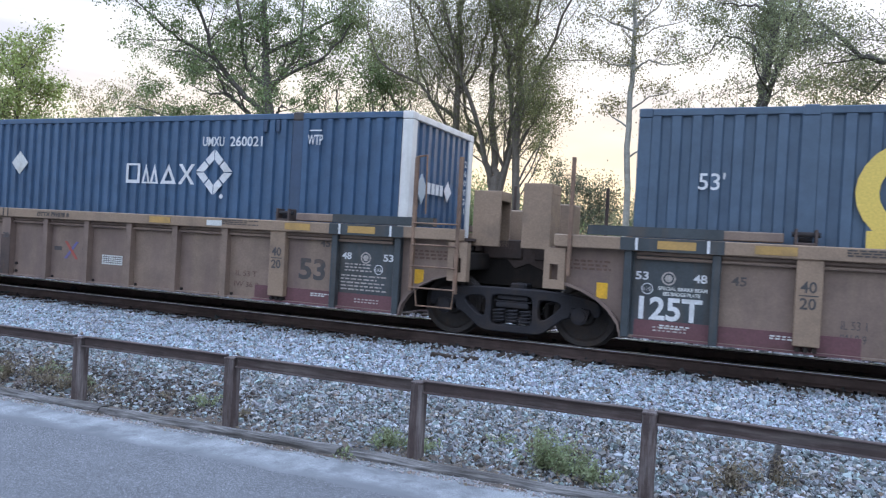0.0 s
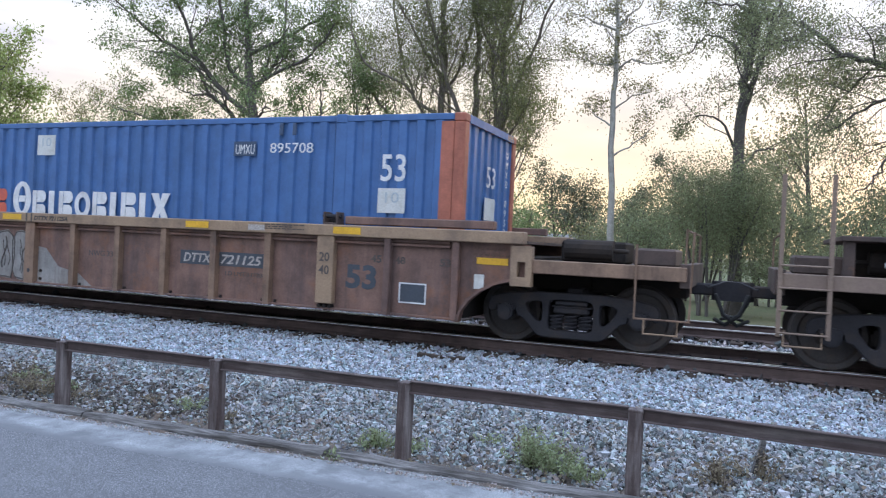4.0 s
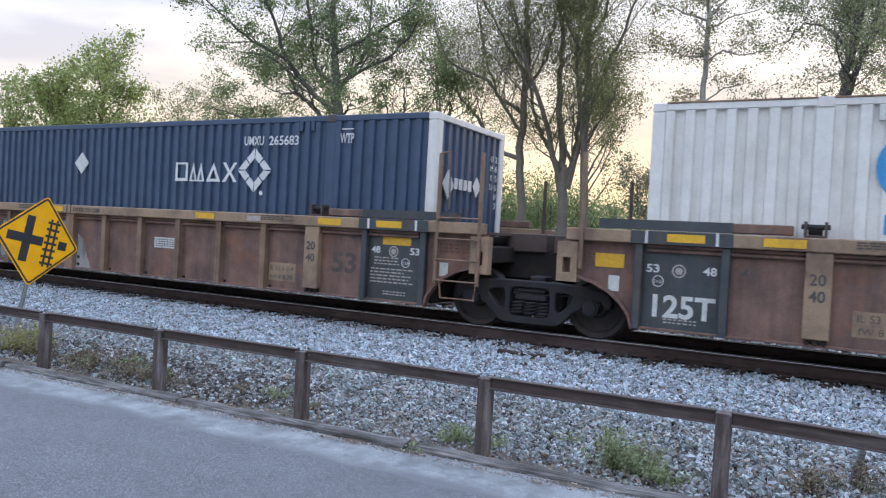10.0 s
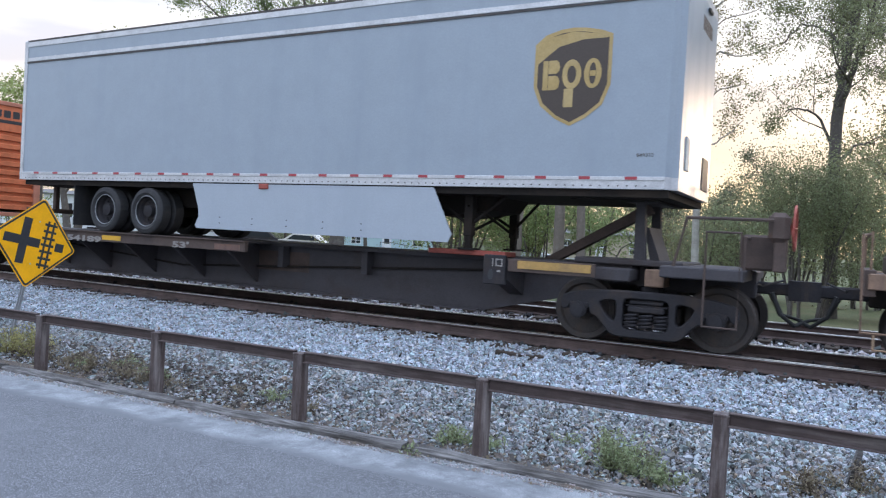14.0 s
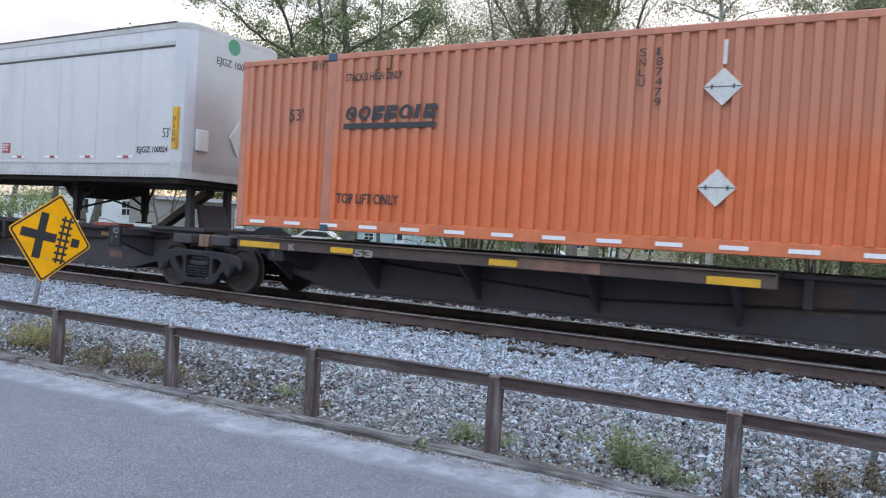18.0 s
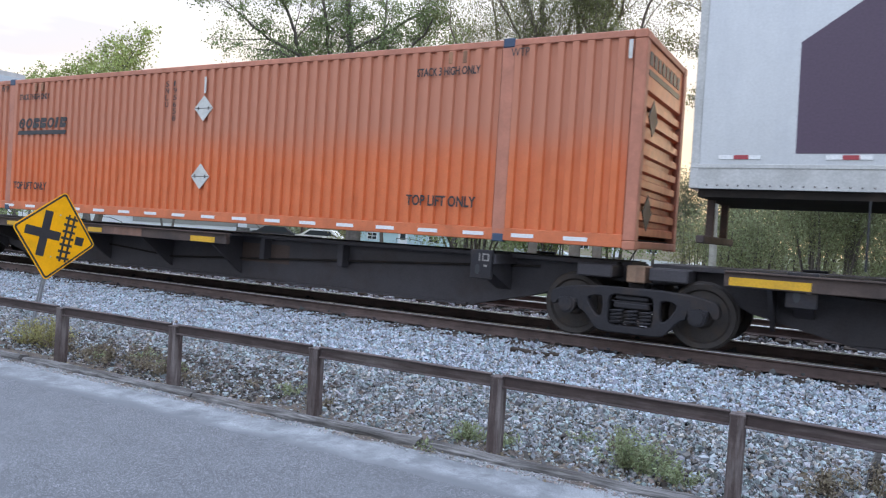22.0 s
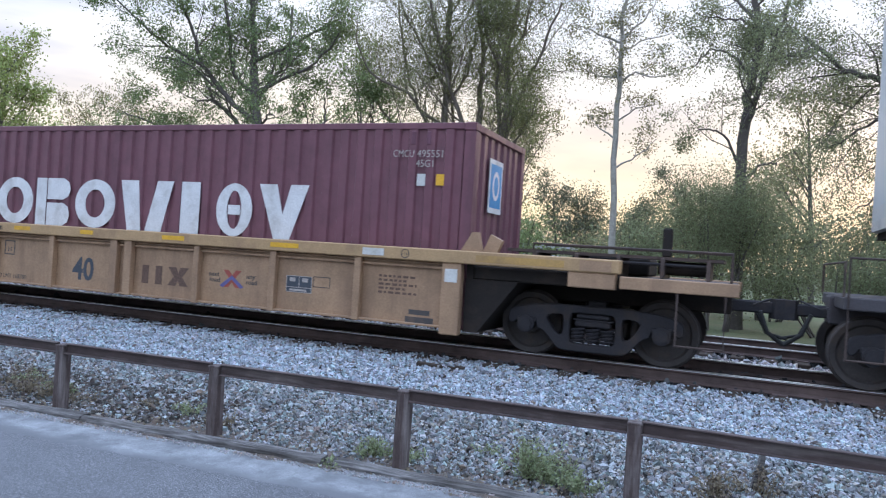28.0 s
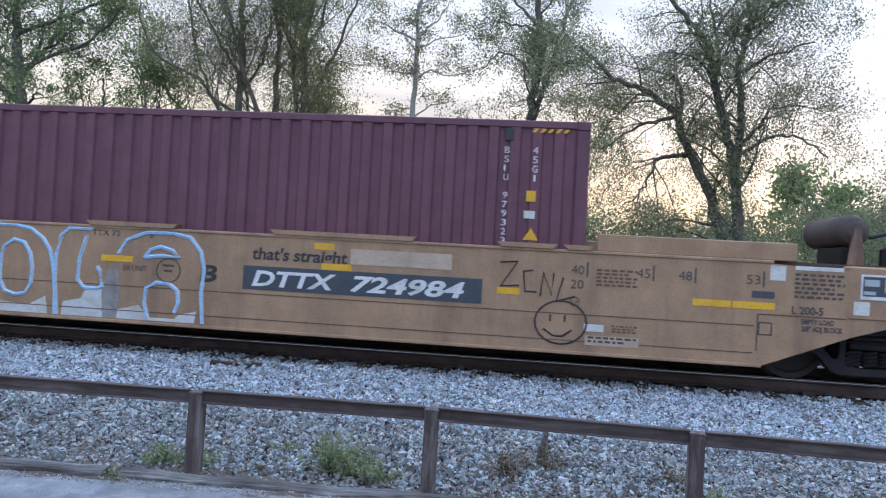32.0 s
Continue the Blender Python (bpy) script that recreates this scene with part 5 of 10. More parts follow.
def wave_letters(x0, x1, z0, z1, n, seed):
    """Bulging sprayed shapes, side by side."""
    r = random.Random(seed)
    out, w = [], (x1 - x0) / n
    for i in range(n):
        cx = x0 + (i + 0.5) * w
        pts = []
        for k in range(14):
            a = 2 * math.pi * k / 14
            ex = 0.52 * w * (1 + 0.12 * r.uniform(-1, 1))
            ez = 0.5 * (z1 - z0) * (1 + 0.10 * r.uniform(-1, 1))
            c, s = math.cos(a), math.sin(a)
            pts.append((cx + ex * math.copysign(abs(c) ** 0.6, c), (z0 + z1) / 2 + ez * math.copysign(abs(s) ** 0.55, s)))
        out.append([(u, max(z0, min(z1, v))) for u, v in pts])
    return out


def tag_lines(car, x0, x1, z0, z1, n, seed, y):
    """Dark sprayed lines over the fill: a wobbling outline and inner strokes for each fat letter."""
    r = random.Random(seed + 50)
    for pts in wave_letters(x0, x1, z0 + 0.02, z1 - 0.02, n, seed):
        fine = []
        for i, (u, v) in enumerate(pts):
            a, b = pts[(i + 1) % len(pts)]
            fine += [(u + r.uniform(-0.012, 0.012), v + r.uniform(-0.012, 0.012)), ((u + a) / 2, (v + b) / 2)]
        part("graffiti_outline", Geo().tube([(u, y, v) for u, v in fine + fine[:1]], 0.011, 5), M_GREYMARK, car)
        cx = sum(u for u, _ in pts) / len(pts)
        for k in range(3):
            lo, hi = r.uniform(0.08, 0.35), r.uniform(0.6, 0.92)
            c, ph, am = cx + r.uniform(-0.16, 0.16), r.uniform(0, 6), r.uniform(0.03, 0.09)
            line = [(c + am * math.sin(ph + 0.55 * i), z0 + (z1 - z0) * (lo + (hi - lo) * i / 9)) for i in range(10)]
            part("graffiti_stroke", Geo().tube([(u, y, v) for u, v in line], r.choice((0.007, 0.009, 0.013)), 5), M_GREYMARK, car)


# ---- containers ----
def corrugated(g, x0, x1, z0, z1, y, s, pitch, depth):
    """A wall of pressed ribs along x; s points outwards."""
    n = max(1, round((x1 - x0) / pitch))
    p = (x1 - x0) / n
    xs = []
    for i in range(n):
        a = x0 + i * p
        xs += [(a, 0), (a + 0.42 * p, 0), (a + 0.50 * p, 1), (a + 0.92 * p, 1)]
    xs.append((x1, 0))
    vs = [(x, y - s * depth * k, z) for z in (z0, z1) for x, k in xs]
    m = len(xs)
    g.add(vs, [(i, i + 1, m + i + 1, m + i) for i in range(m - 1)])


def corrugated_end(g, y0, y1, z0, z1, x, s, pitch, depth):
    n = max(1, round((y1 - y0) / pitch))
    p = (y1 - y0) / n
    ys = []
    for i in range(n):
        a = y0 + i * p
        ys += [(a, 0), (a + 0.42 * p, 0), (a + 0.50 * p, 1), (a + 0.92 * p, 1)]
    ys.append((y1, 0))
    vs = [(x - s * depth * k, y, z) for z in (z0, z1) for y, k in ys]
    m = len(ys)
    g.add(vs, [(i, i + 1, m + i + 1, m + i) for i in range(m - 1)])


def container(right, length, z0, paint, label, ends=None, pitch=0.22, depth=0.042, posts40=True, ribs_end=False, door_left=True, lower=None, castings=None, rods=None, posts=None, group="containers on the train", height=2.896):
    """A steel box: corrugated sides, rails, corner posts and castings, doors at one end. x runs from -length to 0 at its right end."""
    c = thing("shipping_container", label, "container", group=group)
    MOVING.append((c, right))
    L, H, W = length, height, 1.219
    ends = ends or paint
    castings = castings or paint
    segs = [(-L + 0.17, -0.17)]
    if posts40:
        a, b = -(L - 12.192) / 2 - 0.1, -L + (L - 12.192) / 2 + 0.1
        segs = [(-L + 0.17, b - 0.2), (b, a), (a + 0.2, -0.17)]
        for x in (a + 0.1, b - 0.1):
            for s in (-1, 1):
                part("lifting_post", Geo().box(x - 0.1, x + 0.1, s * (W - 0.05), s * (W + 0.0), z0 + 0.1, z0 + H - 0.08, 0.008), posts or paint, c)
                part("lifting_casting", Geo().box(x - 0.09, x + 0.09, s * (W - 0.1), s * (W + 0.012), z0 + H - 0.12, z0 + H + 0.012, 0.012), castings, c)
                part("lower_casting", Geo().box(x - 0.09, x + 0.09, s * (W - 0.1), s * (W + 0.008), z0, z0 + 0.12, 0.012), castings, c)
    for s in (-1, 1):
        for x0, x1 in segs:
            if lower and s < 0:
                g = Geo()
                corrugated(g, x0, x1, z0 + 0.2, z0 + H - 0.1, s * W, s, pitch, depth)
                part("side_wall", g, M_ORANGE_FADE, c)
            else:
                g = Geo()
                corrugated(g, x0, x1, z0 + 0.15, z0 + H - 0.1, s * W, s, pitch, depth)
                part("side_wall", g, paint, c)
        part("top_rail", Geo().box(-L + 0.17, -0.17, s * (W - 0.07), s * W, z0 + H - 0.1, z0 + H - 0.005, 0.01), paint, c)
        part("bottom_rail", Geo().box(-L + 0.17, -0.17, s * (W - 0.07), s * W, z0 + 0.02, z0 + (0.2 if lower else 0.15), 0.01), lower or paint, c)
        for x in (-L, -0.17):
            post = part("corner_post", Geo().box(x, x + 0.17, s * (W - 0.17), s * W, z0 + 0.118, z0 + H - 0.118, 0.012), ends, c)
            part("corner_casting", Geo().box(x - 0.002, x + 0.172, s * (W - 0.172), s * (W + 0.003), z0 + H - 0.118, z0 + H, 0.012), ends, post)
            part("corner_casting", Geo().box(x - 0.002, x + 0.172, s * (W - 0.172), s * (W + 0.003), z0, z0 + 0.118, 0.012), ends, post)
    part("roof", Geo().box(-L + 0.05, -0.05, -W + 0.03, W - 0.03, z0 + H - 0.035, z0 + H - 0.012), paint, c)
    part("floor_frame", Geo().box(-L + 0.1, -0.1, -W + 0.05, W - 0.05, z0 + 0.03, z0 + 0.15), M_DARK, c)
    door, plain = (-L, 0.0) if door_left else (0.0, -L)
    s = 1 if plain == 0.0 else -1
    x = plain - s * 0.03
    g = Geo()
    if ribs_end:
        n = 9
        pts = []
        for i in range(n):
            a = z0 + 0.2 + i * (1.95 / n)
            pts += [(a, 0), (a + 0.1, 0), (a + 0.13, 1), (a + 0.2, 1)]
        pts += [(z0 + 2.15, 0), (z0 + H - 0.1, 0)]
        vs = [(x - s * 0.06 * k, y, z) for y in (-W + 0.17, W - 0.17) for z, k in pts]
        m = len(pts)
        g.add(vs, [(i, i + 1, m + i + 1, m + i) for i in range(m - 1)])
    else:
        corrugated_end(g, -W + 0.17, W - 0.17, z0 + 0.13, z0 + H - 0.1, x, s, pitch * 1.1, depth)
    part("end_wall", g, lower or paint, c)
    for z in (z0 + 0.02, z0 + H - 0.11):
        part("end_rail", Geo().box(plain - s * 0.1, plain, -W + 0.17, W - 0.17, z, z + 0.1, 0.01), ends, c)
    x = door - (-s) * 0.05
    for y0, y1 in ((-W + 0.18, -0.01), (0.01, W - 0.18)):
        leaf = part("door", Geo().box(door + s * 0.03, door + s * 0.07, y0, y1, z0 + 0.13, z0 + H - 0.11, 0.01), paint, c)
        for y in (y0 + 0.28, y1 - 0.28):
            part("lock_rod", Geo().cyl((door + s * 0.015, y, z0 + 0.05), (door + s * 0.015, y, z0 + H - 0.05), 0.017, 8), rods or M_ALU, leaf)
    for z in (z0 + 0.02, z0 + H - 0.11):
        part("door_sill", Geo().box(door, door + s * 0.1, -W + 0.17, W - 0.17, z, z + 0.1, 0.01), ends, c)
    return c


def diamond(c, x, z, r, material, y=-1.224, flip=1.0, name="placard"):
    return part(name, Geo().prism([(x - r * flip, z), (x, z - r), (x + r * flip, z), (x, z + r)], y, y - 0.012), material, c, "diamond placard holder")


def handle_slots(c, x, z, material):
    # raised blocks in a darker colour stand in for the shade of recesses
    for k in (0.0, 0.24):
        part("hand_hold", Geo().box(x + k - 0.035, x + k + 0.035, -1.228, -1.2, z - 0.11, z + 0.08, 0.01), material, c)


SIDE = -1.2215


# ---- well cars and their containers, from the first to the last ----
def end_marks(c, serial, y, z, step, size=0.16, wide=0.09):
    """A number that runs down the end wall, one character below another."""
    for i, ch in enumerate(serial):
        if ch != " ":
            write_end(ch, 0.003, y, z - step * i, size, M_WHITE, c, 0.03 if ch in "1I" else wide, "serial")


def umax_marks(c, serial, navy):
    """Number, ring of blocks and bars of the dark blue boxes."""
    marks("fzty", -5.5, -3.98, 2.05, 2.39, SIDE, M_WHITE, c)
    cx, cz, r = -3.58, 2.26, 0.385
    for i in range(4):
        a, b = math.pi / 2 * i, math.pi / 2 * (i + 1)
        p, q = (math.cos(a), math.sin(a)), (math.cos(b), math.sin(b))
        for u0, u1 in ((0.03, 0.47), (0.53, 0.97)):
            k = lambda u, h: (cx + r * h * (p[0] * (1 - u) + q[0] * u), cz + r * h * (p[1] * (1 - u) + q[1] * u))
            part("ring_block", Geo().prism([k(u0, 0.55), k(u1, 0.55), k(u1, 1.0), k(u0, 1.0)], SIDE, SIDE - 0.003), M_WHITE, c)
    part("small_dot", Geo().prism(hexring(-3.41, 1.87, 0.04, 0.04, 10), SIDE, SIDE - 0.003), M_WHITE, c)
    write("UMXU", -3.84, SIDE, 2.69, 0.22, M_WHITE, c, width=0.44, bold=0.003, name="owner_mark")
    write(serial, -3.28, SIDE, 2.69, 0.22, M_WHITE, c, width=0.64, bold=0.003)
    for x in (-1.79, -14.76):
        write("WTP", x, SIDE, 2.71, 0.22, M_WHITE, c, width=0.27, bold=0.003)
        part("arrow_bar", Geo().box(x + 0.03, x + 0.25, SIDE - 0.003, SIDE, 2.92, 2.94), M_WHITE, c)
    diamond(c, -8.18, 2.375, 0.215, M_OFFWHITE)
    handle_slots(c, -2.6, 3.02, navy)
    handle_slots(c, -13.7, 3.02, navy)
    # small marks on the end wall
    g = Geo()
    for i in range(4):
        g.box(0.0, 0.004, -0.62 + i * 0.16, -0.5 + i * 0.16, 2.05, 2.22)
    g.prism([(0.02, 2.14), (0.17, 1.97), (0.32, 2.14), (0.17, 2.31)], 0.0, 0.004, "x")
    part("end_emblem", g, M_WHITE, c)
    part("end_placard", Geo().prism([(-1.02, 2.1), (-0.84, 1.87), (-0.66, 2.1), (-0.84, 2.33)], 0.0, 0.02, "x"), M_GREYBLUE, c, "diamond placard holder")
    end_marks(c, "UMXU", 0.66, 2.62, 0.16, 0.15)
    end_marks(c, serial, 0.84, 2.62, 0.16, 0.15)


M_CROSS = mat("faded_blue_red_paint", (0.11, 0.10, 0.24), 0.6, stain=(0.16, 0.12, 0.2), amount=0.5, scale=6.0)
car = well_car(6.55, "tan ribbed well car carrying a faded navy container", M_TAN, M_SILL_TAN, "art", "end", dark=(-1, 1), patch=((-8.0, -7.0), (-7.0, -5.5)), upright=True)
truck(car, -9.72, 0.97, 0.44)
truck(car, 9.6)
write("IL 53 1", -5.71, -1.384, 0.59, 0.14, M_GREYMARK, car, width=0.26)
write("IW 8 9", -5.71, -1.384, 0.44, 0.14, M_GREYMARK, car, width=0.26)
box = container(6.52 + 8.077, 16.154, 0.27, M_NAVY_C, "faded navy 53-foot container with a large gold ring", pitch=0.26)
write("53'", -15.39, SIDE, 2.15, 0.29, M_WHITE, box, width=0.31, bold=0.002)
part("gold_ring", Geo().frame_of(hexring(-13.02, 2.16, 0.66, 0.62, 24), hexring(-13.02, 2.16, 0.42, 0.38, 24), SIDE, SIDE - 0.003), M_GOLD, box)
marks("ibob", -13.58, -11.4, 1.5, 1.72, SIDE, M_GOLD, box)

car = well_car(-12.87, "tan ribbed well car with dark stencil panels and maroon primer patches", M_TAN, M_SILL_TAN, "end", "art", dark=(1,), patch=((5.6, 8.05), (-6.2, -5.6)), tall=True, number="DTTX 791078 B", upright=True)
part("post_patch", Geo().box(-0.12, 0.12, -1.494, -1.49, 0.3, 1.02), M_SPINE_SILL, car, "dull dark repaint on the middle post")
write("20", -0.07, -1.495, 0.97, 0.13, M_GREYMARK, car, width=0.15, bold=0.004)
bars(lines_of(-7.6, -7.2, 0.36, 0.42, 2, 15), -1.384, M_OFFWHITE, car, "small_writing")
bars(lines_of(-6.95, -6.6, 0.36, 0.42, 2, 16), -1.384, M_OFFWHITE, car, "small_writing")
bars(lines_of(-3.75, -3.2, 0.5, 0.72, 3, 17), -1.384, M_FAINT, car, "small_writing")
truck(car, -9.6)
number_panel(car, -5.78, -4.13, 0.76, 0.97, "791078")
part("boxed_emblem", Geo().frame_of([(-3.63, 0.72), (-3.34, 0.72), (-3.34, 1.0), (-3.63, 1.0)], [(-3.615, 0.735), (-3.355, 0.735), (-3.355, 0.985), (-3.615, 0.985)], -1.384, -1.387), M_GREYMARK, car)
write("H", -3.52, -1.384, 0.77, 0.1, M_GREYMARK, car, width=0.07)
bars([(-3.57, -3.4, 0.93, 0.95), (-3.55, -3.42, 0.89, 0.91)], -1.384, M_GREYMARK, car, "small_writing")
write("LD LMT 117000", -4.9, -1.384, 0.64, 0.085, M_GREYMARK, car, width=0.75)
grid_notice(car, 2.33, 2.8, 0.62, 0.78)
write("IL 53 T", 5.22, -1.384, 0.62, 0.12, M_FAINT, car, width=0.4)
write("IW 36 0", 5.2, -1.384, 0.45, 0.12, M_FAINT, car, width=0.46)
part("crossed_emblem", Geo().prism([(1.4, 0.66), (1.47, 0.66), (1.75, 0.97), (1.68, 0.97)], -1.384, -1.387), M_CROSS, car)
part("crossed_emblem", Geo().prism([(1.68, 0.66), (1.75, 0.66), (1.47, 0.97), (1.4, 0.97)], -1.384, -1.3875), M_RED, car)
bars([(1.15, 1.33, 0.8, 0.87), (1.85, 2.05, 0.8, 0.87)], -1.384, M_GREYMARK, car, "small_writing")
box = container(-4.76, 16.154, 0.31, M_NAVY, "navy blue 53-foot container with white corner posts", ends=M_CWHITE, castings=M_GREYMARK, posts=M_NAVY_B)
umax_marks(box, "260021", M_NAVY_B)

car = well_car(-36.08, "rusty brown ribbed well car with sprayed grey graffiti", M_BROWN, M_SILL_BR, "art", "end", dark=(-1,), panel_flag=(-1,), number="DTTX 721125A")
truck(car, 9.62)
truck(car, -9.72, 0.91, 0.44)
number_panel(car, 3.3, 4.98, 0.8, 1.02, "721125", ink=M_FAINT_W)
grid_notice(car, -2.82, -2.27, 0.79, 0.94)
part("info_board", Geo().box(7.25, 7.63, -1.389, -1.384, 0.47, 0.72), M_NUMPANEL, car)
part("info_board_edge", Geo().frame_of([(7.23, 0.45), (7.65, 0.45), (7.65, 0.74), (7.23, 0.74)], [(7.25, 0.47), (7.63, 0.47), (7.63, 0.72), (7.25, 0.72)], -1.389, -1.392), M_WHITE, car)
part("repaint_patch", Geo().box(-5.7, -5.1, -1.3875, -1.3835, 0.43, 0.74), M_SILL_BR, car)
write("IL 53 1-3-8", -5.66, -1.388, 0.61, 0.11, M_GREYMARK, car, width=0.5)
write("IW 8 8 38", -5.66, -1.388, 0.47, 0.11, M_GREYMARK, car, width=0.48)
part("chalk_heart", Geo().tube([(-4.4, -1.386, 0.62), (-4.62, -1.386, 0.85), (-4.58, -1.386, 0.98), (-4.47, -1.386, 0.99), (-4.4, -1.386, 0.9), (-4.32, -1.386, 0.99), (-4.2, -1.386, 0.97), (-4.18, -1.386, 0.84), (-4.4, -1.386, 0.62)], 0.009, 5), M_GREYMARK, car, "faint dark drawn heart")
write("NWG 33", 1.31, -1.384, 0.83, 0.13, M_GREYMARK, car, width=0.54)
write("LD LMT 117200", 4.2, -1.384, 0.66, 0.09, M_GREYMARK, car, width=0.75)
spray(car, wave_letters(-2.25, 0.05, 0.3, 1.2, 4, 3) + [[(-3.14, 0.27), (-2.95, 0.45), (-2.5, 0.44), (-2.2, 0.75), (-2.0, 0.27)], [(-0.1, 0.27), (0.0, 0.95), (0.3, 0.9), (0.6, 0.6), (1.1, 0.5), (1.45, 0.27)]], -1.3845, M_SPRAY)
tag_lines(car, -2.25, 0.05, 0.3, 1.2, 4, 3, -1.388)
box = container(-28.02, 16.154, 0.264, M_BLUE, "royal blue 53-foot container with orange end frames", ends=M_FRAME_OR, pitch=0.28, depth=0.038)
marks("bobsb", -10.95, -9.02, 1.46, 1.95, SIDE, M_LOGO_RED, box, lean=0.0)
marks("bibobibix", -8.36, -5.18, 1.46, 1.93, SIDE, M_WHITE, box)
marks("s", -8.86, -8.4, 1.46, 2.09, SIDE - 0.001, M_WHITE, box)
g = Geo()
for i in range(10):
    g.box(-13.3, -12.4 + 0.25 * math.sin(math.pi * (i + 0.5) / 10), SIDE - 0.003, SIDE, 2.06 + i * 0.07, 2.085 + i * 0.07)
part("speed_stripes", g, M_WHITE, box)
diamond(box, -13.32, 2.38, 0.3, M_WHITE, SIDE, name="diamond_emblem")
part("diamond_edge", Geo().frame_of([(-13.65, 2.38), (-13.32, 2.04), (-12.99, 2.38), (-13.32, 2.72)], [(-13.59, 2.38), (-13.32, 2.1), (-13.05, 2.38), (-13.32, 2.66)], SIDE - 0.013, SIDE - 0.016), M_LOGO_RED, box)
part("emblem_core", Geo().prism(hexring(-13.3, 2.38, 0.13, 0.16, 14), SIDE - 0.013, SIDE - 0.016), M_NAVY_B, box)
write("53", -1.29, SIDE, 2.19, 0.55, M_WHITE, box, width=0.4, bold=0.006)
for x, z in ((-1.32, 1.72), (-8.29, 2.57)):
    part("pale_plate", Geo().box(x, x + 0.44, SIDE - 0.004, SIDE, z, z + 0.36), M_OFFWHITE, box, "pale square plate")
write("10", -1.2, SIDE - 0.005, 1.87, 0.22, M_GREYBLUE, box, width=0.22)
write("10", -8.17, SIDE - 0.005, 2.73, 0.22, M_GREYBLUE, box, width=0.22)
write("895708", -3.24, SIDE, 2.6, 0.22, M_WHITE, box, width=0.78)
part("owner_plate", Geo().box(-3.93, -3.5, SIDE - 0.003, SIDE, 2.55, 2.78), M_NAVY_B, box)
write("UMXU", -3.89, SIDE - 0.003, 2.58, 0.22, M_WHITE, box, width=0.36, name="owner_mark")
end_marks(box, "UMXU 895708", 0.69, 2.74, 0.157)
write_end("53", 0.003, -0.26, 2.2, 0.46, M_WHITE, box, 0.4)
part("pale_plate", Geo().box(-0.002, 0.003, -0.28, 0.2, 1.7, 2.04), M_OFFWHITE, box, "pale square plate")
part("upper_end_rail", Geo().box(-0.006, 0.004, -1.04, 1.04, 3.04, 3.155), M_BLUE, box)
for i in range(5):
    part("hazard_stripe", Geo().prism([(0.72 + 0.07 * i, 3.05), (0.75 + 0.07 * i, 3.05), (0.79 + 0.07 * i, 3.145), (0.76 + 0.07 * i, 3.145)], 0.004, 0.0065, "x"), M_YELLOW_F, box)
handle_slots(box, -3.05, 2.98, M_NAVY_B)
handle_slots(box, -13.5, 2.98, M_NAVY_B)
for s in (-1, 1):
    part("orange_end_panel", Geo().box(-0.36, -0.17, s * 1.17, s * 1.2205, 0.42, 3.04), M_FRAME_OR, box)

car = well_car(-55.5, "rusty brown ribbed well car with dark stencil panels at both ends", M_BROWN, M_SILL_BR, "art", "art", dark=(-1, 1), panel_flag=(1,), sheet_flag=(-1,))
truck(car, -9.7, 0.91, 0.44)
part("emblem_panel", Geo().box(1.28, 3.0, -1.389, -1.384, 0.7, 0.98), M_NUMPANEL, car)
marks("ix", 1.4, 2.2, 0.73, 0.95, -1.389, M_WHITE, car, lean=0.2)
marks("xi", 2.15, 2.85, 0.73, 0.95, -1.389, M_WHITE, car, lean=0.2)
grid_notice(car, -2.8, -2.26, 0.76, 0.98)
part("repaint_patch", Geo().prism([(-2.83, 0.99), (-2.75, 0.48), (-2.33, 0.48), (-2.23, 0.99)], -1.3825, -1.3865), M_SILL_BR, car, "lighter tan repaint below a notice")
part("air_hose_loop", Geo().tube([(-2.0, -1.42, 1.28), (-1.92, -1.42, 1.12), (-1.7, -1.43, 0.9), (-1.52, -1.43, 0.76), (-1.4, -1.43, 0.73), (-1.28, -1.43, 0.76), (-1.16, -1.42, 0.96), (-1.02, -1.42, 1.18), (-0.8, -1.42, 1.27)], 0.025, 8), M_HOSE, car, "black hose hanging in a loop")
part("hose_clamp", Geo().box(-1.52, -1.28, -1.46, -1.385, 0.68, 0.79, 0.012), M_DARK, car)
write("DTTX 721125C", 0.2, -1.523, 1.395, 0.1, M_BLACK, car, width=0.8, bold=0.002, shear=0.2)
write("LD LMT 117200", -4.8, -1.388, 0.54, 0.11, M_GREYMARK, car, width=0.64)
write("IL 53 1-3-8", -5.65, -1.388, 0.6, 0.12, M_GREYMARK, car, width=0.52)
write("IW 8 8 38", -5.63, -1.388, 0.46, 0.11, M_GREYMARK, car, width=0.5)
part("repaint_patch", Geo().box(-5.7, -5.1, -1.3875, -1.3835, 0.43, 0.72), M_SILL_BR, car)
part("repaint_patch", Geo().prism([(-4.88, 0.52), (-4.75, 0.42), (-4.15, 0.44), (-4.1, 0.6), (-4.2, 0.66), (-4.85, 0.66)], -1.3835, -1.3875), M_SILL_BR, car)
part("repaint_patch", Geo().prism(hexring(-3.51, 0.89, 0.27, 0.24, 10), -1.3835, -1.3875), M_SILL_BR, car)
bars([(-3.63, -3.4, 0.93, 0.96), (-3.6, -3.42, 0.87, 0.9)], -1.3875, M_GREYMARK, car, "small_writing")
write("N", -3.55, -1.388, 0.76, 0.09, M_GREYMARK, car, width=0.07)
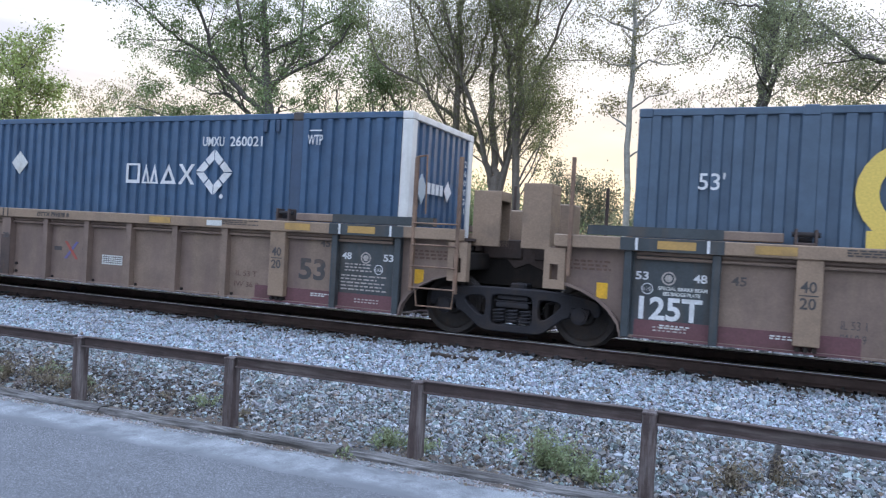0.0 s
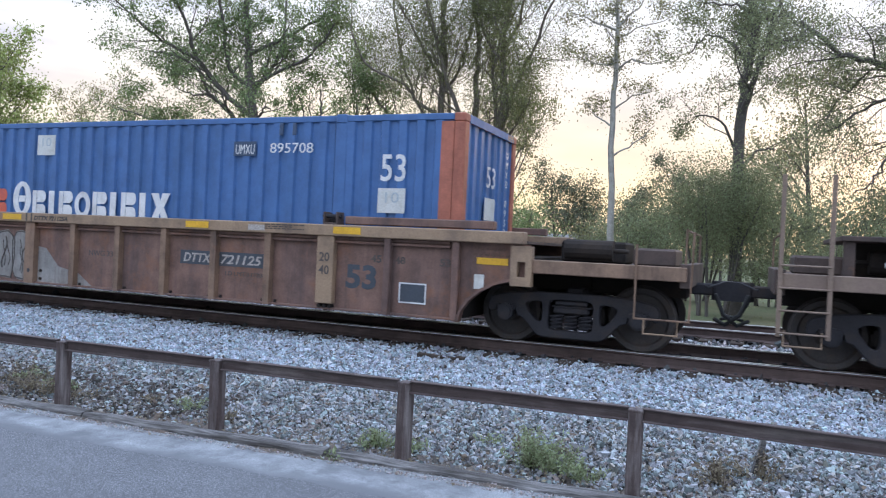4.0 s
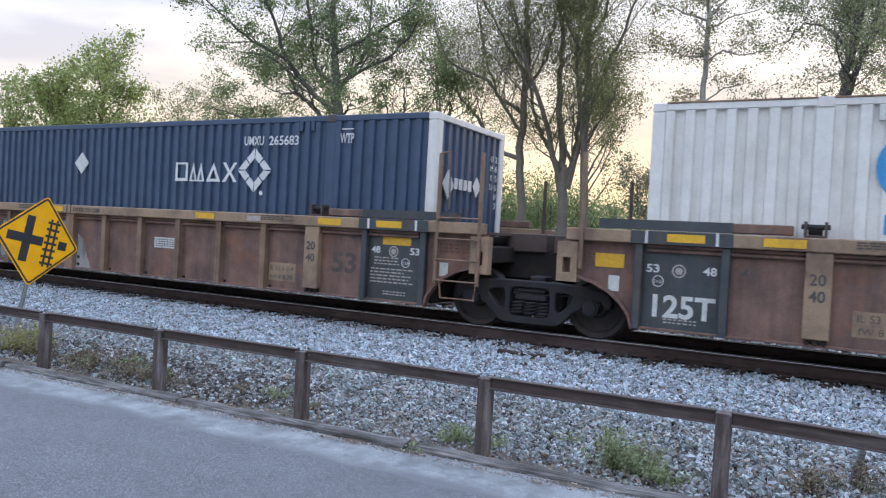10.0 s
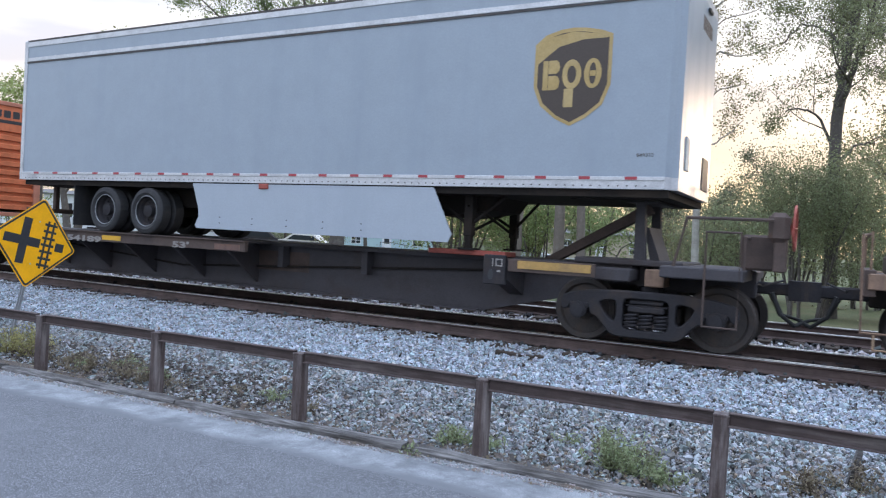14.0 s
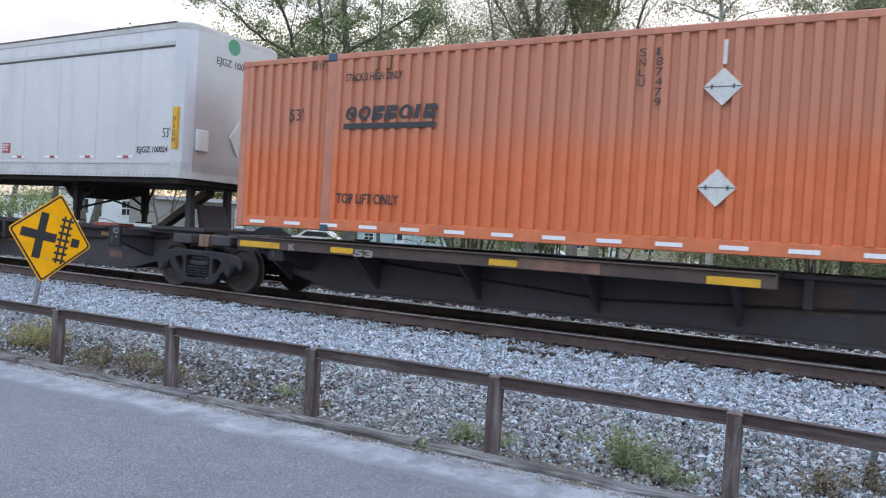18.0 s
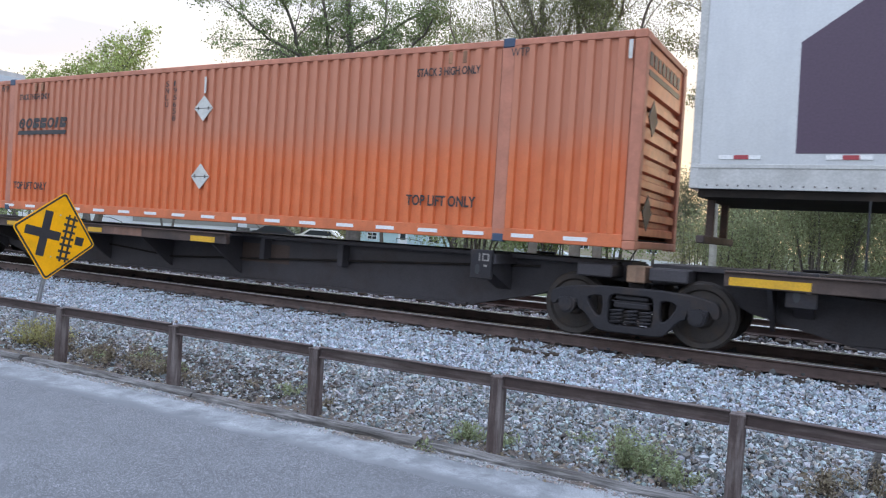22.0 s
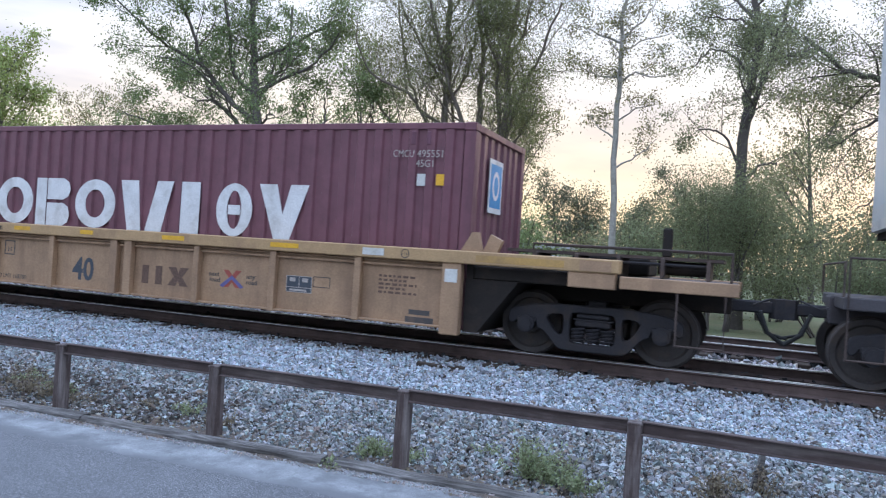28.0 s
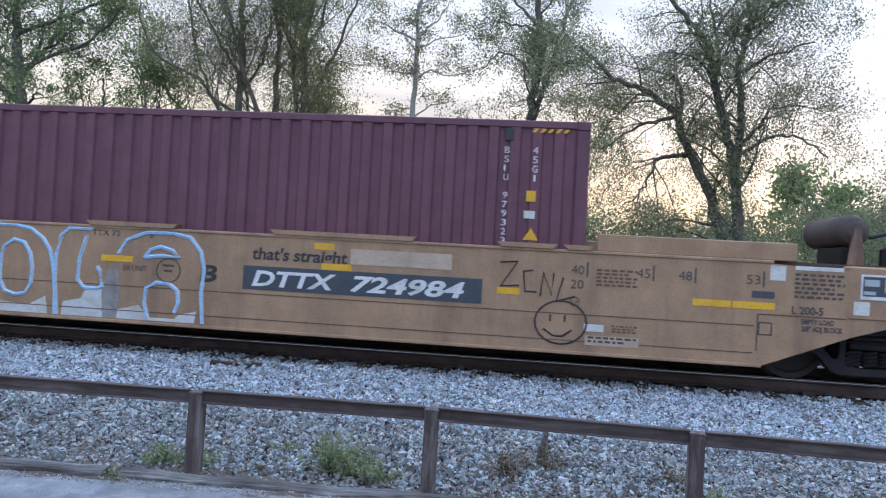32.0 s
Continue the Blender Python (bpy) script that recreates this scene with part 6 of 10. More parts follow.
part("sill_scrawl", Geo().tube([(-4.16, -1.524, 1.47), (-4.06, -1.524, 1.38), (-3.98, -1.524, 1.44), (-3.9, -1.524, 1.38), (-3.8, -1.524, 1.45), (-3.74, -1.524, 1.37), (-3.6, -1.524, 1.42)], 0.008, 5), M_BLACK, car, "black sprayed scrawl")
part("round_stamp", Geo().frame_of(hexring(-3.51, 0.89, 0.18, 0.175), hexring(-3.51, 0.89, 0.165, 0.16), -1.3875, -1.39), M_GREYMARK, car)
box = container(-47.43, 16.154, 0.264, M_CWHITE, "white 53-foot container with big blue shapes", pitch=0.26, depth=0.05)
marks("osx", -13.63, -11.07, 1.93, 2.77, SIDE, M_LOGO_BLUE, box)
part("rusted_top_edge", Geo().box(-15.98, -0.17, SIDE - 0.006, SIDE + 0.03, 3.145, 3.168, 0.004), M_POST_BR, box, "rusty brown upper edge")
write("INTERMODAL", -13.52, SIDE, 1.6, 0.3, M_LOGO_BLUE, box, width=2.4, bold=0.01)
write("WARNING HIGH CUBE", -8.76, SIDE, 2.83, 0.16, M_GREYMARK, box, width=1.48)
write("UMXU", -3.75, SIDE, 2.63, 0.2, M_BLACK, box, width=0.36, name="owner_mark")
for k, (x0, z0, x1, z1) in enumerate(((-9.06, 2.08, -8.92, 2.22), (-8.92, 2.22, -8.84, 2.3), (-8.84, 2.3, -8.74, 2.18), (-8.74, 2.18, -8.68, 2.06), (-8.9, 2.2, -8.86, 1.98))):
    part("rust_scar", Geo().prism([(x0, z0), (x0 + 0.035, z0 - 0.02), (x1 + 0.03, z1), (x1, z1 + 0.02)], SIDE, SIDE - 0.002 - 0.0003 * k), M_FRAME_RUST, box)
part("repaint_square", Geo().box(-8.4, -7.0, SIDE - 0.002, SIDE, 1.7, 2.05), M_OFFWHITE, box)
for x in (-2.05 - 0.3, -5.2, -12.6, -8.0, -11.2):
    part("rust_streak", Geo().prism([(x, 1.6), (x + 0.012, 1.6), (x + 0.012, 1.9 + 0.15 * math.sin(x * 7)), (x + 0.006, 1.9)], SIDE, SIDE - 0.002), M_FRAME_RUST, box)
handle_slots(box, -3.0, 2.98, M_OFFWHITE)
handle_slots(box, -13.6, 2.98, M_OFFWHITE)
g = Geo()
for i in range(3):
    g.box(0.0, 0.004, -0.75 + i * 0.42, -0.42 + i * 0.42, 2.15, 2.6)
part("end_emblem", g, M_LOGO_BLUE, box)
bars_end = Geo()
for i in range(9):
    bars_end.box(0.0, 0.004, -0.75 + i * 0.135, -0.65 + i * 0.135, 1.9, 2.05)
part("end_lettering", bars_end, M_LOGO_BLUE, box)

car = well_car(-74.85, "rusty brown ribbed well car with sprayed grey graffiti and dark panel", M_BROWN, M_SILL_BR, "end", "art", dark=(1,), panel_flag=(1,), number="DTTX 721125B")
truck(car, -9.55)
number_panel(car, -5.78, -4.15, 0.8, 1.01, "721125", ink=M_FAINT_W)
grid_notice(car, 2.33, 2.95, 0.81, 1.0)
spray(car, wave_letters(-3.1, 0.1, 0.3, 1.22, 5, 9) + [[(-3.9, 0.27), (-3.6, 0.45), (-3.3, 0.5), (-3.0, 0.8), (-2.9, 0.27)], [(-0.1, 0.27), (0.0, 1.05), (0.3, 0.85), (0.45, 0.5), (0.6, 0.27)]], -1.3845, M_SPRAY)
tag_lines(car, -3.1, 0.1, 0.3, 1.22, 5, 9, -1.388)
part("repaint_patch", Geo().box(5.12, 5.68, -1.3875, -1.3835, 0.42, 0.72), M_SILL_BR, car)
write("IL 53 1-3-4", 5.15, -1.388, 0.59, 0.11, M_GREYMARK, car, width=0.48)
write("IW 8 8 38", 5.15, -1.388, 0.45, 0.11, M_GREYMARK, car, width=0.46)
part("placard_holder", Geo().box(-6.8, -6.5, -1.39, -1.384, 0.55, 0.7), M_RAIL, car)
box = container(-66.74, 16.154, 0.264, M_NAVY_B, "dark navy 53-foot container with white corner posts", ends=M_CWHITE, castings=M_GREYMARK)
umax_marks(box, "265683", M_NAVY_B)


# ---- spine car platforms, trailers and boxes on them ----
def spine_platform(c, half, deck, label, left, right, hitch=None, texts=(), patches=(), ped=(2.1, 2.1)):
    """A low spine platform: deep centre sill, a side deck on brackets over part of its length, hitch stand for a trailer's nose."""
    car = thing("spine_car", label, "railcar", group="spine car platforms of the train")
    MOVING.append((car, c))
    e = half - 0.6
    sill = [(-half + 0.15, 0.78), (-e + 0.35, 0.78), (-e + 0.85, 0.5), (-e + 2.1, 0.2), (e - 2.1, 0.2), (e - 0.85, 0.5), (e - 0.35, 0.78), (half - 0.15, 0.78), (half - 0.15, 1.06), (-half + 0.15, 1.06)]
    part("centre_sill", Geo().prism(sill, -0.42, 0.42), M_SPINE, car)
    part("sill_top_plate", Geo().box(-half + 0.3, half - 0.3, -0.62, 0.62, 1.0, 1.065, 0.006), M_SPINE, car)
    for s in (-1, 1):
        part("sill_lower_flange", Geo().box(-e + 2.1, e - 2.1, s * 0.40, s * 0.52, 0.2, 0.235, 0.004), M_SPINE, car)
    a, b = deck
    for s in (-1, 1):
        side = part("deck_side_sill", Geo().box(a, b, s * 1.22, s * 1.32, 0.87, 1.05, 0.01), M_SPINE_SILL, car)
        part("sill_lip", Geo().box(a, b, s * 1.2, s * 1.36, 1.045, 1.065, 0.004), M_SPINE_SILL, side)
        n = 5
        for i in range(n):
            x = a + 0.5 + (b - a - 1.0) * i / (n - 1)
            part("deck_bracket", Geo().prism([(s * 0.42, 0.3), (s * 0.42, 0.98), (s * 1.24, 0.98), (s * 1.24, 0.9)], x - 0.03, x + 0.03, "x"), M_SPINE, car)
    part("deck_plate", Geo().box(a, b, -1.24, 1.24, 1.03, 1.058), M_SPINE, car)
    for body, x, w, z in texts:
        write(body, x, -1.322, z, 0.15, M_SIGNFAINT, car, width=w, bold=0.006)
    for x0, x1, z0, z1, m in patches:
        part("paint_patch", Geo().box(x0, x1, -1.3245, -1.3205, z0, z1), m, car)
    # cross bearers, tie-down boxes and brackets
    for x in (-half + ped[0], half - ped[1]):
        for s in (-1, 1):
            part("corner_pedestal", Geo().box(x - 0.2, x + 0.2, s * 0.42, s * 1.2, 0.9, 1.05, 0.012).prism([(s * 0.42, 0.5), (s * 0.42, 0.92), (s * 1.2, 0.92), (s * 1.2, 0.8)], x - 0.12, x + 0.12, "x"), M_SPINE, car)
            plate = part("pedestal_plate", Geo().box(x - 0.17, x + 0.17, s * 1.2, s * 1.28, 0.68, 1.1, 0.012), M_TRUCK, car)
            if s < 0:
                part("plate_hole", Geo().prism(hexring(x - 0.05, 0.82, 0.04, 0.075, 14), -1.2805, -1.283), M_BLACK, plate)
                part("plate_marks", Geo().frame_of([(x + 0.02, 0.94), (x + 0.13, 0.94), (x + 0.13, 1.05), (x + 0.02, 1.05)], [(x + 0.04, 0.96), (x + 0.11, 0.96), (x + 0.11, 1.03), (x + 0.04, 1.03)], -1.2805, -1.283).box(x - 0.03, x - 0.015, -1.283, -1.2805, 0.94, 1.05).box(x + 0.05, x + 0.1, -1.283, -1.2805, 0.86, 0.89), M_SIGNFAINT, plate)
    for x in (1.6, 3.4):
        part("brake_bracket", Geo().box(x - 0.06, x + 0.06, -0.62, -0.42, 0.62, 1.0, 0.01), M_SPINE, car)
    part("old_lettering_patch", Geo().box(0.6, 2.1, -0.4255, -0.4215, 0.55, 0.9), M_SPINE_SILL, car)
    part("brake_pipe", Geo().tube([(-half + 1.5, -0.47, 0.9), (-1.0, -0.47, 0.5), (half - 1.5, -0.47, 0.9)], 0.02, 6), M_DARK, car)
    part("brake_reservoir", Geo().cyl((-2.3, -0.2, 0.42), (-1.1, -0.2, 0.42), 0.2, 14), M_DARK, car)
    for d, kind in ((-1, left), (1, right)):
        part("body_bolster", Geo().box(d * (half - 0.75), d * (half - 0.25), -1.0, 1.0, 0.84, 1.02, 0.02), M_SPINE, car)
        if d > 0:
            part("bolster_plate", Geo().box(half - 0.05, half + 0.2, -1.0, -0.6, 0.8, 1.03, 0.015), M_POST_BR, car)
        if kind == "end":
            part("end_sill", Geo().box(d * (half + 0.2), d * (half + 1.2), -1.3, 1.3, 0.95, 1.1, 0.015).box(d * (half - 0.2), d * (half + 1.25), -0.3, 0.3, 0.72, 1.08, 0.02), M_SPINE, car)
            part("side_step", Geo().tube([(d * (half + 0.75), -1.3, 1.0), (d * (half + 0.75), -1.3, 0.38), (d * (half + 1.15), -1.3, 0.38), (d * (half + 1.15), -1.3, 1.55), (d * (half + 0.75), -1.3, 1.55), (d * (half + 0.75), -1.3, 1.0)], 0.016, 6), M_SPINE_SILL, car)
            part("end_railing", Geo().tube([(d * (half + 1.2), -1.3, 1.1), (d * (half + 1.2), -1.3, 1.5), (d * (half + 1.2), 1.3, 1.5), (d * (half + 1.2), 1.3, 1.1)], 0.016, 6), M_SPINE_SILL, car)
            coupler(car, d * (half + 1.35), d)
            if d > 0:
                wheel = part("brake_wheel_stand", Geo().box(half + 1.5, half + 1.65, -1.15, -0.95, 1.1, 1.5, 0.015).box(half + 1.43, half + 1.67, -1.2, -0.9, 1.45, 1.82, 0.06), M_SPINE_SILL, car, "grimy hand brake stand")
                g = Geo()
                for i in range(20):
                    p, q = 2 * math.pi * i / 20, 2 * math.pi * (i + 1) / 20
                    g.cyl((half + 1.72, -1.05 + 0.27 * math.cos(p), 1.64 + 0.27 * math.sin(p)), (half + 1.72, -1.05 + 0.27 * math.cos(q), 1.64 + 0.27 * math.sin(q)), 0.014, 6)
                for i in range(5):
                    p = 2 * math.pi * i / 5
                    g.cyl((half + 1.68, -1.05, 1.64), (half + 1.72, -1.05 + 0.26 * math.cos(p), 1.64 + 0.26 * math.sin(p)), 0.014, 6)
                part("brake_wheel", g, M_RED, wheel, "faded red hand brake wheel")
                part("crossover_rail", Geo().tube([(half + 0.35, -1.25, 1.06), (half + 0.5, -1.25, 1.72), (half + 1.5, -1.25, 1.72)], 0.022, 6), M_SPINE_SILL, car)
                part("deck_yellow_strip", Geo().box(half - 1.75, half - 0.7, -1.262, -1.25, 0.93, 1.04), M_YELLOW_F, car)
                part("deck_side_plate", Geo().box(half - 1.9, half - 0.65, -1.25, -1.2, 0.88, 1.06, 0.006), M_SPINE_SILL, car)
                part("dropped_plate", Geo().box(half - 3.4, half - 2.1, -0.9, -0.5, 1.066, 1.14, 0.01), M_RED, car, "dull red steel plate on the deck")
                part("brake_gear_box", Geo().box(half + 1.1, half + 1.5, -0.8, -0.2, 1.1, 1.55, 0.03), M_SPINE_SILL, car)
    if hitch is not None:
        x, d = hitch
        st = part("hitch_stand", Geo().prism([(x - 0.1, 1.05), (x + 0.06, 1.05), (x + 0.02, 1.95), (x - 0.1, 1.95)], -0.55, -0.43).prism([(x - 0.1, 1.05), (x + 0.06, 1.05), (x + 0.02, 1.95), (x - 0.1, 1.95)], 0.43, 0.55).box(x - 0.25, x + 0.2, -0.6, 0.6, 1.93, 2.03, 0.02), M_SPINE, car)
        part("hitch_brace", Geo().prism([(x - d * 1.6, 1.06), (x - d * 1.35, 1.06), (x + d * 0.02, 1.82), (x - d * 0.05, 1.95)], -0.1, 0.1), M_SPINE_SILL, st)
        part("hitch_knee", Geo().prism([(x + d * 0.1, 1.06), (x + d * 0.25, 1.06), (x + d * 0.05, 1.6), (x - d * 0.02, 1.6)], -0.35, 0.35), M_SPINE, st)
        part("hitch_base", Geo().box(x - 0.9, x + 0.6, -0.7, 0.7, 1.06, 1.14, 0.015), M_SPINE, car)
    return car


def build_tyre(r):
    g = Geo()
    n = 28
    prof = ((0.29, -0.10), (r - 0.09, -0.135), (r - 0.03, -0.12), (r, -0.095), (r, 0.095), (r - 0.03, 0.12), (r - 0.09, 0.135), (0.29, 0.10))
    vs, fs = [], []
    for rr, y in prof:
        vs += [(rr * math.cos(2 * math.pi * i / n), y, rr * math.sin(2 * math.pi * i / n)) for i in range(n)]
    m = len(prof)
    for j in range(m):
        fs += [(j * n + i, j * n + (i + 1) % n, ((j + 1) % m) * n + (i + 1) % n, ((j + 1) % m) * n + i) for i in range(n)]
    return g.add(vs, fs).mesh("tyre")


def build_rim(d):
    g = Geo()
    n = 28
    prof = ((0.295, 0.10), (0.295, 0.05), (0.255, 0.03), (0.235, -0.02), (0.12, 0.0), (0.11, 0.07), (0.0, 0.085)) if d else ((0.295, 0.10), (0.28, 0.06), (0.2, -0.05), (0.12, -0.06), (0.11, 0.06), (0.0, 0.075))
    vs, fs = [], []
    for rr, y in prof:
        vs += [(rr * math.cos(2 * math.pi * i / n), -y, rr * math.sin(2 * math.pi * i / n)) for i in range(n)]
    for j in range(len(prof) - 1):
        fs += [(j * n + i, j * n + (i + 1) % n, (j + 1) * n + (i + 1) % n, (j + 1) * n + i) for i in range(n)]
    g.add(vs, fs)
    for k in range(10):
        a = 2 * math.pi * k / 10
        g.cyl((0.17 * math.cos(a), -0.02, 0.17 * math.sin(a)), (0.17 * math.cos(a), 0.03, 0.17 * math.sin(a)), 0.016, 6)
    return g.mesh("rim")


M_SKIRT = mat("skirt_panel_pale", (0.35, 0.39, 0.435), 0.4, stain=(0.32, 0.36, 0.405), amount=0.35, scale=0.6, streak=True, bump=0.04, vary=0.04, blotch=0.03)
TYRE_R = 0.44
_tyre, _rim = build_tyre(TYRE_R), build_rim(True)
_tyre.materials.append(M_RUBBER)
_rim.materials.append(M_TRUCK)
_ring = branch_like("rim_ring", [(0.285 * math.cos(2 * math.pi * i / 28), -0.105, 0.285 * math.sin(2 * math.pi * i / 28)) for i in range(29)], 0.009, 5)
_ring.materials.append(M_GALV)
_rim2 = build_rim(False)
_rim2.materials.append(M_ALU)


def trailer(right, length, paint, label, nose, axles, legs, floor=2.06, top=4.97, rail=M_ALU, tape="alt", seams=1.22, skirt=None, rim=None, band=False, deep=0.16, corner=0.28):
    """A box trailer standing on its tyres; x runs from -length to 0. nose is +1 or -1, the end without doors."""
    t = thing("box_trailer", label, "trailer", group="trailers on the train")
    MOVING.append((t, right))
    W, L = 1.295, length
    n = nose
    a, b = (-L, 0.0)
    tip = b if n > 0 else a
    # plan outline with rounded nose corners
    def plan(w):
        xs = [(tip - n * corner, -w), (tip - n * 0.08, -w + 0.09), (tip, -w + corner), (tip, w - corner), (tip - n * 0.08, w - 0.09), (tip - n * corner, w)]
        tail = a if n > 0 else b
        return xs + [(tail, w), (tail, -w)]
    g = Geo()
    g.prism(plan(W), floor + 0.14, top - 0.12, "z")
    part("box", g, paint, t)
    part("roof", Geo().prism(plan(W - 0.02), top - 0.03, top, "z"), M_ALU, t)
    part("roof_edge", Geo().box(a + 0.05, b - 0.3, -W - 0.004, -W + 0.06, top - 0.03, top + 0.012), M_GREYMARK, t)
    part("upper_rail", Geo().prism(plan(W + 0.012), top - 0.125, top - 0.03, "z"), rail, t)
    part("lower_rail", Geo().prism(plan(W + 0.014), floor, floor + deep, "z"), rail, t)
    part("floor_pan", Geo().box(a + 0.1, b - 0.1, -W + 0.06, W - 0.06, floor - 0.10, floor - 0.002), M_DARK, t)
    k = int(L / seams)
    for s in (-1, 1):
        for i in range(1, k):
            x = a + i * L / k
            part("panel_seam", Geo().box(x - 0.008, x + 0.008, s * W, s * (W + 0.003), floor + deep, top - 0.125), paint, t)
    part("rub_rail", Geo().box(a, b - (corner if n > 0 else 0), -W - 0.024, -W - 0.012, floor + deep - 0.05, floor + deep, 0.004), rail, t)
    if band:
        part("belt_trim", Geo().box(a, b - corner, -W - 0.014, -W, top - 0.47, top - 0.44), M_GREYMARK, t)
        part("belt_trim_upper", Geo().box(a, b - corner, -W - 0.012, -W, top - 0.43, top - 0.36), rail, t)
    tail = a if n > 0 else b
    part("rear_corner_post", Geo().box(tail, tail + n * 0.1, -W - 0.02, -W + 0.08, floor, top, 0.01), rail, t)
    part("rear_corner_post", Geo().box(tail, tail + n * 0.1, W - 0.08, W + 0.02, floor, top, 0.01), rail, t)
    # conspicuity tape
    x, i = a + 0.5, 0
    while x < b - 0.5:
        z = floor + deep + (0.015 if tape == "alt" else 0.06)
        if tape == "alt":
            part("red_tape", Geo().box(x, x + 0.16, -W - 0.027, -W - 0.001, z - 0.055, z - 0.015), M_REDREF, t)
            x += 0.62
        elif tape == "pair":
            part("red_tape", Geo().box(x, x + 0.17, -W - 0.018, -W, z, z + 0.05), M_REDREF, t)
            part("white_tape", Geo().box(x - 0.17, x, -W - 0.018, -W, z, z + 0.05), M_WREF, t)
            part("white_tape", Geo().box(x + 0.17, x + 0.3, -W - 0.018, -W, z, z + 0.05), M_WREF, t)
            x += 1.17
        else:
            part("red_tape" if i % 2 else "white_tape", Geo().box(x, x + 0.3, -W - 0.027, -W - 0.001, floor + deep - 0.135, floor + deep - 0.095), M_REDREF if i % 2 else M_TRIM, t)
            x += 0.3
            i += 1
    g = Geo()
    q = a + 0.2
    while q < b - 0.3:
        g.box(q, q + 0.02, -W - 0.0165, -W - 0.013, floor + 0.03, floor + 0.05)
        q += 0.12
    tagged(part("rivet_band", g, M_GREYMARK, t), kind="stuff")
    # axles with dual tyres
    for i, x in enumerate(axles):
        axle = part("axle", Geo().cyl((x, -0.95, 1.065 + TYRE_R), (x, 0.95, 1.065 + TYRE_R), 0.07, 12), M_DARK, t)
        for s in (-1, 1):
            for y, tilt in ((1.145, 0), (0.84, 0)):
                o = part("tyre", _tyre, None, axle)
                o.location = (x, s * y, 1.065 + TYRE_R)
            o = part("rim_ring", _ring, None, axle)
            o.location = (x, s * 1.145, 1.065 + TYRE_R)
            if s > 0:
                o.rotation_euler = (0, 0, math.pi)
            o = part("wheel_rim", rim or _rim, None, axle)
            o.location = (x, s * 1.145, 1.065 + TYRE_R)
            if s > 0:
                o.rotation_euler = (0, 0, math.pi)
    mid = sum(axles) / 2
    part("bogie_frame", Geo().box(mid - 1.3, mid + 1.3, -0.65, -0.5, 1.62, floor - 0.1, 0.01).box(mid - 1.3, mid + 1.3, 0.5, 0.65, 1.62, floor - 0.1, 0.01).box(mid - 0.3, mid + 0.3, -0.6, 0.6, 1.5, 1.75, 0.02), M_DARK, t)
    for s in (-1, 1):
        x = axles[0] - n * 0.95 if n > 0 else axles[-1] + 0.95
        part("mud_flap", Geo().box(x - 0.012, x + 0.012, s * 0.72, s * 1.25, 1.16, floor - 0.1), M_RUBBER, t)
    for x, z in ((tail + n * 0.15, 0),):
        bar = part("underride_guard", Geo().box(x - 0.05, x + 0.05, -1.2, 1.2, 1.38, 1.48, 0.012), M_SPINE_SILL if n > 0 else M_ALU, t)
        for y in (-0.55, 0.55):
            part("guard_strut", Geo().box(x - 0.05, x + 0.05, y - 0.05, y + 0.05, 1.45, floor, 0.01), M_SPINE_SILL, bar)
    # landing gear
    for s in (-1, 1):
        leg = part("landing_leg", Geo().box(legs - 0.07, legs + 0.07, s * 0.86 - 0.07, s * 0.86 + 0.07, 1.35, floor - 0.08, 0.012).box(legs - 0.05, legs + 0.05, s * 0.86 - 0.05, s * 0.86 + 0.05, 1.16, 1.4, 0.008), M_DARK, t)
        part("leg_foot", Geo().box(legs - 0.13, legs + 0.13, s * 0.86 - 0.12, s * 0.86 + 0.12, 1.14, 1.17, 0.006), M_DARK, leg)
        part("leg_brace", Geo().tube([(legs, s * 0.86, 1.5), (legs - n * 0.75, s * 0.7, floor - 0.1)], 0.028, 6).tube([(legs, s * 0.86, 1.5), (legs + n * 0.5, s * 0.7, floor - 0.1)], 0.028, 6), M_DARK, leg)
    part("leg_cross_brace", Geo().tube([(legs, -0.86, 1.4), (legs, 0.86, 1.85)], 0.024, 6).tube([(legs, 0.86, 1.4), (legs, -0.86, 1.85)], 0.024, 6).cyl((legs, -1.0, 1.8), (legs, 0.9, 1.8), 0.022, 8), M_DARK, t)
    part("leg_box", Geo().prism([(legs - n * 0.95, floor - 0.1), (legs + n * 0.35, floor - 0.1), (legs + n * 0.2, floor - 0.3), (legs - n * 0.6, floor - 0.42)], -0.62, 0.62), M_DARK, t)
    part("kingpin_plate", Geo().box(tip - n * 1.5, tip - n * 0.3, -0.9, 0.9, floor - 0.12, floor - 0.08), M_DARK, t)
    if skirt:
        x0, x1 = skirt
        sk = part("side_skirt", Geo().prism([(x0 + 0.04, 1.24), (x1 - 0.16, 1.24), (x1 - 0.1, 1.36), (x1 - 0.44, floor - 0.02), (x0 - 0.1, floor - 0.02), (x0 + 0.06, 1.62), (x0 + 0.08, 1.45), (x0, 1.3)], -W + 0.0, -W + 0.02), M_SKIRT, t, "smooth pale aerodynamic skirt")
        for i in range(5):
            for z in (1.35, 1.45):
                part("rivet", Geo().cyl((x0 + 0.6 + i * 0.75, -W - 0.006, z), (x0 + 0.6 + i * 0.75, -W, z), 0.012, 6), M_GREYMARK, sk)
    part("marker_lamp", Geo().box(-L / 2 - 0.1, -L / 2 + 0.1, -W - 0.03, -W + 0.02, floor - 0.1, floor - 0.01, 0.012), M_RED, t)
    return t


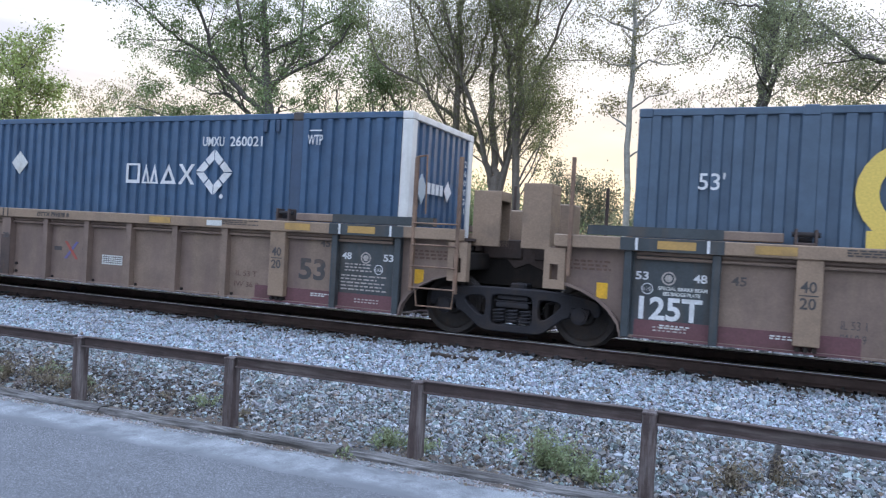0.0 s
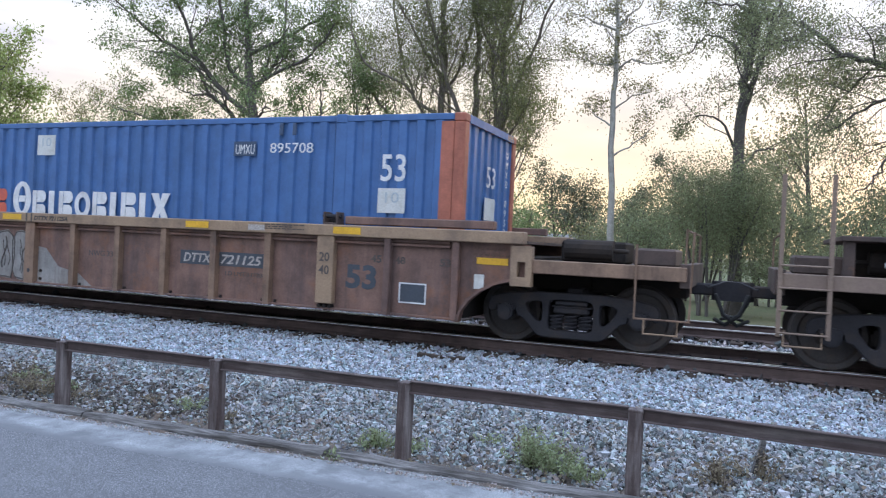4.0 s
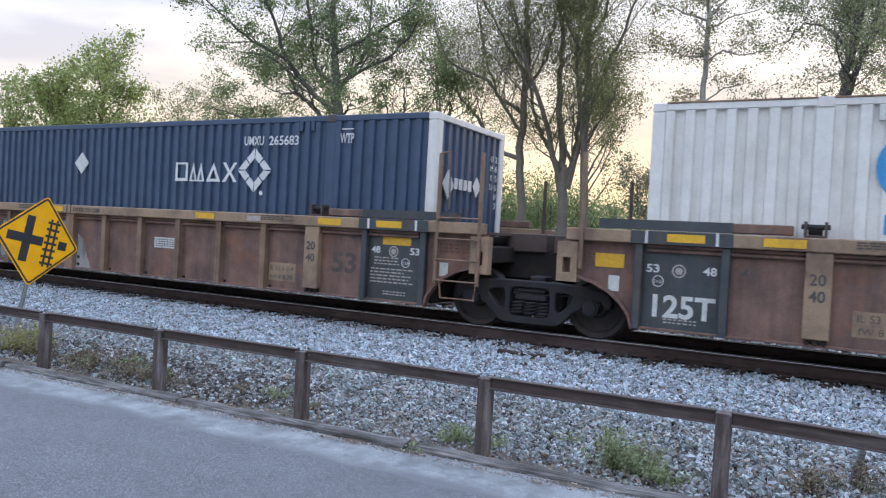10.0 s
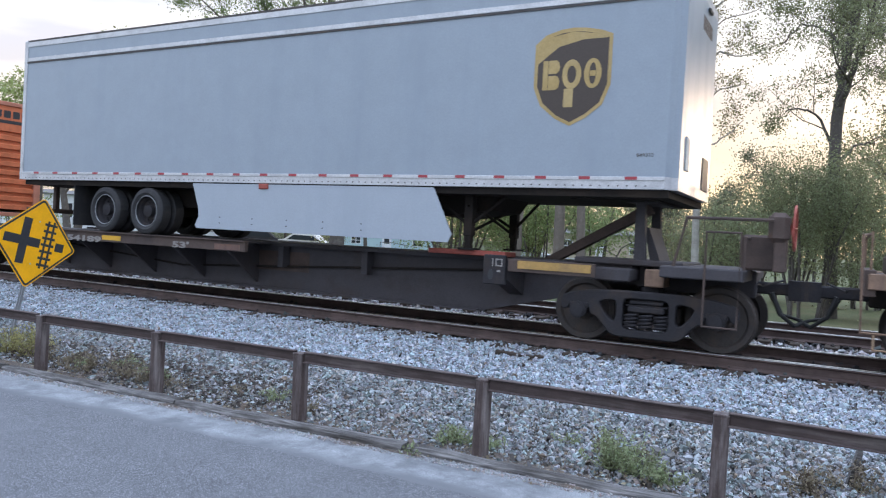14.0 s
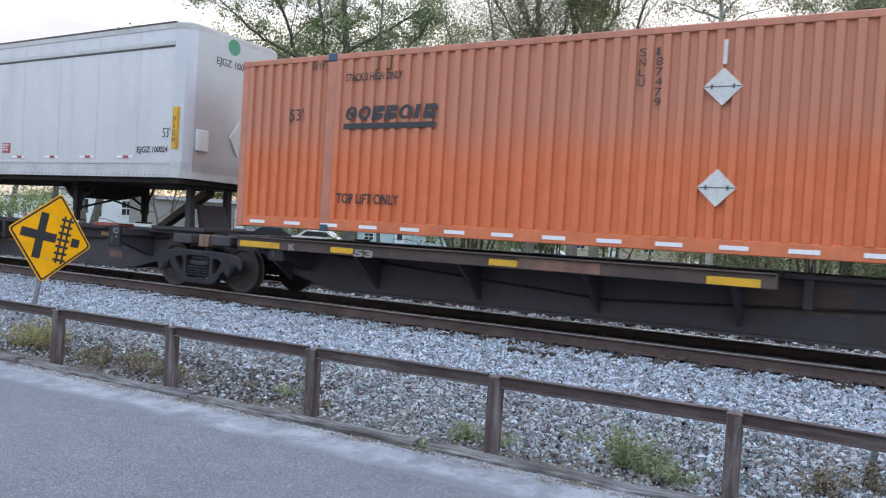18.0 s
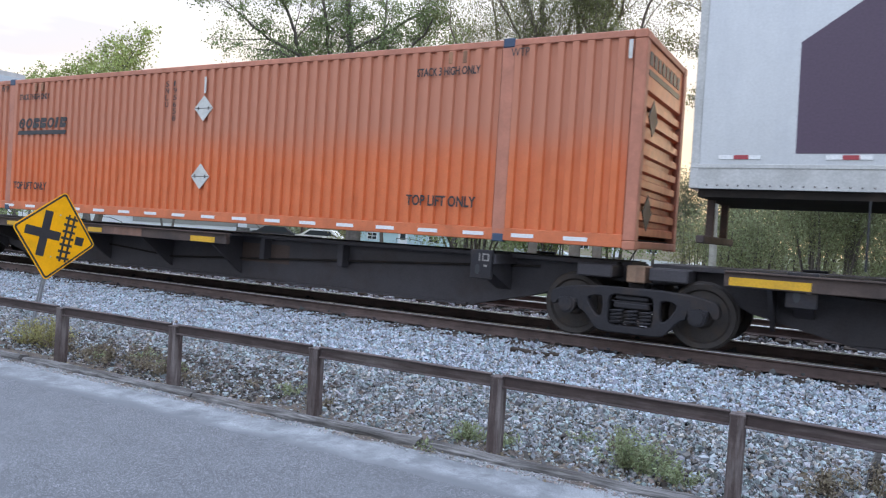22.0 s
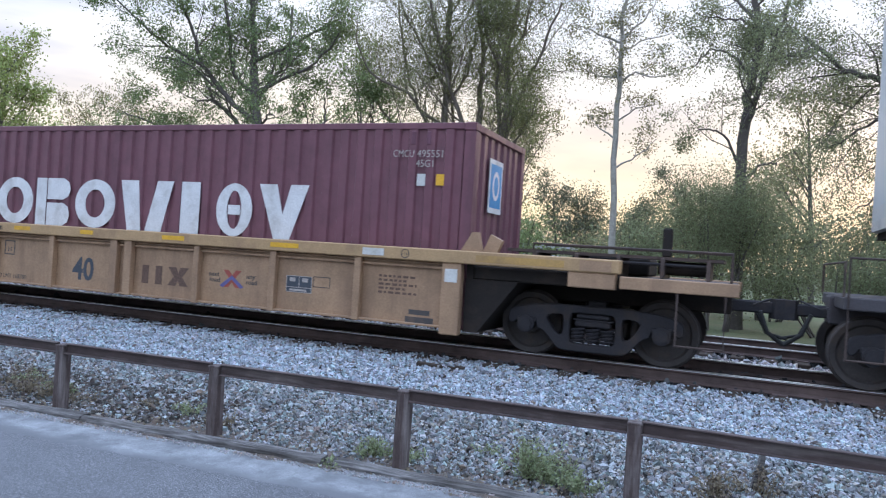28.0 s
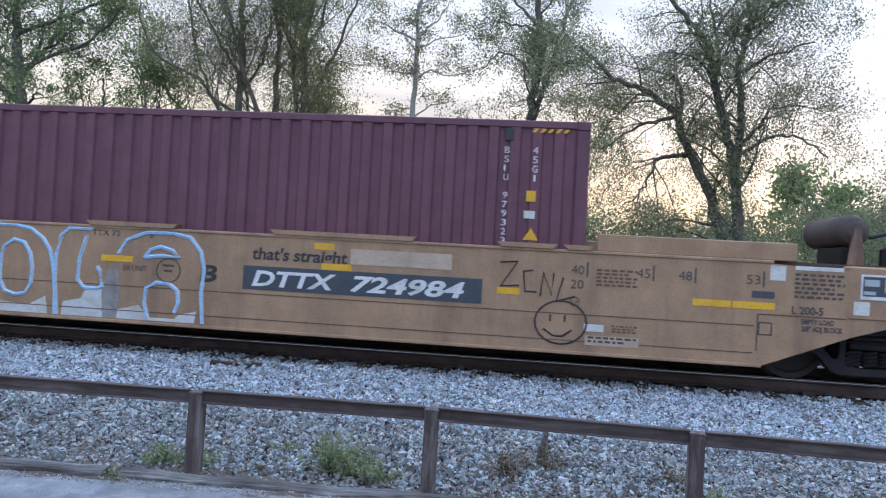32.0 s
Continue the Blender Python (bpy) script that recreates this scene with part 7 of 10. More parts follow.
def louvred_orange(right, digits, label):
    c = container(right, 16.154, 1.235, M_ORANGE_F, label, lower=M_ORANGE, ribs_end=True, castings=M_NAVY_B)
    x = -16.154 + 0.35
    while x < -0.6:
        part("white_tape", Geo().box(x, x + 0.34, SIDE - 0.004, SIDE, 1.235 + 0.075, 1.235 + 0.13), M_WREF, c)
        x += 0.78
    for x in (-13.93, -3.55):
        write("STACK 3 HIGH ONLY", x + 0.05, SIDE, 3.67, 0.17, M_BLACK, c, width=1.08, bold=0.003)
        write("TOP LIFT ONLY", x - 0.02, SIDE, 1.71, 0.22, M_BLACK, c, width=1.2, bold=0.005)
        handle_slots(c, x + 0.62, 3.94, M_FRAME_RUST)
    for x in (-14.6, -1.94):
        write("WTP", x, SIDE, 3.88, 0.17, M_GREYMARK, c, width=0.28)
    write("53'", -15.03, SIDE, 3.06, 0.28, M_BLACK, c, width=0.3)
    marks("sobboib", -13.87, -12.18, 3.04, 3.26, SIDE, M_BLACK, c, "brand_mark", 0.2)
    part("brand_underline", Geo().prism([(-13.89, 2.9), (-12.18, 2.9), (-12.15, 2.99), (-13.87, 2.99)], SIDE, SIDE - 0.003), M_BLACK, c)
    for z in (3.32, 2.07):
        board = diamond(c, -8.08, z, 0.235, M_OFFWHITE, SIDE - 0.002)
        part("board_seam", Geo().box(-8.3, -7.86, SIDE - 0.0165, SIDE - 0.0142, z - 0.006, z + 0.006), M_GREYMARK, board)
        for u in (-0.13, 0.13):
            part("board_clip", Geo().box(-8.08 + u - 0.012, -8.08 + u + 0.012, SIDE - 0.02, SIDE - 0.0142, z - 0.03, z + 0.03), M_GREYMARK, board)
    part("pale_strip", Geo().box(-8.1, -8.05, SIDE - 0.004, SIDE, 3.6, 3.9), M_OFFWHITE, c)
    for i, ch in enumerate(digits):
        write(ch, -8.92, SIDE, 3.76 - i * 0.13, 0.15, M_BLACK, c, width=0.09 if ch != "1" else 0.04)
    for i, ch in enumerate("SNLU"):
        write(ch, -9.14, SIDE, 3.76 - i * 0.13, 0.15, M_BLACK, c, width=0.09, name="owner_mark")
    # nose
    bars_end = Geo()
    for i in range(8):
        bars_end.box(-0.03, -0.022, -0.95 + i * 0.23, -0.78 + i * 0.23, 3.72, 3.9)
    bars_end.box(-0.03, -0.022, -0.95, 0.85, 3.58, 3.66)
    part("end_lettering", bars_end, M_BLACK, c)
    for z in (3.05, 1.75):
        part("end_placard", Geo().prism([(-0.85, z), (-0.6, z - 0.25), (-0.35, z), (-0.6, z + 0.25)], -0.03, -0.02, "x"), M_GREYMARK, c)
    part("pale_stripe", Geo().box(-0.24, -0.19, SIDE - 0.004, SIDE, 3.75, 4.0), M_OFFWHITE, c)
    return c


sp = spine_platform(-96.62, 8.17, (-5.0, 1.4), "dirty dark spine car platform under a parcel trailer", "art", "end", hitch=(7.95, 1), texts=(("TTAX", -4.82, 0.75, 0.86), ("654189", -3.56, 1.25, 0.86), ("53'", -0.35, 0.42, 0.87)), patches=((-4.05, -3.58, 0.88, 0.97, M_YELLOW_F), (-2.28, -1.75, 0.91, 1.0, M_YELLOW), (0.7, 1.3, 0.89, 0.99, M_BROWN)))
truck(sp, 8.17, 0.89)
t = trailer(-88.1, 13.55, M_TRAILER, "pale grey-blue box trailer with a brown and gold shield", 1, (-10.85, -9.68), -3.08, tape="alt", skirt=(-8.35, -3.05), band=True, seams=20, corner=0.14)
sx, sz = -1.45, 3.55
shield = [(-0.62, 0.62), (-0.45, 0.78), (-0.2, 0.86), (0.0, 0.88), (0.2, 0.86), (0.45, 0.8), (0.62, 0.72), (0.62, -0.15), (0.5, -0.5), (0.25, -0.72), (0.0, -0.86), (-0.25, -0.72), (-0.5, -0.48), (-0.62, -0.15)]
part("shield_edge", Geo().prism([(sx + u * 0.87, sz + v * 0.76) for u, v in shield], -1.297, -1.3), M_BRONZE, t)
part("shield_band", Geo().prism([(sx - 0.49, sz + 0.2), (sx - 0.2, sz + 0.42), (sx + 0.15, sz + 0.5), (sx + 0.49, sz + 0.5), (sx + 0.36, sz + 0.56), (sx, sz + 0.615), (sx - 0.36, sz + 0.55), (sx - 0.49, sz + 0.43)], -1.3031, -1.3045), M_BRONZE, t)
part("shield", Geo().prism([(sx + u * 0.79, sz + v * 0.7) for u, v in shield], -1.3, -1.303), M_SHIELD, t)
marks("bos", sx - 0.41, sx + 0.41, sz - 0.16, sz + 0.24, -1.305, M_BRONZE, t)
part("shield_stem", Geo().box(sx - 0.1, sx + 0.03, -1.306, -1.303, sz - 0.40, sz - 0.15), M_BRONZE, t)
write("849312", -0.52, -1.297, 2.48, 0.06, M_GREYMARK, t, width=0.22)
nose = part("nose_cover_box", Geo().box(0.0, 0.02, -0.85, -0.62, 2.35, 2.8, 0.008), M_OFFWHITE, t)
part("nose_connector_box", Geo().box(0.0, 0.015, 0.45, 0.95, 2.2, 2.68, 0.006), M_BLACK, t)
number = Geo()
for i in range(6):
    number.box(0.0, 0.004, -0.05 + i * 0.13, 0.05 + i * 0.13, 4.42, 4.62)
tagged(part("nose_number", number, M_GREYMARK, t), kind="stuff")
part("nose_lamp", Geo().box(0.0, 0.04, 0.25, 0.5, 4.75, 4.8, 0.01), M_BLACK, t)

ORANGE_PATCH = ((-7.3, -6.4, 0.89, 0.99, M_YELLOW), (-5.32, -4.87, 0.9, 0.99, M_YELLOW), (-2.48, -2.04, 0.9, 0.99, M_YELLOW), (-2.03, -0.85, 0.885, 1.035, M_BROWN), (0.5, 1.12, 0.88, 0.98, M_YELLOW))
sp = spine_platform(-113.42, 8.62, (-7.38, 1.3), "dirty dark spine car platform under an orange container", "art", "art", texts=(("53", -4.86, 0.38, 0.87), ("K", -6.2, 0.15, 0.88)), patches=ORANGE_PATCH)
truck(sp, 8.62, 0.9)
louvred_orange(-104.81, "187479", "orange 53-foot container with faded upper sides")
sp = spine_platform(-130.65, 8.6, (-7.36, 1.4), "dirty dark spine car platform under a silver trailer", "art", "art", hitch=(7.75, 1), texts=(("53", -4.86, 0.38, 0.87), ("PURPOSE SPINE CAR", -2.05, 1.5, 0.9)), patches=ORANGE_PATCH[:3] + ((-0.52, 1.1, 0.885, 1.035, M_POST_BR),))
marks("iix", -0.3, 0.6, 0.9, 1.02, -1.325, M_BROWN, sp)
for x0, x1, z0, z1, m in ((1.48, 2.66, 0.54, 0.84, M_BROWN), (2.04, 2.5, 0.87, 0.93, M_YELLOW_F), (5.24, 5.65, 0.4, 0.54, M_BROWN), (4.93, 5.38, 0.85, 0.93, M_YELLOW_F), (5.4, 5.91, 0.85, 0.93, M_OFFWHITE)):
    part("sill_patch", Geo().box(x0, x1, -0.4265, -0.4225, z0, z1), m, sp)
part("dropped_plate", Geo().box(5.34, 6.1, -0.9, -0.5, 1.066, 1.13, 0.01), M_RED, sp, "dull red steel plate on the deck")
part("reflector", Geo().box(0.73, 1.09, -1.3275, -1.3225, 0.87, 0.95), M_YELLOW, sp)
truck(sp, 8.62, 0.87)
t = trailer(-122.35, 16.15, M_TRAILER_S, "brushed silver box trailer with a plum arrow shape", 1, (-13.22, -11.92), -3.6, tape="pair", seams=1.22, deep=0.3, rim=_rim, band=True, rail=M_TRIM)
part("plum_arrow", Geo().prism([(-14.97, 2.49), (-12.52, 2.49), (-11.53, 3.27), (-14.02, 3.31), (-14.06, 4.45), (-14.99, 3.79)], -1.297, -1.3), M_PURPLE, t)
part("pale_block", Geo().box(-13.98, -10.92, -1.3, -1.297, 3.33, 4.43), M_GREYBLUE, t)
for x in (-8.38, -7.95, -7.49):
    diamond(t, x, 2.73, 0.215, M_WREF, -1.297)
part("red_notice", Geo().box(-5.7, -5.41, -1.302, -1.297, 2.53, 2.75), M_REDREF, t, "small red notice")
bars(lines_of(-5.68, -5.44, 2.56, 2.72, 3, 2), -1.302, M_WREF, t, "small_writing")
write("53'", -0.52, -1.297, 2.81, 0.26, M_BLACK, t, width=0.2)
write("100024", -0.78, -1.297, 2.53, 0.16, M_BLACK, t, width=0.42, bold=0.003)
write("EJGZ", -1.22, -1.297, 2.53, 0.16, M_BLACK, t, width=0.38, bold=0.003, name="owner_mark")
part("yellow_strip", Geo().box(-0.27, -0.15, -1.3, -1.2, 2.6, 3.38), M_YELLOW, t, "yellow height warning strip")
for i, ch in enumerate("HIGH"):
    write(ch, -0.25 if ch != "I" else -0.22, -1.302, 3.1 - i * 0.13, 0.15, M_BLACK, t, width=0.08 if ch != "I" else 0.018)
write_end("EJGZ 100024", 0.003, -0.55, 4.34, 0.2, M_BLACK, t, 1.0, "owner_mark")
part("nose_sticker", Geo().prism(hexring(-0.1, 4.75, 0.16, 0.16, 14), 0.0, 0.004, "x"), M_GREEN, t)
part("nose_placard", Geo().prism([(-0.12, 2.95), (0.1, 2.6), (0.32, 2.95), (0.1, 3.3)], 0.0, 0.03, "x"), M_OFFWHITE, t)
part("nose_document_box", Geo().box(0.0, 0.06, -0.98, -0.7, 2.6, 3.0, 0.01), M_OFFWHITE, t)
part("nose_connectors", Geo().cyl((0, 0.5, 2.45), (0.1, 0.5, 2.45), 0.09, 10).cyl((0, 0.75, 2.4), (0.08, 0.75, 2.4), 0.07, 10).box(0, 0.03, 0.3, 0.9, 2.3, 2.6, 0.006), M_BLACK, t)

sp = spine_platform(-147.8, 8.55, (-7.3, 1.4), "dirty dark spine car platform under an orange container", "art", "art", texts=(("53", -4.86, 0.38, 0.87),), patches=ORANGE_PATCH)
truck(sp, 8.6, 0.87)
louvred_orange(-139.16, "195658", "orange 53-foot container with faded upper sides and white tape")
sp = spine_platform(-164.45, 8.15, (-1.5, 7.2), "dirty dark spine car platform under a clean white trailer", "end", "art", hitch=(-7.2, -1), texts=(("TTAX", -0.44, 0.8, 0.86), ("654189", 0.63, 1.35, 0.86), ("53'", 3.86, 0.42, 0.87)), patches=((2.05, 2.6, 0.89, 1.0, M_YELLOW_F), (3.29, 3.75, 0.88, 0.98, M_YELLOW), (4.6, 5.3, 0.88, 1.04, M_FRAME_RUST), (5.84, 6.78, 0.88, 0.98, M_YELLOW)), ped=(2.1, 3.1))
part("stake_pocket", Geo().box(4.85, 5.2, -1.36, -1.3, 0.85, 1.08, 0.012), M_FRAME_RUST, sp, "rusty stake pocket on the side sill")
part("reflector_pad", Geo().box(7.45, 8.4, -1.30, -1.262, 1.0, 1.14, 0.006), M_SPINE_SILL, sp)
part("reflector", Geo().box(7.55, 8.05, -1.304, -1.30, 1.02, 1.1), M_YELLOW_F, sp)
truck(sp, 8.17, 0.88)
truck(sp, -8.13, 0.87)
t = trailer(-157.14, 16.12, M_TRAILER_W, "clean white box trailer with rusty rear door frame", -1, (-3.9, -2.64), -12.23, tape="row", seams=1.22, deep=0.33, floor=1.98)
g = Geo()
for i in range(26):
    for j in range(22):
        x, z = -15.75 + i * 0.61, 2.45 + j * 0.105
        g.box(x - 0.005, x + 0.005, -1.2985, -1.2945, z - 0.006, z + 0.006)
tagged(part("rivet_field", g, M_TRIM, t), kind="stuff")
for s in (-1, 1):
    part("rear_door", Geo().box(-0.02, 0.03, s * 0.02, s * 1.2, 2.1, 4.82, 0.008), M_TRAILER_W, t)
    for y in (0.25, 0.4) if s > 0 else (0.2, 0.35):
        part("lock_rod", Geo().cyl((0.055, s * y, 2.05), (0.055, s * y, 4.85), 0.018, 8), M_ALU, t)
    for z in (2.4, 3.2, 3.9, 4.6):
        part("door_hinge", Geo().box(0.0, 0.06, s * 1.1, s * 1.3, z - 0.04, z + 0.04, 0.008), M_FRAME_RUST, t)
part("rusty_door_frame", Geo().box(-0.09, 0.035, -1.318, -1.2, 1.75, 4.98, 0.008).box(-0.06, 0.035, -1.2, 1.2, 1.95, 2.08, 0.008), M_FRAME_RUST, t)
g1 = Geo()
for i in range(6):
    g1.box(0.036, 0.04, -1.1 + i * 0.4, -0.9 + i * 0.4, 2.12, 2.17)
part("door_tape", g1, M_REDREF, t)
part("rear_lamp_beam", Geo().box(-0.05, 0.05, -1.0, 1.0, 1.75, 1.95, 0.01), M_RAIL, t)
write("101433", -15.39, -1.297, 2.48, 0.15, M_BLACK, t, width=0.5, bold=0.003)
write("EJGZ", -15.83, -1.297, 2.48, 0.15, M_BLACK, t, width=0.38, bold=0.003, name="owner_mark")
number = Geo()
for i in range(6):
    number.box(0.031, 0.034, -0.75 + i * 0.17, -0.63 + i * 0.17, 4.42, 4.6)
tagged(part("door_number", number, M_GREYMARK, t), kind="stuff")
part("dent", Geo().prism([(-4.65, 2.92), (-4.49, 2.9), (-4.5, 2.95), (-4.61, 2.97)], -1.296, -1.298), M_GREYMARK, t)


# ---- the single 40-foot well car and the smooth-sided car behind it ----
def short_well_car():
    c = -184.5
    car = thing("well_car", "bright tan short well car carrying a maroon container", "railcar", group="well cars of the train")
    MOVING.append((car, c))
    P, B = M_TAN_B, M_TAN_B
    Y = M_SILL_Y
    for s in (-1, 1):
        part("side_sheet", Geo().box(-5.95, 5.95, s * 1.36, s * 1.385, 0.284 if s < 0 else 0.29, 1.2), P, car)
        part("lower_flange", Geo().box(-5.95, 5.95, s * 1.33, s * 1.46, 0.28 if s < 0 else 0.285, 0.31 if s < 0 else 0.32, 0.006), P, car)
        part("top_sill", Geo().box(-6.55, 8.2, s * 1.30, s * 1.52, 1.18, 1.36, 0.015).box(-8.2, -6.5, s * 1.30, s * 1.52, 1.18, 1.36, 0.015), Y, car)
        part("inner_rail", Geo().cyl((-5.9, s * 1.42, 1.10), (5.9, s * 1.42, 1.10), 0.02, 8).cyl((-5.9, s * 1.42, 1.155), (5.9, s * 1.42, 1.155), 0.014, 8), P, car)
        for x in (-4.5, -3.05, -1.6, 1.58, 3.03, 4.49):
            part("side_post", Geo().box(x - 0.055, x + 0.055, s * 1.385, s * 1.49, 0.27, 1.18, 0.008), B, car)
        for x in (-0.16, 0.16):
            part("centre_post", Geo().box(x - 0.08, x + 0.08, s * 1.385, s * 1.495, 0.282, 1.18, 0.008), B, car)
        for x in (-5.95, 5.95):
            part("end_post", Geo().box(x - 0.14, x + 0.14, s * 1.36, s * 1.5, 0.2, 1.18, 0.012), B, car)
    for k in range(5):
        part("floor_beam", Geo().box(-5.8 + k * 2.9 - 0.12, -5.8 + k * 2.9 + 0.12, -1.34, 1.34, 0.268, 0.283), M_DARK, car)
    for d in (-1, 1):
        part("bulkhead", Geo().box(d * 6.1, d * 6.2, -1.3, 1.3, 0.3, 1.2), M_DARK, car)
        part("body_bolster", Geo().box(d * 6.2, d * 8.2, -1.3, 1.3, 0.98, 1.16, 0.02).box(d * 6.2, d * 9.5, -0.35, 0.35, 0.74, 1.12, 0.02), M_DARK, car)
        part("slope_sheet", Geo().prism([(d * 6.1, 0.25), (d * 6.3, 0.25), (d * 6.85, 0.98), (d * 6.1, 0.98)], -1.32, 1.32), M_DARK, car)
        part("bolster_drop", Geo().box(d * 7.55, d * 8.15, -1.5, -1.32, 0.98, 1.18, 0.012), B, car)
        part("bolster_drop", Geo().box(d * 7.55, d * 8.15, 1.32, 1.5, 0.98, 1.18, 0.012), B, car)
        part("end_platform", Geo().box(d * 8.2, d * 9.55, -1.4, 1.4, 1.08, 1.14), M_SPINE_SILL, car)
        part("platform_edge", Geo().box(d * 8.2, d * 9.6, -1.48, -1.38, 1.0, 1.16, 0.01), B, car)
        part("platform_edge", Geo().box(d * 8.2, d * 9.6, 1.38, 1.48, 1.0, 1.16, 0.01), B, car)
        part("walkway_rail", Geo().tube([(d * 7.0, -1.2, 1.36), (d * 7.0, -1.2, 1.52), (d * 9.5, -1.2, 1.52), (d * 9.5, -1.2, 1.14)], 0.016, 6).tube([(d * 7.0, -0.6, 1.52), (d * 9.5, -0.6, 1.52)], 0.016, 6), M_SPINE_SILL, car)
        part("walkway", Geo().box(d * 6.6, d * 9.4, -1.1, -0.3, 1.40, 1.44), M_SPINE_SILL, car)
        part("valve_gear", Geo().box(d * 7.3, d * 8.4, -0.2, 0.8, 1.16, 1.42, 0.03), M_DARK, car)
        part("brake_cylinder", Geo().cyl((d * 8.6, -0.9, 1.3), (d * 9.2, -0.9, 1.3), 0.09, 10), M_DARK, car)
        for k in range(5):
            part("walkway_bracket", Geo().box(d * (7.0 + 0.55 * k), d * (7.05 + 0.55 * k), -1.2, -0.4, 1.16, 1.42, 0.01), M_SPINE_SILL, car)
        part("air_pipe", Geo().tube([(d * 6.7, -1.25, 1.2), (d * 7.6, -1.25, 1.24), (d * 8.0, -1.1, 1.34), (d * 9.2, -1.1, 1.34)], 0.02, 6), M_TRUCK, car)
        part("small_mast", Geo().box(d * 8.62, d * 8.74, -0.8, -0.68, 1.44, 1.82, 0.02), M_DARK, car)
        part("side_step", Geo().tube([(d * 8.9, -1.45, 1.05), (d * 8.9, -1.45, 0.36), (d * 9.45, -1.45, 0.36), (d * 9.45, -1.45, 1.05)], 0.016, 6), M_SPINE_SILL, car)
        part("container_guide", Geo().prism([(d * 6.05, 1.36), (d * 6.35, 1.36), (d * 6.28, 1.62), (d * 6.2, 1.62)], -1.45, -1.35), B, car)
        part("container_guide", Geo().prism([(d * 6.35, 1.36), (d * 6.55, 1.36), (d * 6.62, 1.52), (d * 6.45, 1.6)], -1.4, -1.3), B, car)
        part("end_cap_plate", Geo().box(d * 7.7, d * 8.1, -1.526, -1.52, 1.2, 1.33), M_NUMPANEL if d < 0 else B, car)
        part("reflector", Geo().box(d * 6.3, d * 7.5, -1.525, -1.52, 1.22, 1.31), M_YELLOW_F, car)
        part("inspection_tag", Geo().box(d * 5.95 - 0.09, d * 5.95 + 0.09, -1.506, -1.5, 0.92, 1.1), M_OFFWHITE, car)
        coupler(car, d * 9.75, d)
    part("hand_brake", Geo().box(-9.0, -8.85, -0.75, -0.55, 1.14, 1.95, 0.02).cyl((-8.8, -0.65, 1.7), (-8.75, -0.65, 1.7), 0.26, 18), M_DARK, car)
    write("40", -1.17, -1.387, 0.46, 0.54, M_NUMPANEL, car, width=0.49, bold=0.012)
    number_panel(car, -5.45, -3.18, 0.32, 0.56, "53311", y=-1.386, at=(0.53, 0.31))
    marks("iix", 0.38, 1.37, 0.5, 0.8, -1.386, M_FAINT, car)
    g = Geo()
    g.prism([(2.06, 0.56), (2.16, 0.56), (2.4, 0.83), (2.3, 0.83)], -1.386, -1.389)
    g.prism([(2.3, 0.56), (2.4, 0.56), (2.16, 0.83), (2.06, 0.83)], -1.386, -1.3895)
    part("crossed_emblem", g, M_RED, car)
    part("crossed_emblem_inner", Geo().prism([(2.0, 0.58), (2.06, 0.55), (2.23, 0.685), (2.4, 0.55), (2.46, 0.58), (2.23, 0.75)], -1.39, -1.3925), M_CROSS, car)
    for words, x in (("next", 1.78), ("any", 2.5)):
        write(words, x, -1.386, 0.72, 0.1, M_GREYMARK, car, width=0.2 if x < 2 else 0.17, bold=0.002)
    for words, x in (("load", 1.8), ("road", 2.5)):
        write(words, x, -1.386, 0.63, 0.1, M_GREYMARK, car, width=0.2, bold=0.002)
    part("info_board", Geo().box(3.24, 3.69, -1.391, -1.386, 0.58, 0.83), M_NUMPANEL, car)
    part("info_board_edge", Geo().frame_of([(3.24, 0.58), (3.69, 0.58), (3.69, 0.83), (3.24, 0.83)], [(3.25, 0.59), (3.68, 0.59), (3.68, 0.82), (3.25, 0.82)], -1.391, -1.393).box(3.462, 3.472, -1.393, -1.391, 0.66, 0.82).box(3.25, 3.68, -1.393, -1.391, 0.65, 0.66), M_FAINT_W, car)
    bars([(3.3, 3.4, 0.74, 0.8), (3.52, 3.62, 0.74, 0.8), (3.3, 3.6, 0.6, 0.63)], -1.391, M_FAINT_W, car, "small_writing")
    part("info_frame", Geo().frame_of([(3.71, 0.68), (4.0, 0.68), (4.0, 0.84), (3.71, 0.84)], [(3.72, 0.69), (3.99, 0.69), (3.99, 0.83), (3.72, 0.83)], -1.386, -1.389), M_GREYMARK, car)
    part("info_frame", Geo().frame_of([(-2.88, 0.78), (-2.62, 0.78), (-2.62, 1.04), (-2.88, 1.04)], [(-2.86, 0.8), (-2.64, 0.8), (-2.64, 1.02), (-2.86, 1.02)], -1.386, -1.389), M_GREYMARK, car)
    bars(lines_of(-5.6, -5.0, 0.75, 1.02, 5, 4), -1.386, M_FAINT, car, "small_writing")
    bars(lines_of(4.8, 5.4, 0.66, 0.95, 5, 4), -1.386, M_FAINT, car, "small_writing")
    write("LD LMT 168700", -3.05, -1.386, 0.36, 0.11, M_GREYMARK, car, width=0.76)
    write("H", -2.79, -1.386, 0.84, 0.12, M_GREYMARK, car, width=0.08)
    bars([(5.3, 5.62, 0.42, 0.49), (5.25, 5.68, 0.3, 0.39)], -1.386, M_GREYMARK, car, "small_writing")
    write("52900 LBS. MAX GROSS WEIGHT FOR 20 FT. CONTAINERS", -4.7, -1.5265, 1.23, 0.1, M_BLACK, car, width=1.9)
    for x in (-5.55, 4.75):
        part("notice", Geo().box(x - 0.17, x + 0.17, -1.526, -1.52, 1.22, 1.32), M_OFFWHITE, car)
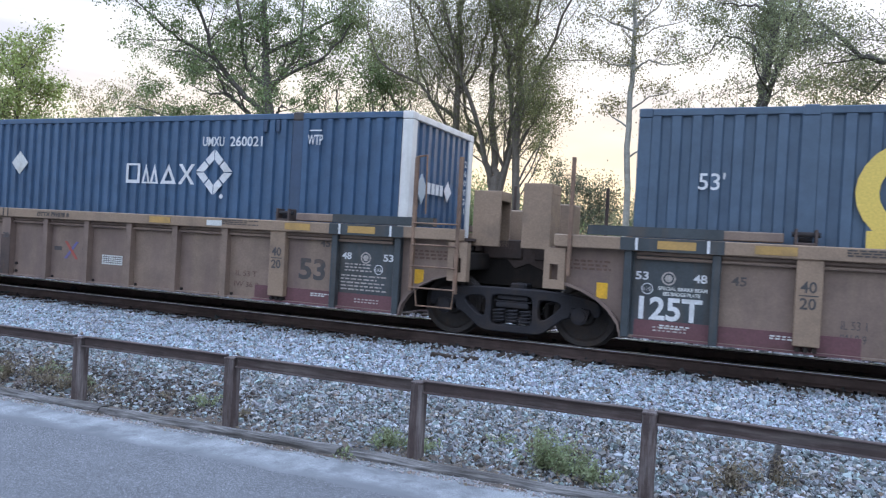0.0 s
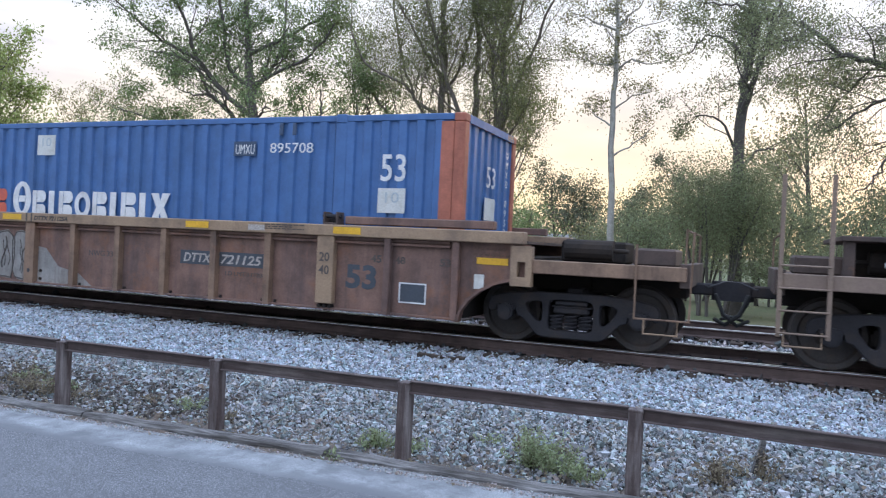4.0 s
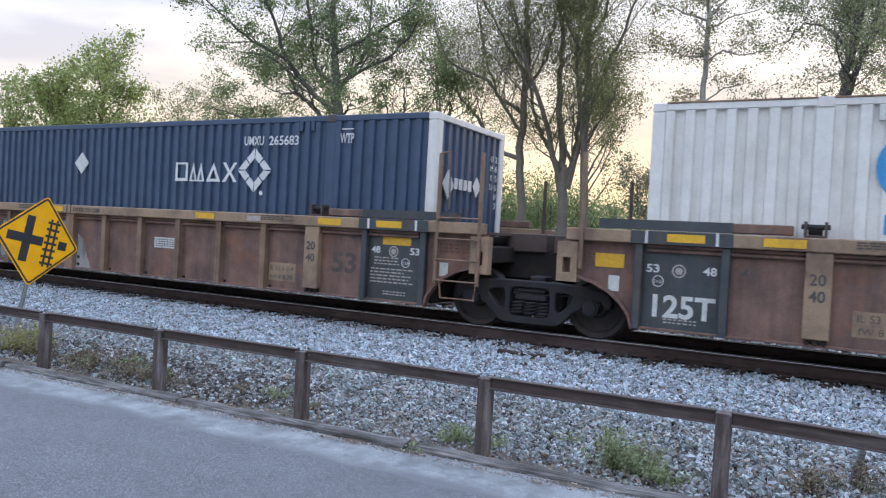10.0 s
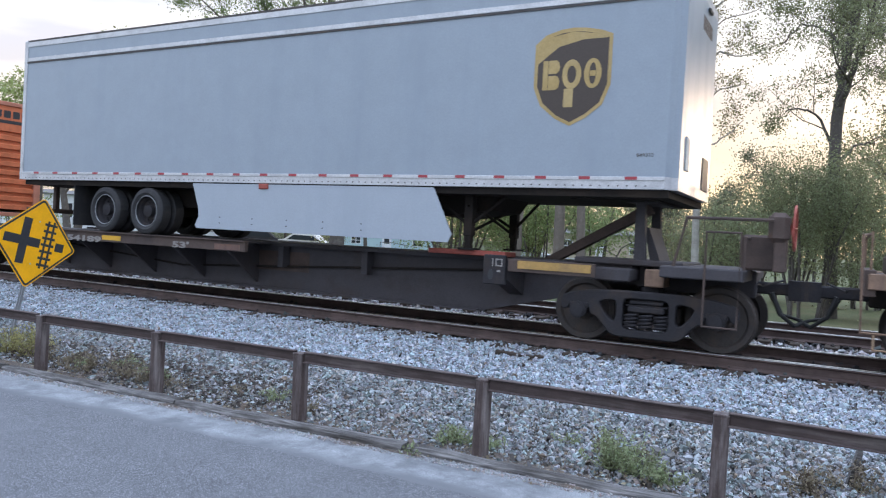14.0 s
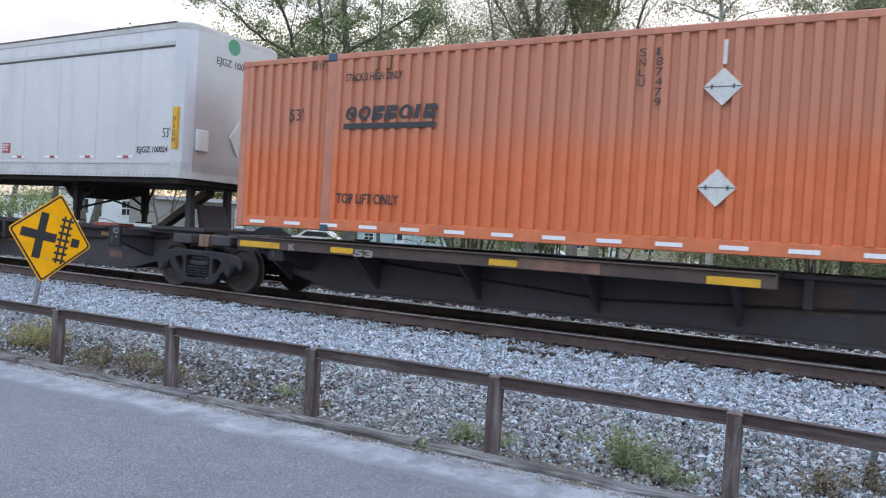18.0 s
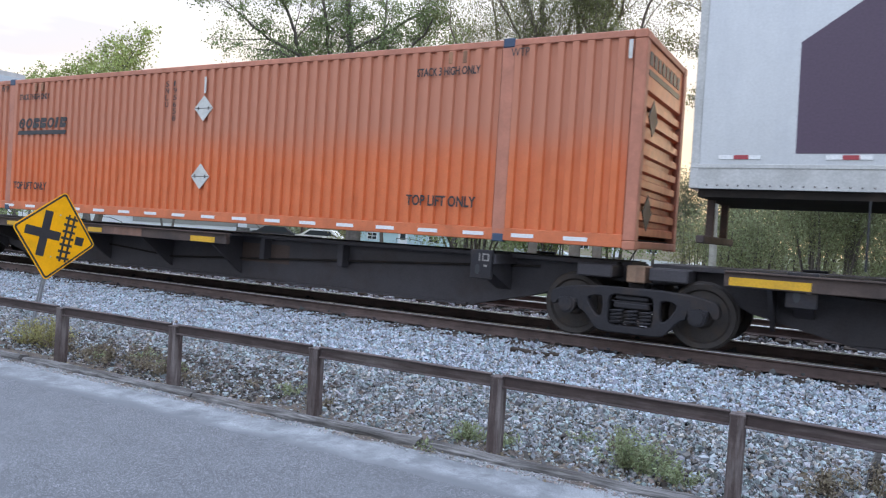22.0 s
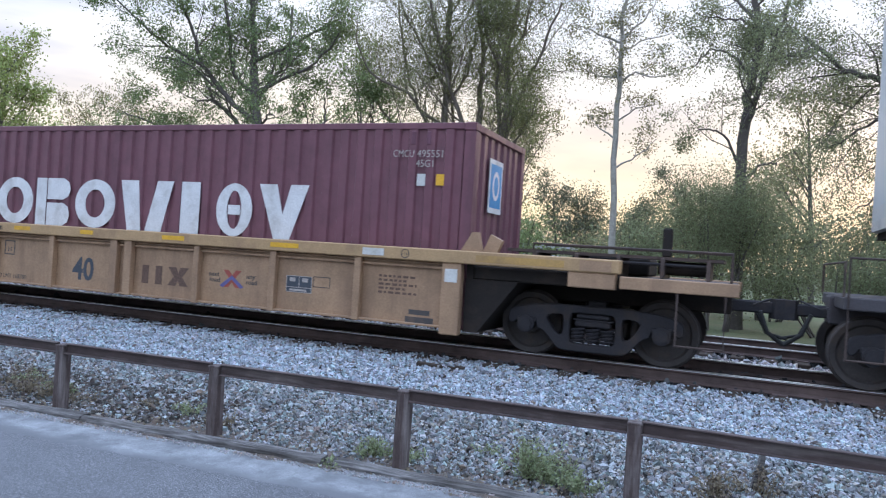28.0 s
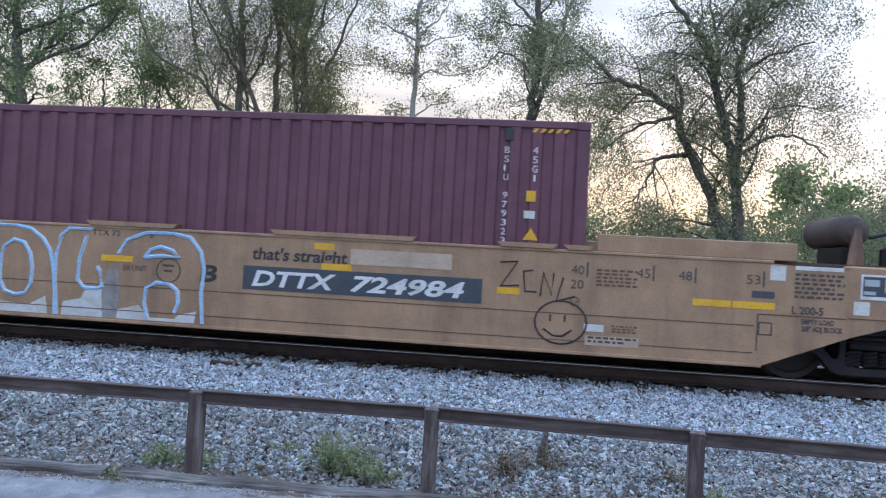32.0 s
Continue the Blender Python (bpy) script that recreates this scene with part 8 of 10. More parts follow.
    for x, w in ((-5.1, 0.3), (-2.5, 0.4), (-0.9, 0.3), (0.9, 0.45), (3.0, 0.5)):
        part("worn_yellow_strip", Geo().box(x, x + w, -1.524, -1.52, 1.24, 1.31), M_YELLOW, car)
    part("badge", Geo().frame_of(hexring(5.25, 1.27, 0.065, 0.065), hexring(5.25, 1.27, 0.055, 0.055), -1.521, -1.524), M_GREYMARK, car)
    write("110", 5.21, -1.522, 1.25, 0.05, M_GREYMARK, car, width=0.08)
    truck(car, 7.82, 0.89, 0.43)
    truck(car, -7.82, 0.89, 0.43)
    box = container(-178.42, 12.192, 0.264, M_MAROON, "maroon 40-foot container with huge white letters-sized shapes", posts40=False, pitch=0.28, depth=0.036, rods=M_MAROON_B)
    for kind, u0, u1 in (("o", -9.46, -8.53), ("b", -8.45, -7.61), ("o", -7.48, -6.54), ("w", -6.43, -5.28), ("i", -5.17, -4.53), ("s", -4.38, -3.68), ("v", -3.56, -2.65)):
        marks(kind, u0, u1, 1.36, 2.21, SIDE, M_WHITE, box)
    bars([(-11.7 + 0.14 * i, -11.6 + 0.14 * i, 2.6, 2.72) for i in range(13)], SIDE, M_FAINT_W, box, "web_address_bar")
    write("CMCU", -1.26, SIDE, 2.66, 0.15, M_FAINT_W, box, width=0.33, name="owner_mark")
    write("495551", -0.88, SIDE, 2.66, 0.15, M_FAINT_W, box, width=0.4)
    write("45G1", -0.89, SIDE, 2.52, 0.15, M_FAINT_W, box, width=0.27)
    part("white_label", Geo().box(-0.86, -0.73, SIDE - 0.004, SIDE, 2.25, 2.42), M_OFFWHITE, box)
    part("yellow_label", Geo().box(-0.56, -0.44, SIDE - 0.004, SIDE, 2.26, 2.42), M_YELLOW, box)
    handle_slots(box, -0.95, 2.95, M_MAROON_B)
    handle_slots(box, -11.75, 2.95, M_MAROON_B)
    part("end_sticker", Geo().box(-0.004, 0.006, -0.55, 0.05, 1.95, 2.75), M_WHITE, box)
    part("end_sticker_block", Geo().box(0.006, 0.01, -0.5, 0.0, 2.03, 2.68), M_LOGO_BLUE, box)
    part("end_sticker_ring", Geo().prism(hexring(-0.25, 2.36, 0.16, 0.22), 0.01, 0.012, "x"), M_WHITE, box)
    part("end_sticker_core", Geo().prism(hexring(-0.25, 2.36, 0.1, 0.15), 0.012, 0.014, "x"), M_LOGO_BLUE, box)
    return car


short_well_car()


M_ROLLED = mat("rolled_beige_paint", (0.43, 0.33, 0.245), 0.6, stain=(0.34, 0.25, 0.18), amount=0.4, scale=2.0)


def smooth_well_car():
    c = -206.2
    car = thing("well_car", "tan smooth-sided well car covered in pale blue and white graffiti", "railcar", group="well cars of the train")
    MOVING.append((car, c))
    P = M_TAN_B
    for s in (-1, 1):
        part("side_wall", Geo().prism([(-8.2, 0.22), (8.2, 0.22), (9.2, 0.62), (9.7, 0.78), (9.95, 0.84), (9.95, 1.38), (8.3, 1.46), (-8.3, 1.46), (-9.95, 1.38), (-9.95, 0.62), (-9.1, 0.62)], s * 1.46, s * 1.5), P, car)
        part("wall_cap", Geo().box(-8.3, 8.3, s * 1.38, s * 1.515, 1.46, 1.50, 0.008), P, car)
        part("lower_edge", Geo().box(-8.2, 8.2, s * 1.42, s * 1.52, 0.2, 0.24, 0.006), P, car)
        for x0, x1 in ((5.78, 6.15), (4.95, 5.71), (1.98, 3.92), (-0.6, 0.7), (-3.4, -2.1), (-5.8, -4.6)):
            part("lip_plate", Geo().prism([(x0 + 0.06, 1.5), (x1 - 0.06, 1.5), (x1, 1.56), (x0, 1.56)], s * 1.36, s * 1.53), P, car)
        part("raised_end_wall", Geo().box(6.2, 8.6, s * 1.34, s * 1.40, 1.5, 1.72, 0.01), P, car)
        part("raised_end_wall", Geo().box(-8.6, -6.2, s * 1.34, s * 1.40, 1.5, 1.72, 0.01), P, car)
        part("end_box", Geo().box(9.16, 9.9, s * 1.3, s * 1.515, 0.84, 1.48, 0.02), P, car)
    part("well_floor", Geo().box(-8.2, 8.2, -1.45, 1.45, 0.20, 0.262), M_DARK, car)
    for d in (-1, 1):
        part("bulkhead", Geo().box(d * 8.25, d * 8.35, -1.45, 1.45, 0.3, 1.46), M_DARK, car)
        part("body_bolster", Geo().box(d * 8.3, d * 11.6, -0.35, 0.35, 0.72, 1.12, 0.02).box(d * 9.0, d * 10.3, -1.4, 1.4, 0.9, 1.1, 0.02), M_DARK, car)
        part("end_platform", Geo().box(d * 9.9, d * 11.6, -1.45, 1.45, 1.1, 1.16), M_SPINE_SILL, car)
        part("end_sill", Geo().box(d * 11.0, d * 11.65, -1.5, -1.35, 0.86, 1.02, 0.01).box(d * 11.55, d * 11.7, -1.45, 1.45, 0.86, 1.16, 0.01), P, car)
        part("deck_top", Geo().box(d * 8.3, d * 10.1, -1.3, 1.3, 1.46, 1.50), M_SPINE_SILL, car)
        part("air_tank_cradle", Geo().box(d * 9.25, d * 9.45, -1.0, -0.2, 1.5, 1.72, 0.01), M_DARK, car)
        coupler(car, d * 11.8, d)
    tank = Geo()
    rings = ((-1.08, 0.02), (-1.06, 0.1), (-1.0, 0.17), (-0.9, 0.21), (0.2, 0.21), (0.3, 0.17), (0.36, 0.1), (0.38, 0.02))
    for (y0, r0), (y1, r1) in zip(rings, rings[1:]):
        tank.cyl((9.4, y0, 1.93), (9.4, y1, 1.93), r0, 20, r1, False)
    part("air_tank", tank, M_SPINE_SILL, car, "brown round-ended air reservoir", smooth=True)
    part("tank_strap", Geo().prism([(9.3, 1.5), (9.5, 1.5), (9.44, 1.95), (9.36, 1.95)], -1.1, -1.05), M_POST_BR, car)
    part("hose_bend", Geo().tube([(9.6, -0.95, 1.86), (9.8, -0.95, 1.92), (10.0, -0.9, 1.84), (10.1, -0.9, 1.7)], 0.026, 8), M_HOSE, car)
    part("dark_wing", Geo().prism([(9.78, 1.5), (9.78, 1.72), (10.36, 1.92), (10.42, 1.2), (9.95, 1.12)], -0.9, -0.82), M_DARK, car)
    part("side_gusset", Geo().prism([(9.86, 1.42), (10.24, 1.44), (10.24, 1.5), (9.86, 1.47)], -1.5, -1.36).prism([(9.86, 1.42), (10.18, 1.44), (9.98, 1.2), (9.86, 1.18)], -1.5, -1.46), P, car)
    part("step_box", Geo().box(9.97, 10.35, -1.48, -1.2, 0.98, 1.14, 0.01).box(9.97, 10.55, -1.49, -1.3, 0.84, 0.93, 0.01), P, car)
    part("slope_sheet", Geo().prism([(9.9, 1.16), (10.85, 1.16), (10.7, 1.62), (10.1, 1.52)], -0.75, 0.6), M_DARK, car)
    part("valve_body", Geo().box(10.0, 10.4, -1.25, -0.85, 1.16, 1.5, 0.05).cyl((10.2, -1.05, 1.45), (10.2, -1.05, 1.66), 0.1, 12), M_DARK, car)
    for k, (x, z) in enumerate(((10.3, 1.2),)):
        part("air_pipe", Geo().tube([(x - 0.6, -1.3, z - 0.1), (x, -1.3, z), (x + 0.25, -1.15, z + 0.2), (x + 0.6, -1.0, z + 0.05)], 0.018, 6), M_TRUCK, car)
    part("brake_wheel", Geo().tube([(10.76, -0.72 + 0.27 * math.cos(k * math.pi / 9), 2.05 + 0.27 * math.sin(k * math.pi / 9)) for k in range(19)], 0.016, 6), M_TRUCK, car)
    part("brake_mast", Geo().box(10.42, 10.56, -0.95, -0.83, 1.16, 2.35, 0.02).box(10.45, 10.72, -0.95, -0.6, 1.75, 2.24, 0.04), M_DARK, car)
    part("corner_stile", Geo().box(10.5, 10.57, -1.5, -1.42, 0.95, 2.12, 0.008), M_SPINE_SILL, car)
    part("side_step", Geo().tube([(10.8, -1.5, 0.95), (10.8, -1.5, 0.42), (11.5, -1.5, 0.36), (11.5, -1.5, 0.9)], 0.016, 6), M_SPINE_SILL, car)
    part("hand_hoop", Geo().tube([(10.53, -1.5, 2.1), (10.58, -1.5, 2.2), (10.7, -1.5, 2.16), (10.74, -1.46, 1.3)], 0.014, 6), M_SPINE_SILL, car)
    part("handrail", Geo().tube([(11.6, -1.45, 1.16), (11.6, -1.45, 2.1)], 0.018, 6).tube([(11.6, 0.9, 1.16), (11.6, 0.9, 2.1)], 0.018, 6), M_SPINE_SILL, car)
    y = -1.502
    number_panel(car, 1.64, 4.79, 0.76, 1.07, "724984", y=y, at=(0.46, 0.47), first=0.36, bold=0.008)
    part("paint_roller_patch", Geo().box(3.07, 4.39, y - 0.003, y, 1.16, 1.36), M_ROLLED, car, "pale rolled-over paint patch")
    write("that's", 1.75, y, 1.16, 0.22, M_BLACK, car, width=0.5, shear=0.1, bold=0.005, name="graffiti_word")
    write("straight", 2.31, y, 1.16, 0.22, M_BLACK, car, width=0.72, shear=0.1, bold=0.005, name="graffiti_word")
    g = Geo()
    for k, pts in enumerate(([(5.0, 1.3), (5.22, 1.32), (5.02, 1.0), (5.25, 1.02)], [(5.42, 1.22), (5.3, 1.2), (5.33, 0.95), (5.47, 0.95)], [(5.52, 0.9), (5.55, 1.2), (5.66, 0.92), (5.68, 1.2)], [(5.8, 1.15), (5.72, 0.85), (5.95, 0.92)])):
        g.tube([(x, y - 0.002, z) for x, z in pts], 0.011, 5)
    ring = hexring(5.79, 0.59, 0.32, 0.27, 20)
    g.tube([(x, y - 0.002, z) for x, z in ring + ring[:1]], 0.012, 5)
    g.tube([(5.66, y - 0.002, 0.68), (5.66, y - 0.002, 0.6)], 0.012, 5).tube([(5.84, y - 0.002, 0.68), (5.84, y - 0.002, 0.6)], 0.012, 5)
    g.tube([(5.58, y - 0.002, 0.5), (5.7, y - 0.002, 0.42), (5.82, y - 0.002, 0.42), (5.93, y - 0.002, 0.5)], 0.012, 5)
    part("graffiti_scribble", g, M_BLACK, car)
    for x, w in ((6.05, "40"), (6.85, "45"), (7.35, "48"), (8.15, "53")):
        write(w, x - 0.16, y, 1.2, 0.16, M_GREYMARK, car, width=0.16)
        part("tick", Geo().box(x + 0.03, x + 0.05, y - 0.003, y, 1.17, 1.36), M_GREYMARK, car)
    write("20", 5.89, y, 1.02, 0.16, M_GREYMARK, car, width=0.16)
    write("L 200-5", 8.53, y, 0.87, 0.13, M_GREYMARK, car, width=0.36, bold=0.003)
    write("EMPTY LOAD", 8.64, y, 0.755, 0.085, M_GREYMARK, car, width=0.38, bold=0.003)
    write("5/8\" ADJ BLOCK", 8.65, y, 0.67, 0.085, M_GREYMARK, car, width=0.47, bold=0.003)
    bars(lines_of(8.55, 9.12, 1.04, 1.36, 6, 3), y, M_GREYMARK, car, "small_writing")
    part("notice", Geo().box(8.55, 9.1, y - 0.004, y, 1.4, 1.45), M_OFFWHITE, car)
    part("dark_label", Geo().box(8.06, 8.32, y - 0.004, y, 1.04, 1.12), M_NUMPANEL, car)
    part("data_square", Geo().frame_of([(8.15, 0.59), (8.31, 0.59), (8.31, 0.75), (8.15, 0.75)], [(8.165, 0.605), (8.295, 0.605), (8.295, 0.735), (8.165, 0.735)], y, y - 0.003), M_GREYMARK, car)
    for z in (0.37, 0.7):
        part("weld_seam", Geo().box(-8.1, 8.1, y - 0.0025, y, z - 0.006, z + 0.006), M_FAINT, car)
    part("end_seam", Geo().box(8.13, 8.145, y - 0.003, y, 0.4, 0.84).box(8.13, 9.15, y - 0.003, y, 0.835, 0.85), M_FAINT, car)
    write("B", 1.04, y, 0.83, 0.3, M_BLACK, car, width=0.24, bold=0.01, shear=0.2)
    bars(lines_of(6.2, 6.7, 1.05, 1.28, 5, 5), y, M_FAINT, car, "small_writing")
    part("notice", Geo().box(6.1, 6.75, y - 0.004, y, 0.33, 0.45), M_ROLLED, car)
    bars(lines_of(6.13, 6.72, 0.345, 0.44, 2, 21), y - 0.004, M_GREYMARK, car, "small_writing")
    part("notice", Geo().box(6.08, 6.32, y - 0.004, y, 0.50, 0.59), M_OFFWHITE, car)
    bars(lines_of(6.42, 6.72, 0.49, 0.59, 3, 22), y, M_FAINT, car, "small_writing")
    part("badge", Geo().frame_of(hexring(5.95, 0.86, 0.062, 0.062), hexring(5.95, 0.86, 0.052, 0.052), y, y - 0.003), M_GREYMARK, car)
    write("110", 5.91, y, 0.84, 0.05, M_GREYMARK, car, width=0.08)
    part("notice", Geo().box(8.26, 8.44, y - 0.004, y, 1.26, 1.44), M_OFFWHITE, car)
    part("info_board", Geo().box(9.3, 9.77, -1.521, -1.515, 1.1, 1.38), M_NUMPANEL, car)
    part("info_edge", Geo().frame_of([(9.29, 1.09), (9.78, 1.09), (9.78, 1.39), (9.29, 1.39)], [(9.315, 1.13), (9.755, 1.13), (9.755, 1.365), (9.315, 1.365)], -1.521, -1.524), M_WHITE, car)
    bars([(9.33, 9.5, 1.25, 1.33), (9.56, 9.74, 1.18, 1.34), (9.33, 9.46, 1.15, 1.19)], -1.521, M_GREYBLUE, car, "small_writing")
    part("notice", Geo().box(9.22, 9.4, -1.521, -1.515, 0.9, 1.06), M_OFFWHITE, car)
    for x, z, w in ((7.84, 0.9, 0.49), (7.37, 0.9, 0.45), (4.98, 0.9, 0.28), (-0.36, 1.02, 0.45), (2.69, 1.07, 0.4), (2.58, 1.33, 0.27)):
        part("yellow_smear", Geo().box(x, x + w, y - 0.0025, y, z, z + 0.085), M_YELLOW, car)
    # graffiti: fat outlined shapes
    curves = (
        [(-0.97, 0.26), (-1.02, 0.73), (-1.02, 1.08), (-0.96, 1.34), (-0.84, 1.44), (-0.52, 1.44)],
        [(-0.59, 1.34), (-0.68, 1.02), (-0.69, 0.75), (-0.59, 0.64), (-0.4, 0.64), (-0.33, 0.67), (-0.38, 0.88), (-0.42, 0.94)],
        [(-0.12, 1.13), (-0.01, 1.32), (0.27, 1.43), (0.63, 1.44), (0.88, 1.39), (1.04, 1.21), (1.1, 0.97), (1.07, 0.66), (1.11, 0.26)],
        [(0.25, 1.1), (0.33, 1.2), (0.47, 1.25), (0.63, 1.21), (0.74, 1.12), (0.5, 1.13), (0.25, 1.1)],
        [(0.35, 0.26), (0.28, 0.49), (0.3, 0.69), (0.44, 0.77), (0.62, 0.76), (0.74, 0.68), (0.76, 0.52), (0.71, 0.38)],
        [(-2.1, 1.4), (-1.88, 1.44), (-1.63, 1.44), (-1.41, 1.4), (-1.23, 1.28), (-1.11, 1.12), (-1.05, 0.88), (-1.01, 0.57), (-1.0, 0.26)],
        [(-1.83, 1.0), (-1.78, 1.16), (-1.65, 1.24), (-1.5, 1.21), (-1.4, 1.06), (-1.36, 0.87), (-1.37, 0.65), (-1.45, 0.52), (-1.6, 0.49), (-1.75, 0.54), (-1.83, 0.68), (-1.83, 1.0)],
        [(-2.1, 1.4), (-2.3, 1.2), (-2.4, 0.9), (-2.36, 0.55), (-2.3, 0.26)])
    for k, line in enumerate(curves):
        part("graffiti_outline", Geo().tube([(u, y + 0.012, v) for u, v in line], 0.03, 6), M_SPRAY_B, car, "sprayed blue outline")
        part("graffiti_highlight", Geo().tube([(u + 0.018, y + 0.007, v + 0.008) for u, v in line], 0.016, 6), M_SPRAY_W, car, "sprayed white highlight")
    for k, rim in enumerate(([(-0.9, 0.26), (1.0, 0.26), (1.02, 0.42), (0.78, 0.36), (0.72, 0.3), (0.38, 0.3), (0.2, 0.46), (0.0, 0.4), (-0.3, 0.34), (-0.6, 0.5), (-0.88, 0.44)], [(-0.62, 0.5), (-0.34, 0.36), (-0.1, 0.4), (-0.2, 0.62), (-0.55, 0.66)], [(-2.2, 0.26), (-1.1, 0.26), (-1.14, 0.5), (-1.4, 0.36), (-1.8, 0.4), (-2.15, 0.6)])):
        part("graffiti_fill", Geo().prism(rim, y, y - 0.0009 - 0.0002 * k), M_SPRAY_W, car, "thin sprayed pale fill")
    part("graffiti_fade", Geo().prism([(-0.3, 0.26), (-0.1, 0.26), (-0.06, 0.6), (-0.12, 0.95), (-0.26, 0.9), (-0.33, 0.6)], y, y - 0.0012), M_SPRAY, car)
    ring = hexring(0.6, 0.94, 0.165, 0.16, 18)
    part("round_stamp", Geo().tube([(u, y - 0.001, v) for u, v in ring + ring[:1]], 0.007, 4), M_GREYMARK, car)
    bars([(0.52, 0.68, 0.99, 1.02), (0.54, 0.66, 0.92, 0.95)], y, M_GREYMARK, car, "small_writing")
    write("TTX 72", -0.51, y, 1.36, 0.11, M_GREYMARK, car, width=0.4)
    write("B", 0.32, y, 1.36, 0.11, M_GREYMARK, car, width=0.05)
    write("ER UNIT", -0.04, y, 0.91, 0.11, M_GREYMARK, car, width=0.34)
    truck(car, 9.64, 0.88, 0.43)
    truck(car, -9.64, 0.88, 0.43)
    box = container(-200.14, 12.192, 0.264, M_MAROON_B, "dull maroon 40-foot container with white vertical numbering", posts40=False, pitch=0.28, depth=0.036, rods=M_MAROON)
    for i in range(11):
        z = 2.72 - i * 0.118
        if i < 4:
            write("BSIU"[i], -1.09, SIDE, z, 0.12, M_WHITE, box, width=0.065 if i != 2 else 0.02, name="owner_mark")
        elif i > 4:
            write("979323"[i - 5], -1.09, SIDE, z, 0.12, M_WHITE, box, width=0.065)
    for i, ch in enumerate("45G1"):
        write(ch, -0.72 if ch != "1" else -0.7, SIDE, 2.72 - i * 0.12, 0.13, M_WHITE, box, width=0.065 if ch != "1" else 0.025)
    part("yellow_label", Geo().box(-0.78, -0.66, SIDE - 0.004, SIDE, 2.1, 2.24), M_YELLOW, box)
    part("white_label", Geo().box(-0.8, -0.66, SIDE - 0.004, SIDE, 1.88, 1.98), M_OFFWHITE, box)
    part("warning_triangle", Geo().prism([(-0.8, 1.6), (-0.6, 1.6), (-0.7, 1.76)], SIDE, SIDE - 0.003), M_YELLOW, box)
    for i in range(5):
        x = -0.75 + i * 0.1
        part("hazard_stripe", Geo().prism([(x, 3.0), (x + 0.05, 3.0), (x + 0.09, 3.05), (x + 0.04, 3.05)], SIDE, SIDE - 0.003), M_YELLOW, box)
    # black block stands in for the shade of the recessed hold
    part("hand_hold", Geo().box(-1.1, -0.98, -1.228, -1.2, 2.88, 3.05, 0.01), M_BLACK, box)
    return car


smooth_well_car()


# ---- trees, bushes, weeds ----
def leaf_mat(name, color, glow=0.4):
    if name in _mats:
        return _mats[name]
    m = bpy.data.materials.new(name)
    _mats[name] = m
    m.use_nodes = True
    n, l = m.node_tree.nodes, m.node_tree.links
    b = n["Principled BSDF"]
    b.inputs["Roughness"].default_value = 0.6
    ge = n.new("ShaderNodeNewGeometry")
    hs = n.new("ShaderNodeHueSaturation")
    hs.inputs["Color"].default_value = (*color, 1)
    for i, (lo, hi) in (("Value", (0.55, 1.45)), ("Hue", (0.475, 0.52))):
        mr = n.new("ShaderNodeMapRange")
        mr.inputs["To Min"].default_value, mr.inputs["To Max"].default_value = lo, hi
        l.new(ge.outputs["Random Per Island"], mr.inputs["Value"])
        l.new(mr.outputs[0], hs.inputs[i])
    tr = n.new("ShaderNodeBsdfTranslucent")
    mx = n.new("ShaderNodeMixShader")
    mx.inputs[0].default_value = glow
    l.new(hs.outputs[0], b.inputs["Base Color"])
    l.new(hs.outputs[0], tr.inputs["Color"])
    l.new(b.outputs[0], mx.inputs[1])
    l.new(tr.outputs[0], mx.inputs[2])
    l.new(mx.outputs[0], n["Material Output"].inputs["Surface"])
    return m


L_OLIVE = leaf_mat("leaves_olive", (0.135, 0.172, 0.07), 0.55)
L_OAK = leaf_mat("leaves_oak", (0.185, 0.235, 0.105), 0.55)
L_FINE = leaf_mat("leaves_small_olive", (0.195, 0.21, 0.095), 0.6)
L_DARK = leaf_mat("leaves_dark", (0.23, 0.25, 0.138), 0.58)
L_SPRING = leaf_mat("leaves_spring_green", (0.30, 0.345, 0.125), 0.5)
L_MID = leaf_mat("leaves_mid_green", (0.245, 0.30, 0.13), 0.55)
L_BUD = leaf_mat("leaves_young_buds", (0.25, 0.235, 0.115), 0.5)
L_HAZE = leaf_mat("leaves_far_haze", (0.17, 0.18, 0.11), 0.4)
L_DRY = leaf_mat("dry_stalks", (0.175, 0.14, 0.095), 0.25)
L_STRAW = leaf_mat("weed_yellowed", (0.30, 0.27, 0.115), 0.4)
L_WEED = leaf_mat("weed_leaves", (0.265, 0.30, 0.165), 0.5)


def quads(name, centres, size, rng, slim=0.55, flat=0.0):
    """Small pointed leaves at the given places."""
    n = len(centres)
    a = rng.normal(size=(n, 3))
    a[:, 2] *= 1 - flat
    a /= np.linalg.norm(a, axis=1)[:, None]
    b = np.cross(a, rng.normal(size=(n, 3)))
    b /= np.linalg.norm(b, axis=1)[:, None]
    s = (size * rng.uniform(0.6, 1.35, n))[:, None]
    v = np.stack([centres - a * s * 0.5, centres + b * s * slim * 0.5 - a * s * 0.05, centres + a * s * 0.5, centres - b * s * slim * 0.5 - a * s * 0.05], 1).reshape(-1, 3)
    me = bpy.data.meshes.new(name)
    me.vertices.add(len(v))
    me.vertices.foreach_set("co", v.reshape(-1))
    me.loops.add(4 * n)
    me.loops.foreach_set("vertex_index", np.arange(4 * n, dtype=np.int32))
    me.polygons.add(n)
    me.polygons.foreach_set("loop_start", np.arange(0, 4 * n, 4, dtype=np.int32))
    me.update(calc_edges=True)
    return me


